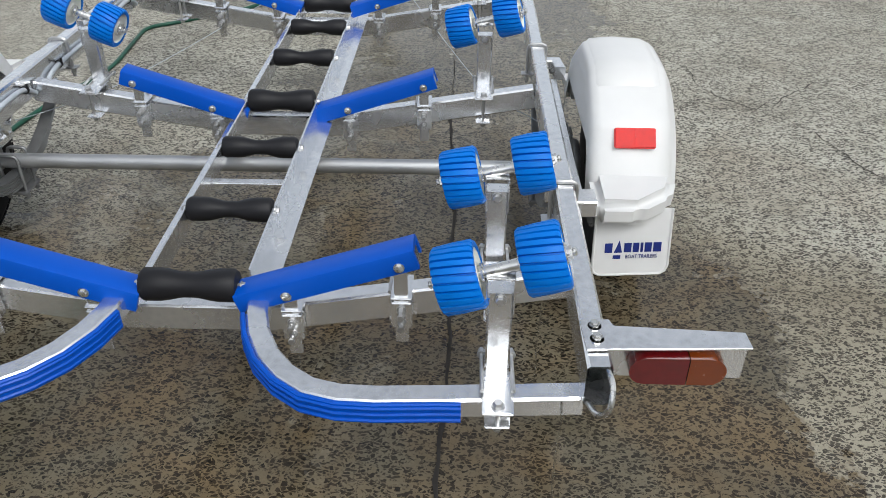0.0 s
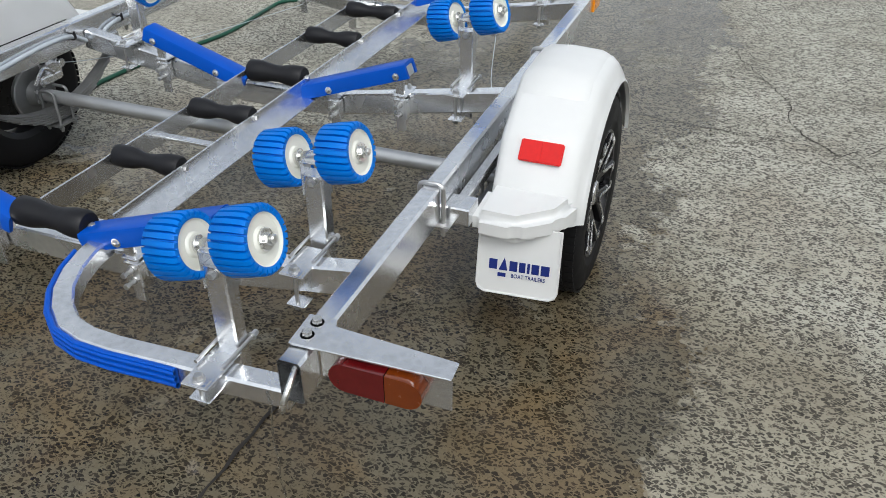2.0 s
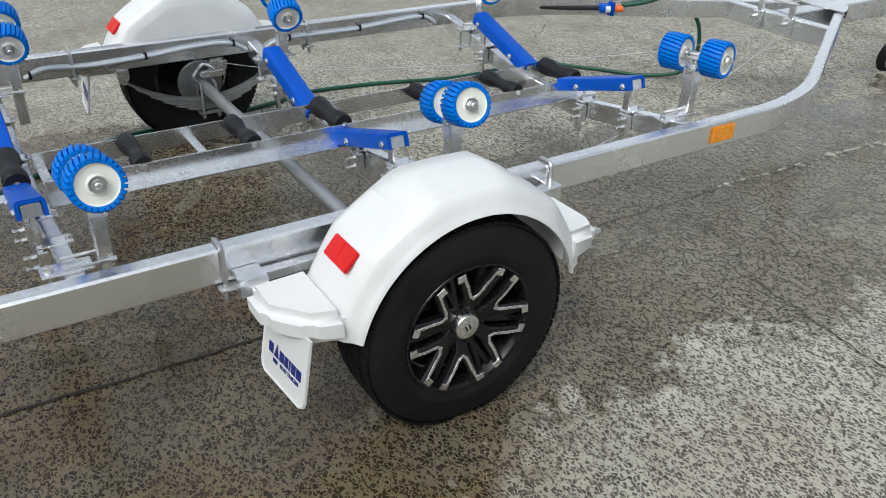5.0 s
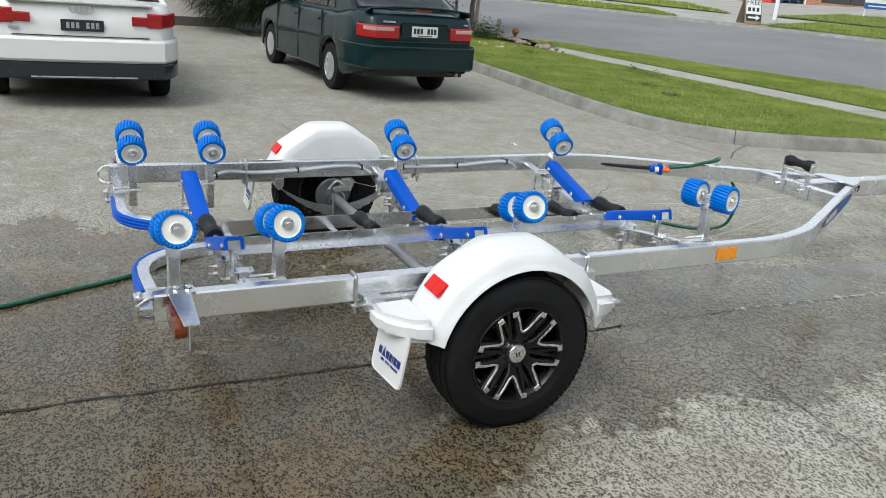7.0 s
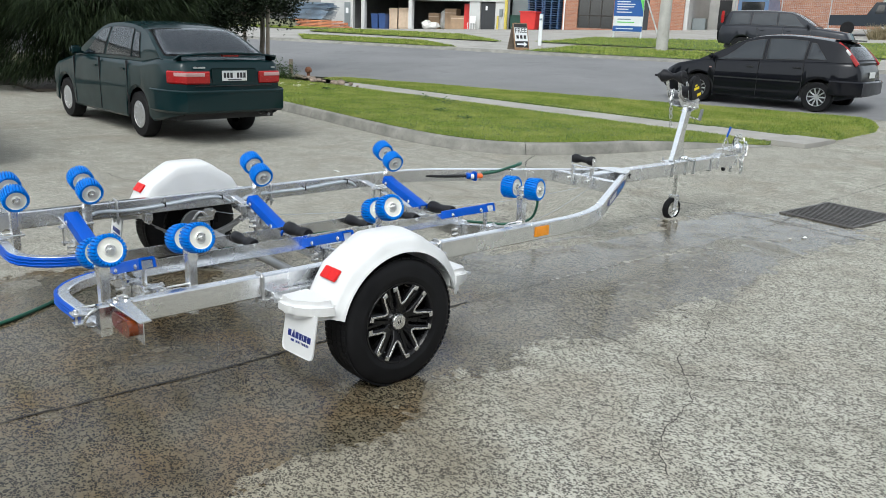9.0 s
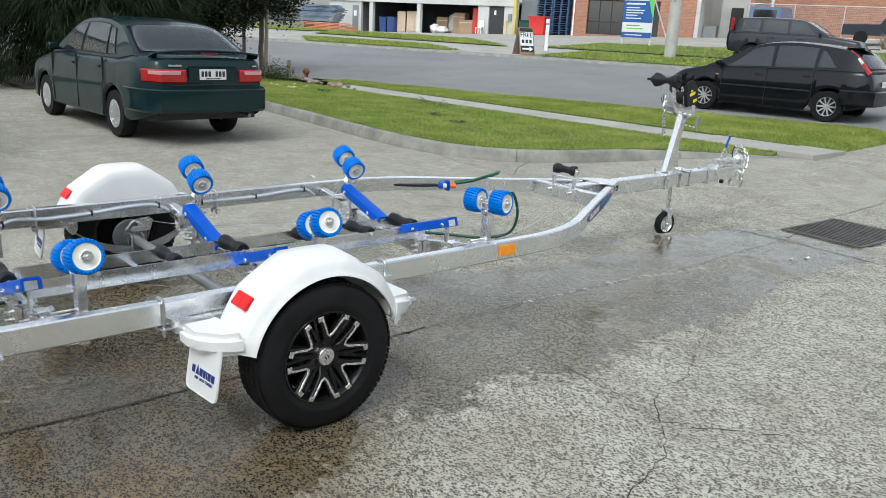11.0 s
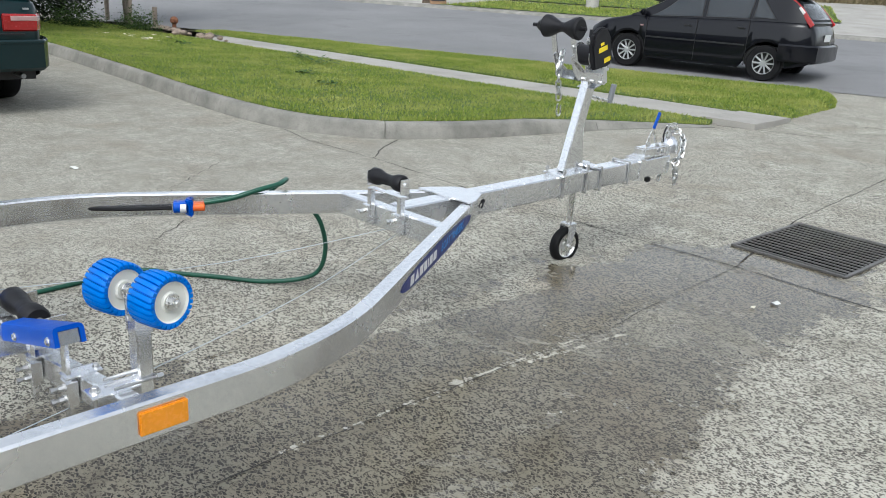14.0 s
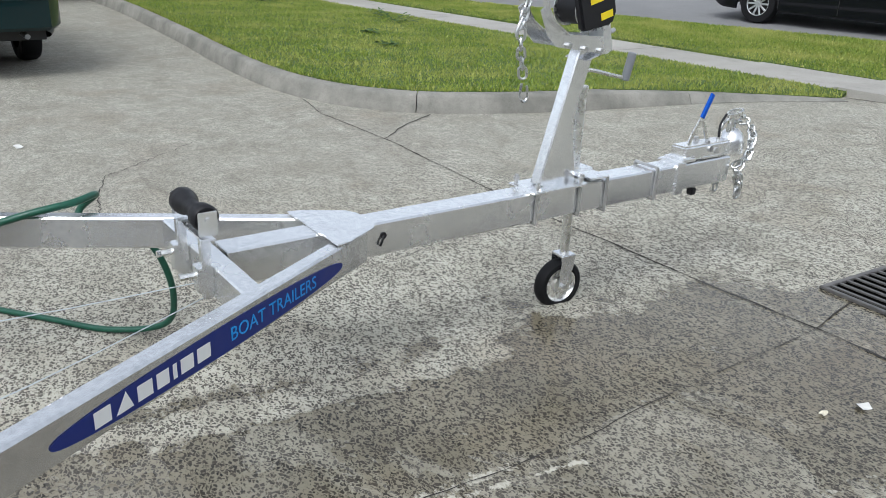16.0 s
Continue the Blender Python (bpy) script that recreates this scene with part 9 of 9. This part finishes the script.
for x0, x1 in ((-0.45, 0.05), (0.12, 0.85)):
    bm = bmesh.new()
    prism(bm, [(x0 + 0.1, 0), (x1, 0), (x1 - (0.35 if x1 > 0.5 else 0.0), 0.42), (x0 + 0.22, 0.42)], 0, 0.02, Matrix.Translation((0, -0.845, 1.08)) @ FACE)
    part("side_window", bm, WINGLASS, ute)
for x in (-1.5, 1.5):
    for sd in (-1, 1):
        bm = bmesh.new()
        cyl(bm, (x, sd * 0.70, 0.33), (x, sd * 0.88, 0.33), 0.33, seg=24, bev=0.03)
        part("wheel", bm, RUBBER, ute)
van = far("blue_van", -4.3, 49.0, "blue-grey small van beside the carport", "car", turn=86)
bm = bmesh.new()
t = bmesh.new()
prof = [(-2.0, 0.35), (-2.0, 1.75), (0.6, 1.8), (1.3, 1.1), (2.0, 0.95), (2.05, 0.35)]
v0 = [t.verts.new((x, -0.8, z)) for x, z in prof]
v1 = [t.verts.new((x, 0.8, z)) for x, z in prof]
t.faces.new(v0)
t.faces.new(v1[::-1])
for i in range(len(prof)):
    j = (i + 1) % len(prof)
    t.faces.new((v0[i], v1[i], v1[j], v0[j]))
bevel(t, 0.1, 3)
merge(bm, t)
part("body", bm, car_paint("faded_blue_paint", (0.10, 0.16, 0.27)), van)
add_box(van, "rear_window", (-2.0, 0, 1.35), (0.03, 1.2, 0.5), WINGLASS, 0.01)
for sd in (-1, 1):
    add_box(van, "tail_lamp", (-2.0, sd * 0.68, 0.95), (0.04, 0.14, 0.3), REDBIN, 0.01)
for x in (-1.2, 1.25):
    for sd in (-1, 1):
        bm = bmesh.new()
        cyl(bm, (x, sd * 0.64, 0.30), (x, sd * 0.81, 0.30), 0.30, seg=24, bev=0.03)
        part("wheel", bm, RUBBER, van)
TILE = simple("terracotta_tiles", (0.42, 0.16, 0.09), 0.8, 0, 0.3, 6, 0.2)
e = far("tile_heap", 4.2, 50.0, "heap of broken terracotta roof tiles", "tiles")
for k in range(90):
    bm = bmesh.new()
    d = math.sqrt(rg.random())
    a = rg.uniform(0, 6.28)
    box(bm, (2.6 * d * math.cos(a), 0.7 * d * math.sin(a), 0.08 + (1 - d) * 1.6 * rg.uniform(0.5, 1)), (0.34, 0.24, 0.03), Matrix.Identity(4))
    bm.verts.ensure_lookup_table()
    bmesh.ops.rotate(bm, verts=bm.verts, cent=bm.verts[0].co, matrix=Matrix.Rotation(rg.uniform(-0.6, 0.6), 3, "X") @ Matrix.Rotation(rg.uniform(-0.6, 0.6), 3, "Y") @ Matrix.Rotation(rg.uniform(0, 3), 3, "Z"))
    part("tile", bm, TILE, e)
DRY = grass_mat("dry_weed_blades", (0.10, 0.085, 0.04), (0.24, 0.20, 0.12), (0.34, 0.28, 0.18))
rr = np.random.default_rng(90)
pts = []
for _ in range(7000):
    a, n_ = rr.uniform(1.5, 14), rr.uniform(44.5, 46.2)
    px, py = street(a, n_)
    pts.append((px, py, ground_z(px, py) + 0.05))
tagged(blades("dry_weeds", np.array(pts), 0.65, 0.02, DRY, 91), "tall dry brown weeds along the fence", "weeds", kind="stuff")

# plain unseen walls added to close the yard behind and darken the reflections
UNSEENWALL = plain_concrete("unseen_wall_grey", (0.30, 0.30, 0.29), (0.42, 0.42, 0.41), 0.5)
e = tagged(empty("unseen_reflection_wall", pose(10.5, 1.0, 0)), "plain grey wall added out of view behind the yard for reflections", "wall", kind="structure")
add_box(e, "panel", (0, 0, 2.4), (0.3, 26, 4.8), UNSEENWALL, 0.01)
e = tagged(empty("unseen_reflection_wall", pose(-3.0, -11.5, 0)), "plain grey wall added out of view behind the yard for reflections", "wall", kind="structure")
add_box(e, "panel", (0, 0, 2.4), (26.6, 0.3, 4.8), UNSEENWALL, 0.01)

# thin threads of water running off the frame
WATER, wn_, wl_, wb_ = mat("running_water")
wb_.inputs["Base Color"].default_value = (0.9, 0.92, 0.93, 1)
wb_.inputs["Roughness"].default_value = 0.05
wb_.inputs["Transmission Weight"].default_value = 1.0
wb_.inputs["IOR"].default_value = 1.33
for x, y, z in ((0.245, 1.08, 0.45), (0.25, 1.60, 0.44), (0.30, 2.35, 0.44), (-0.36, 1.43, 0.36)):
    bm = bmesh.new()
    rg = random.Random(int(y * 100))
    pts = [(x + rg.uniform(-0.003, 0.003), y + rg.uniform(-0.003, 0.003), z * (1 - k / 9)) for k in range(10)]
    pipe(bm, pts, 0.0022, 6)
    tagged(part("water_drip", bm, WATER), "thin thread of water dripping off the frame", "water", "water drips")

# garden hose
hose = tagged(empty("garden_hose"), "dark green garden hose lying across the yard", "hose")
bm = bmesh.new()
hp = [(-0.45, -1.6), (-0.75, -0.6), (-0.98, 0.45), (-1.10, 0.75), (-1.28, 1.15), (-1.6, 1.6), (-1.82, 1.95), (-1.88, 2.4), (-1.93, 2.78), (-2.01, 3.05), (-1.97, 3.45), (-1.85, 3.92), (-1.86, 4.35), (-1.86, 4.6), (-1.72, 4.72)]
loop = [(-1.55, 4.86, 0.013), (-1.34, 5.03, 0.014), (-1.19, 5.19, 0.06), (-1.12, 5.21, 0.20), (-1.11, 5.17, 0.36), (-1.13, 5.10, 0.46)]
pipe(bm, [(x, y, 0.012) for x, y in hp] + loop, 0.0115, 10, 6)
part("hose_run", bm, HOSE, hose)
bm = bmesh.new()
p0 = rail_in(0.55) + Vector((CX + 0.012, 0, 0.52))
pipe(bm, [p0, p0 + Vector((0.06, 0.10, 0.02)), p0 + Vector((0.10, 0.20, 0.05)), p0 + Vector((0.10, 0.32, 0.065)), p0 + Vector((0.03, 0.40, 0.06)), p0 + Vector((-0.03, 0.36, 0.0)), p0 + Vector((0.0, 0.33, -0.06))], 0.0115, 10, 6)
part("hose_end", bm, HOSE, hose)
